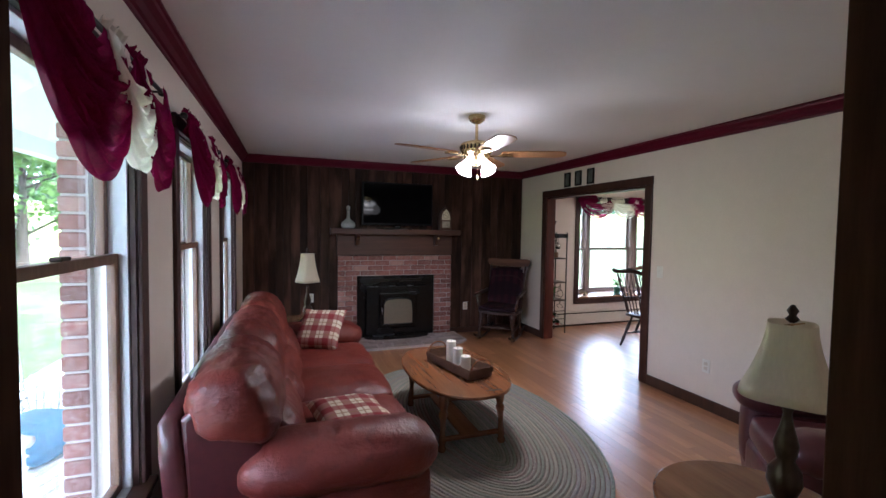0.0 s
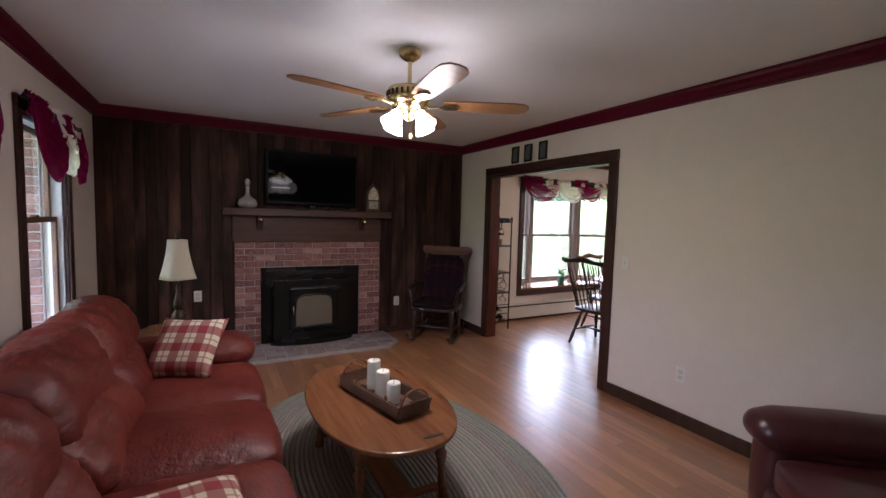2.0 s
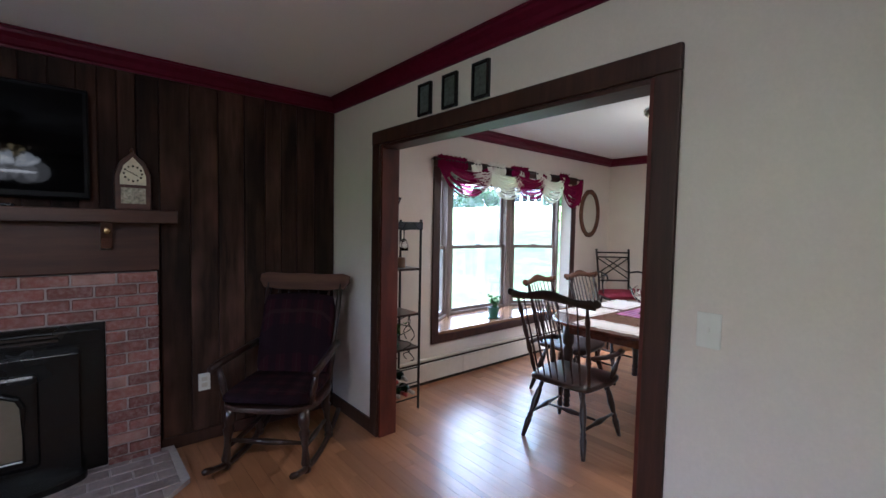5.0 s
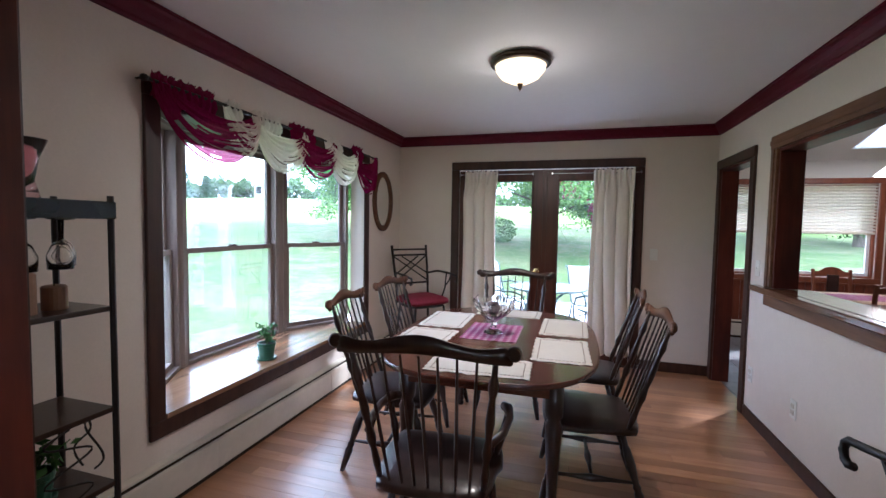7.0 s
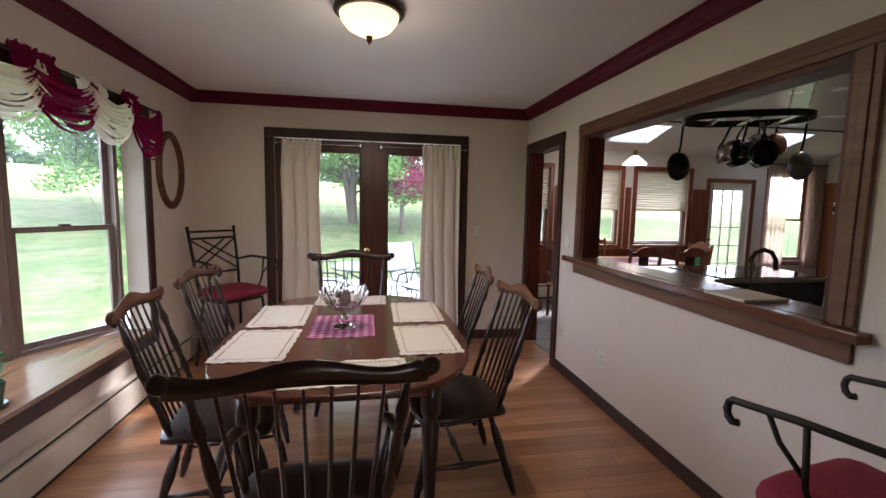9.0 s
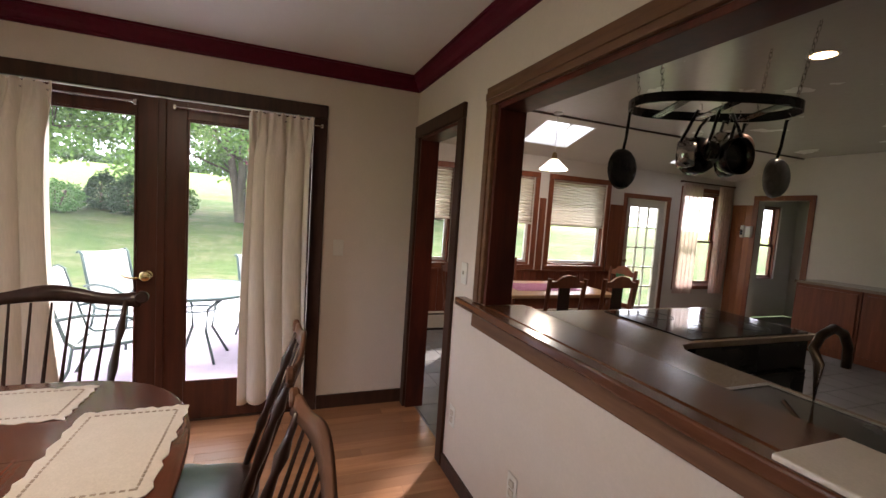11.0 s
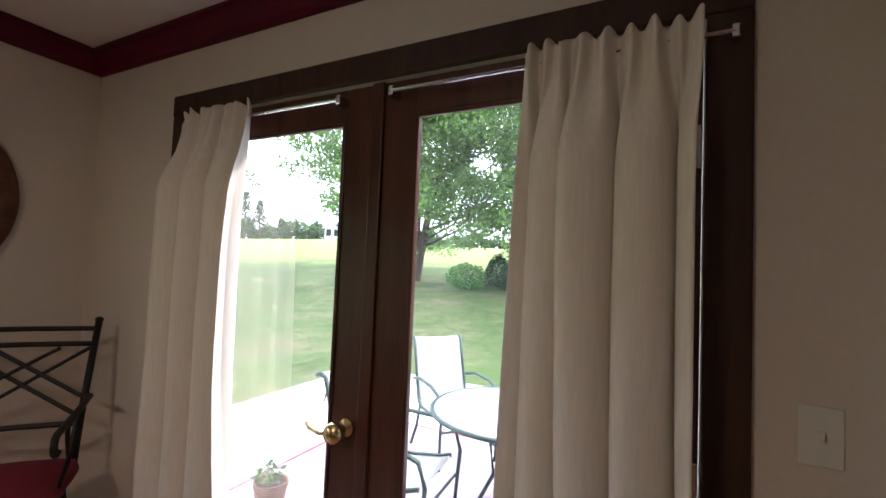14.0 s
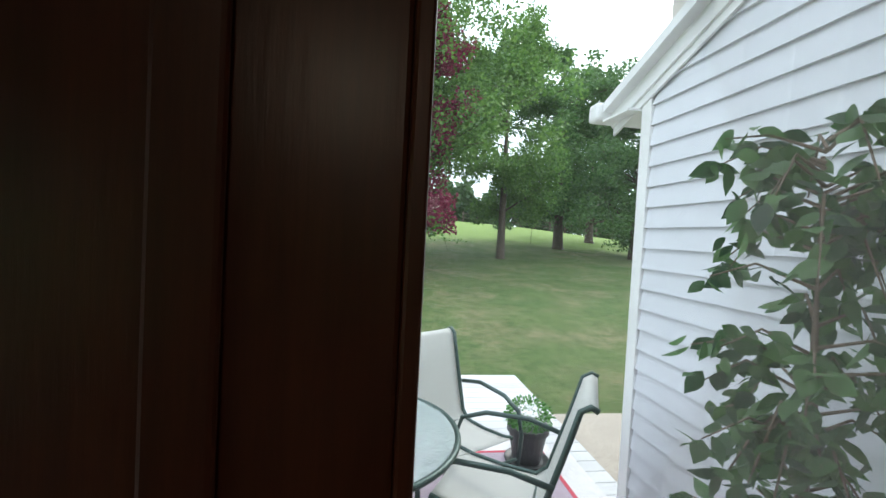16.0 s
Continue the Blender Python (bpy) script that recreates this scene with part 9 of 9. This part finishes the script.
def shrub(x, y, r, h, seed, leaf_mat, label, cone=False, n=2600, size=0.11):
    rg = np.random.RandomState(seed)
    t = thing("shrub", pose(x, y, ground_z(x, y) - 0.05), label, "shrub", "shrubs under the maple")
    d = rg.normal(size=(n, 3))
    d /= np.linalg.norm(d, axis=1)[:, None]
    k = rg.uniform(0.7, 1.06, (n, 1)) * (1 + 0.12 * np.sin(d[:, :1] * 7 + seed) * np.cos(d[:, 1:2] * 6))
    P = d * k * np.array([r, r, h / 2]) + np.array([0, 0, h / 2])
    if cone:
        P[:, :2] *= (1.15 - 0.75 * np.clip(P[:, 2:] / h, 0, 1))
    P = P[P[:, 2] > 0.02]
    st = bmesh.new()
    for i in range(6):
        a = rg.uniform(0, 6.28)
        tube([(0, 0, 0), (math.cos(a) * r * 0.4, math.sin(a) * r * 0.4, h * 0.7)], 0.02, 5, bm=st)
    part("stems", st, M_BARK, t)
    ob = new("crown", leaf_mesh(P, size, seed, 0.0, 0.6))
    ob.data.materials.append(leaf_mat)
    ob.parent = t


G3 = m_leaf("arborvitae_green", (0.016, 0.05, 0.02), (0.05, 0.11, 0.04))
shrub(26.2, 10.4, 0.85, 1.75, 31, G3, "dark cone-shaped arborvitae on the lawn", True, 3600)
shrub(27.2, 11.6, 0.85, 1.7, 32, G3, "dark rounded arborvitae on the lawn", True, 3600)
shrub(26.6, 8.8, 0.95, 1.5, 33, G2, "loose green shrub beside the maple", False, 2600)
shrub(25.4, 12.6, 0.9, 1.3, 34, bush_leaf, "light green shrub on the lawn", False, 2600)

# distance: conifers, hedgerow, houses, fence
pn = bmesh.new()
rg = np.random.RandomState(41)
needle = []
for i, (deg, h) in enumerate(((51.6, 10.0), (49.9, 8.4), (54.6, 5.0), (47.3, 4.6))):
    az = radians(deg)
    R = 95 + rg.uniform(-3, 3)
    x, y = 7 + R * math.cos(az), 5 + R * math.sin(az)
    z0 = ground_z(x, y) - 0.5
    tube([(x, y, z0), (x, y, z0 + h)], 0.2, 5, bm=pn, radii=[0.25, 0.05])
    u = rg.uniform(0, 1, 900)
    a = rg.uniform(0, 6.28, 900)
    rad = (1 - u) * h * 0.24 * (0.6 + 0.4 * np.sin(u * 40) ** 2) + 0.15
    needle.append(np.stack([x + rad * np.cos(a), y + rad * np.sin(a), z0 + 0.8 + u * (h - 0.6)], 1))
fw = tagged(new("far_conifers"), "dark conifers in a row beyond the field", "trees", kind="stuff")
part("trunks", pn, M_BARK, fw)
ob = new("crowns", leaf_mesh(np.concatenate(needle), 0.7, 42, 0.3, 0.4))
ob.data.materials.append(G3)
ob.parent = fw
hedge = []
for az0, az1, R, h, n in ((-40, -8, 62, 6.5, 9000), (-8, 36, 105, 4.0, 6000), (36, 75, 105, 5.0, 8000), (75, 150, 90, 6.0, 9000), (150, 215, 60, 7.5, 12000)):
    az = np.radians(rg.uniform(az0, az1, n))
    RR = R + rg.uniform(-4, 4, n)
    X, Y = 7 + RR * np.cos(az), 5 + RR * np.sin(az)
    top = h * (0.65 + 0.35 * np.sin(az * 37) * np.cos(az * 83))
    Z = np.array([ground_z(a, b) for a, b in zip(X, Y)]) + rg.uniform(0, 1, n) ** 0.7 * np.maximum(top, 1.2)
    hedge.append(np.stack([X, Y, Z], 1))
hg = tagged(new("far_woods"), "low woods and hedges along the field's far edge", "woods", kind="stuff")
ob = new("crowns", leaf_mesh(np.concatenate(hedge), 1.1, 44, 0.2, 0.7))
ob.data.materials.append(m_leaf("far_foliage", (0.05, 0.10, 0.035), (0.12, 0.19, 0.07)))
ob.parent = hg


def far_house(x, y, w, d, h, ang, wall_mat, label):
    z = ground_z(x, y) - 0.4
    t = thing("far_house", pose(x, y, z, 0, 0, ang), label, "house")
    part("wall", boxes((-w / 2, w / 2, -d / 2, d / 2, 0, h)), wall_mat, t)
    part("roof", prism([(-d / 2 - 0.4, h), (d / 2 + 0.4, h), (0, h + d * 0.35)], -w / 2 - 0.3, w / 2 + 0.3, None, Matrix(((0, 0, 1, 0), (1, 0, 0, 0), (0, 1, 0, 0), (0, 0, 0, 1)))), m_plain("far_roof", (0.16, 0.17, 0.19), 0.9), t)
    for i in range(4):
        for zz in ((1.0, 3.6) if h > 4.5 else (1.0,)):
            wx = -w / 2 + w * (i + 0.5) / 4
            q = part("window", boxes((wx - 0.55, wx + 0.55, -d / 2 - 0.06, -d / 2 + 0.02, zz, zz + 1.5)), M_SCREEN, t)
            part("frame", boxes((wx - 0.65, wx + 0.65, -d / 2 - 0.09, -d / 2 - 0.061, zz + 1.5, zz + 1.6), (wx - 0.65, wx + 0.65, -d / 2 - 0.09, -d / 2 - 0.061, zz - 0.1, zz)), M_WHITE, q)


far_house(7 + 98 * math.cos(radians(40)), 5 + 98 * math.sin(radians(40)), 6.5, 5, 2.7, -50, M_WHITE, "small white house beyond the field")
far_house(7 + 68 * math.cos(radians(-4.2)), 5 + 68 * math.sin(radians(-4.2)), 7, 5, 2.4, -96, m_plain("blue_grey_shed", (0.38, 0.44, 0.52), 0.8), "low blue-grey shed beyond the lawn")
fn = thing("fence", Matrix.Identity(4), "grey split-rail fence along the field", "fence")
for i in range(14):
    az = radians(-11 - i * 1.9)
    R = 52
    x, y = 7 + R * math.cos(az), 5 + R * math.sin(az)
    z = ground_z(x, y)
    part("post", boxes((x - 0.08, x + 0.08, y - 0.08, y + 0.08, z - 0.2, z + 1.2)), M_BARK, fn)
    if i < 13:
        a2 = radians(-11 - (i + 1) * 1.9)
        x2, y2 = 7 + R * math.cos(a2), 5 + R * math.sin(a2)
        zz2 = ground_z(x2, y2)
        for k in (0.45, 0.95):
            part("rail", tube([(x, y, z + k), (x2, y2, zz2 + k)], 0.05, 5), M_BARK, fn)

# ---- pieces of walls and floors ----
rb = random.Random(7)
wn_ = bpy.data.objects["wall_north_living"]
x = XL + 0.002
while x < XM - 0.01:
    w = min(rb.choice((0.09, 0.115, 0.14, 0.165)), XM - 0.002 - x)
    brick_piece("barn_board", x, x + w - 0.004, YP + 0.003 * rb.choice((0, 0.5, 1)), YF - 0.0005, 0.0, CH - 0.002, M_PANEL, wn_, 0.003)
    x += w
STRIP = 0.083
for fi, (x0, x1, y0, y1) in enumerate(FLOORS):
    fl = bpy.data.objects[("floor_living", "floor_dining")[fi]]
    rest = []
    near = 0
    x = x0
    while x < x1 - 0.005:
        w = min(STRIP, x1 - x)
        y = y0 - rb.uniform(0, 0.8)
        while y < y1:
            ln = rb.choice((0.55, 0.8, 1.05, 1.4))
            a, b = max(y, y0), min(y + ln - 0.0015, y1)
            if b - a > 0.02:
                inside = (x > 1.3 and a > 3.2) if fi == 0 else (x < 6.9 and (a < 4.9 or x < 4.6))
                if inside and near < 290 and abs(b - a - ln + 0.0015) < 1e-6:
                    brick_piece("plank", x, x + w - 0.0012, a, b, -0.004, 0.0, M_OAKFLOOR, fl, 0)
                    near += 1
                else:
                    rest.append((x, x + w - 0.0012, a, b))
            y += ln
        x += STRIP
    vs, fs = [], []
    for a, b, c, d in rest:
        n = len(vs)
        vs += [(a, c, 0), (b, c, 0), (b, d, 0), (a, d, 0), (a, c, -0.004), (b, c, -0.004), (b, d, -0.004), (a, d, -0.004)]
        fs += [(n, n + 1, n + 2, n + 3), (n + 4, n + 7, n + 6, n + 5), (n, n + 4, n + 5, n + 1), (n + 1, n + 5, n + 6, n + 2), (n + 2, n + 6, n + 7, n + 3), (n + 3, n + 7, n + 4, n)]
    me = bpy.data.meshes.new("planks_rest")
    me.from_pydata(vs, [], fs)
    me.materials.append(M_OAKREST)
    ob = new("planks_rest", me)
    ob.parent = fl
    ob["kind"] = "stuff"
kf = structure("floor_kitchen", boxes((XM2, KX, KS - 1.76, YK2 + 0.06, -0.12, -0.006)), M_GROUT, "grey tiled kitchen floor", "floor")
x = 5.9
while x < KX:
    y = -2.6
    while y < YK2 + 0.05:
        brick_piece("tile", x + 0.003, min(x + 0.305, KX) - 0.003, y + 0.003, min(y + 0.305, YK2 + 0.06) - 0.003, -0.007, -0.001, M_TILE, kf, 0)
        y += 0.305
    x += 0.305
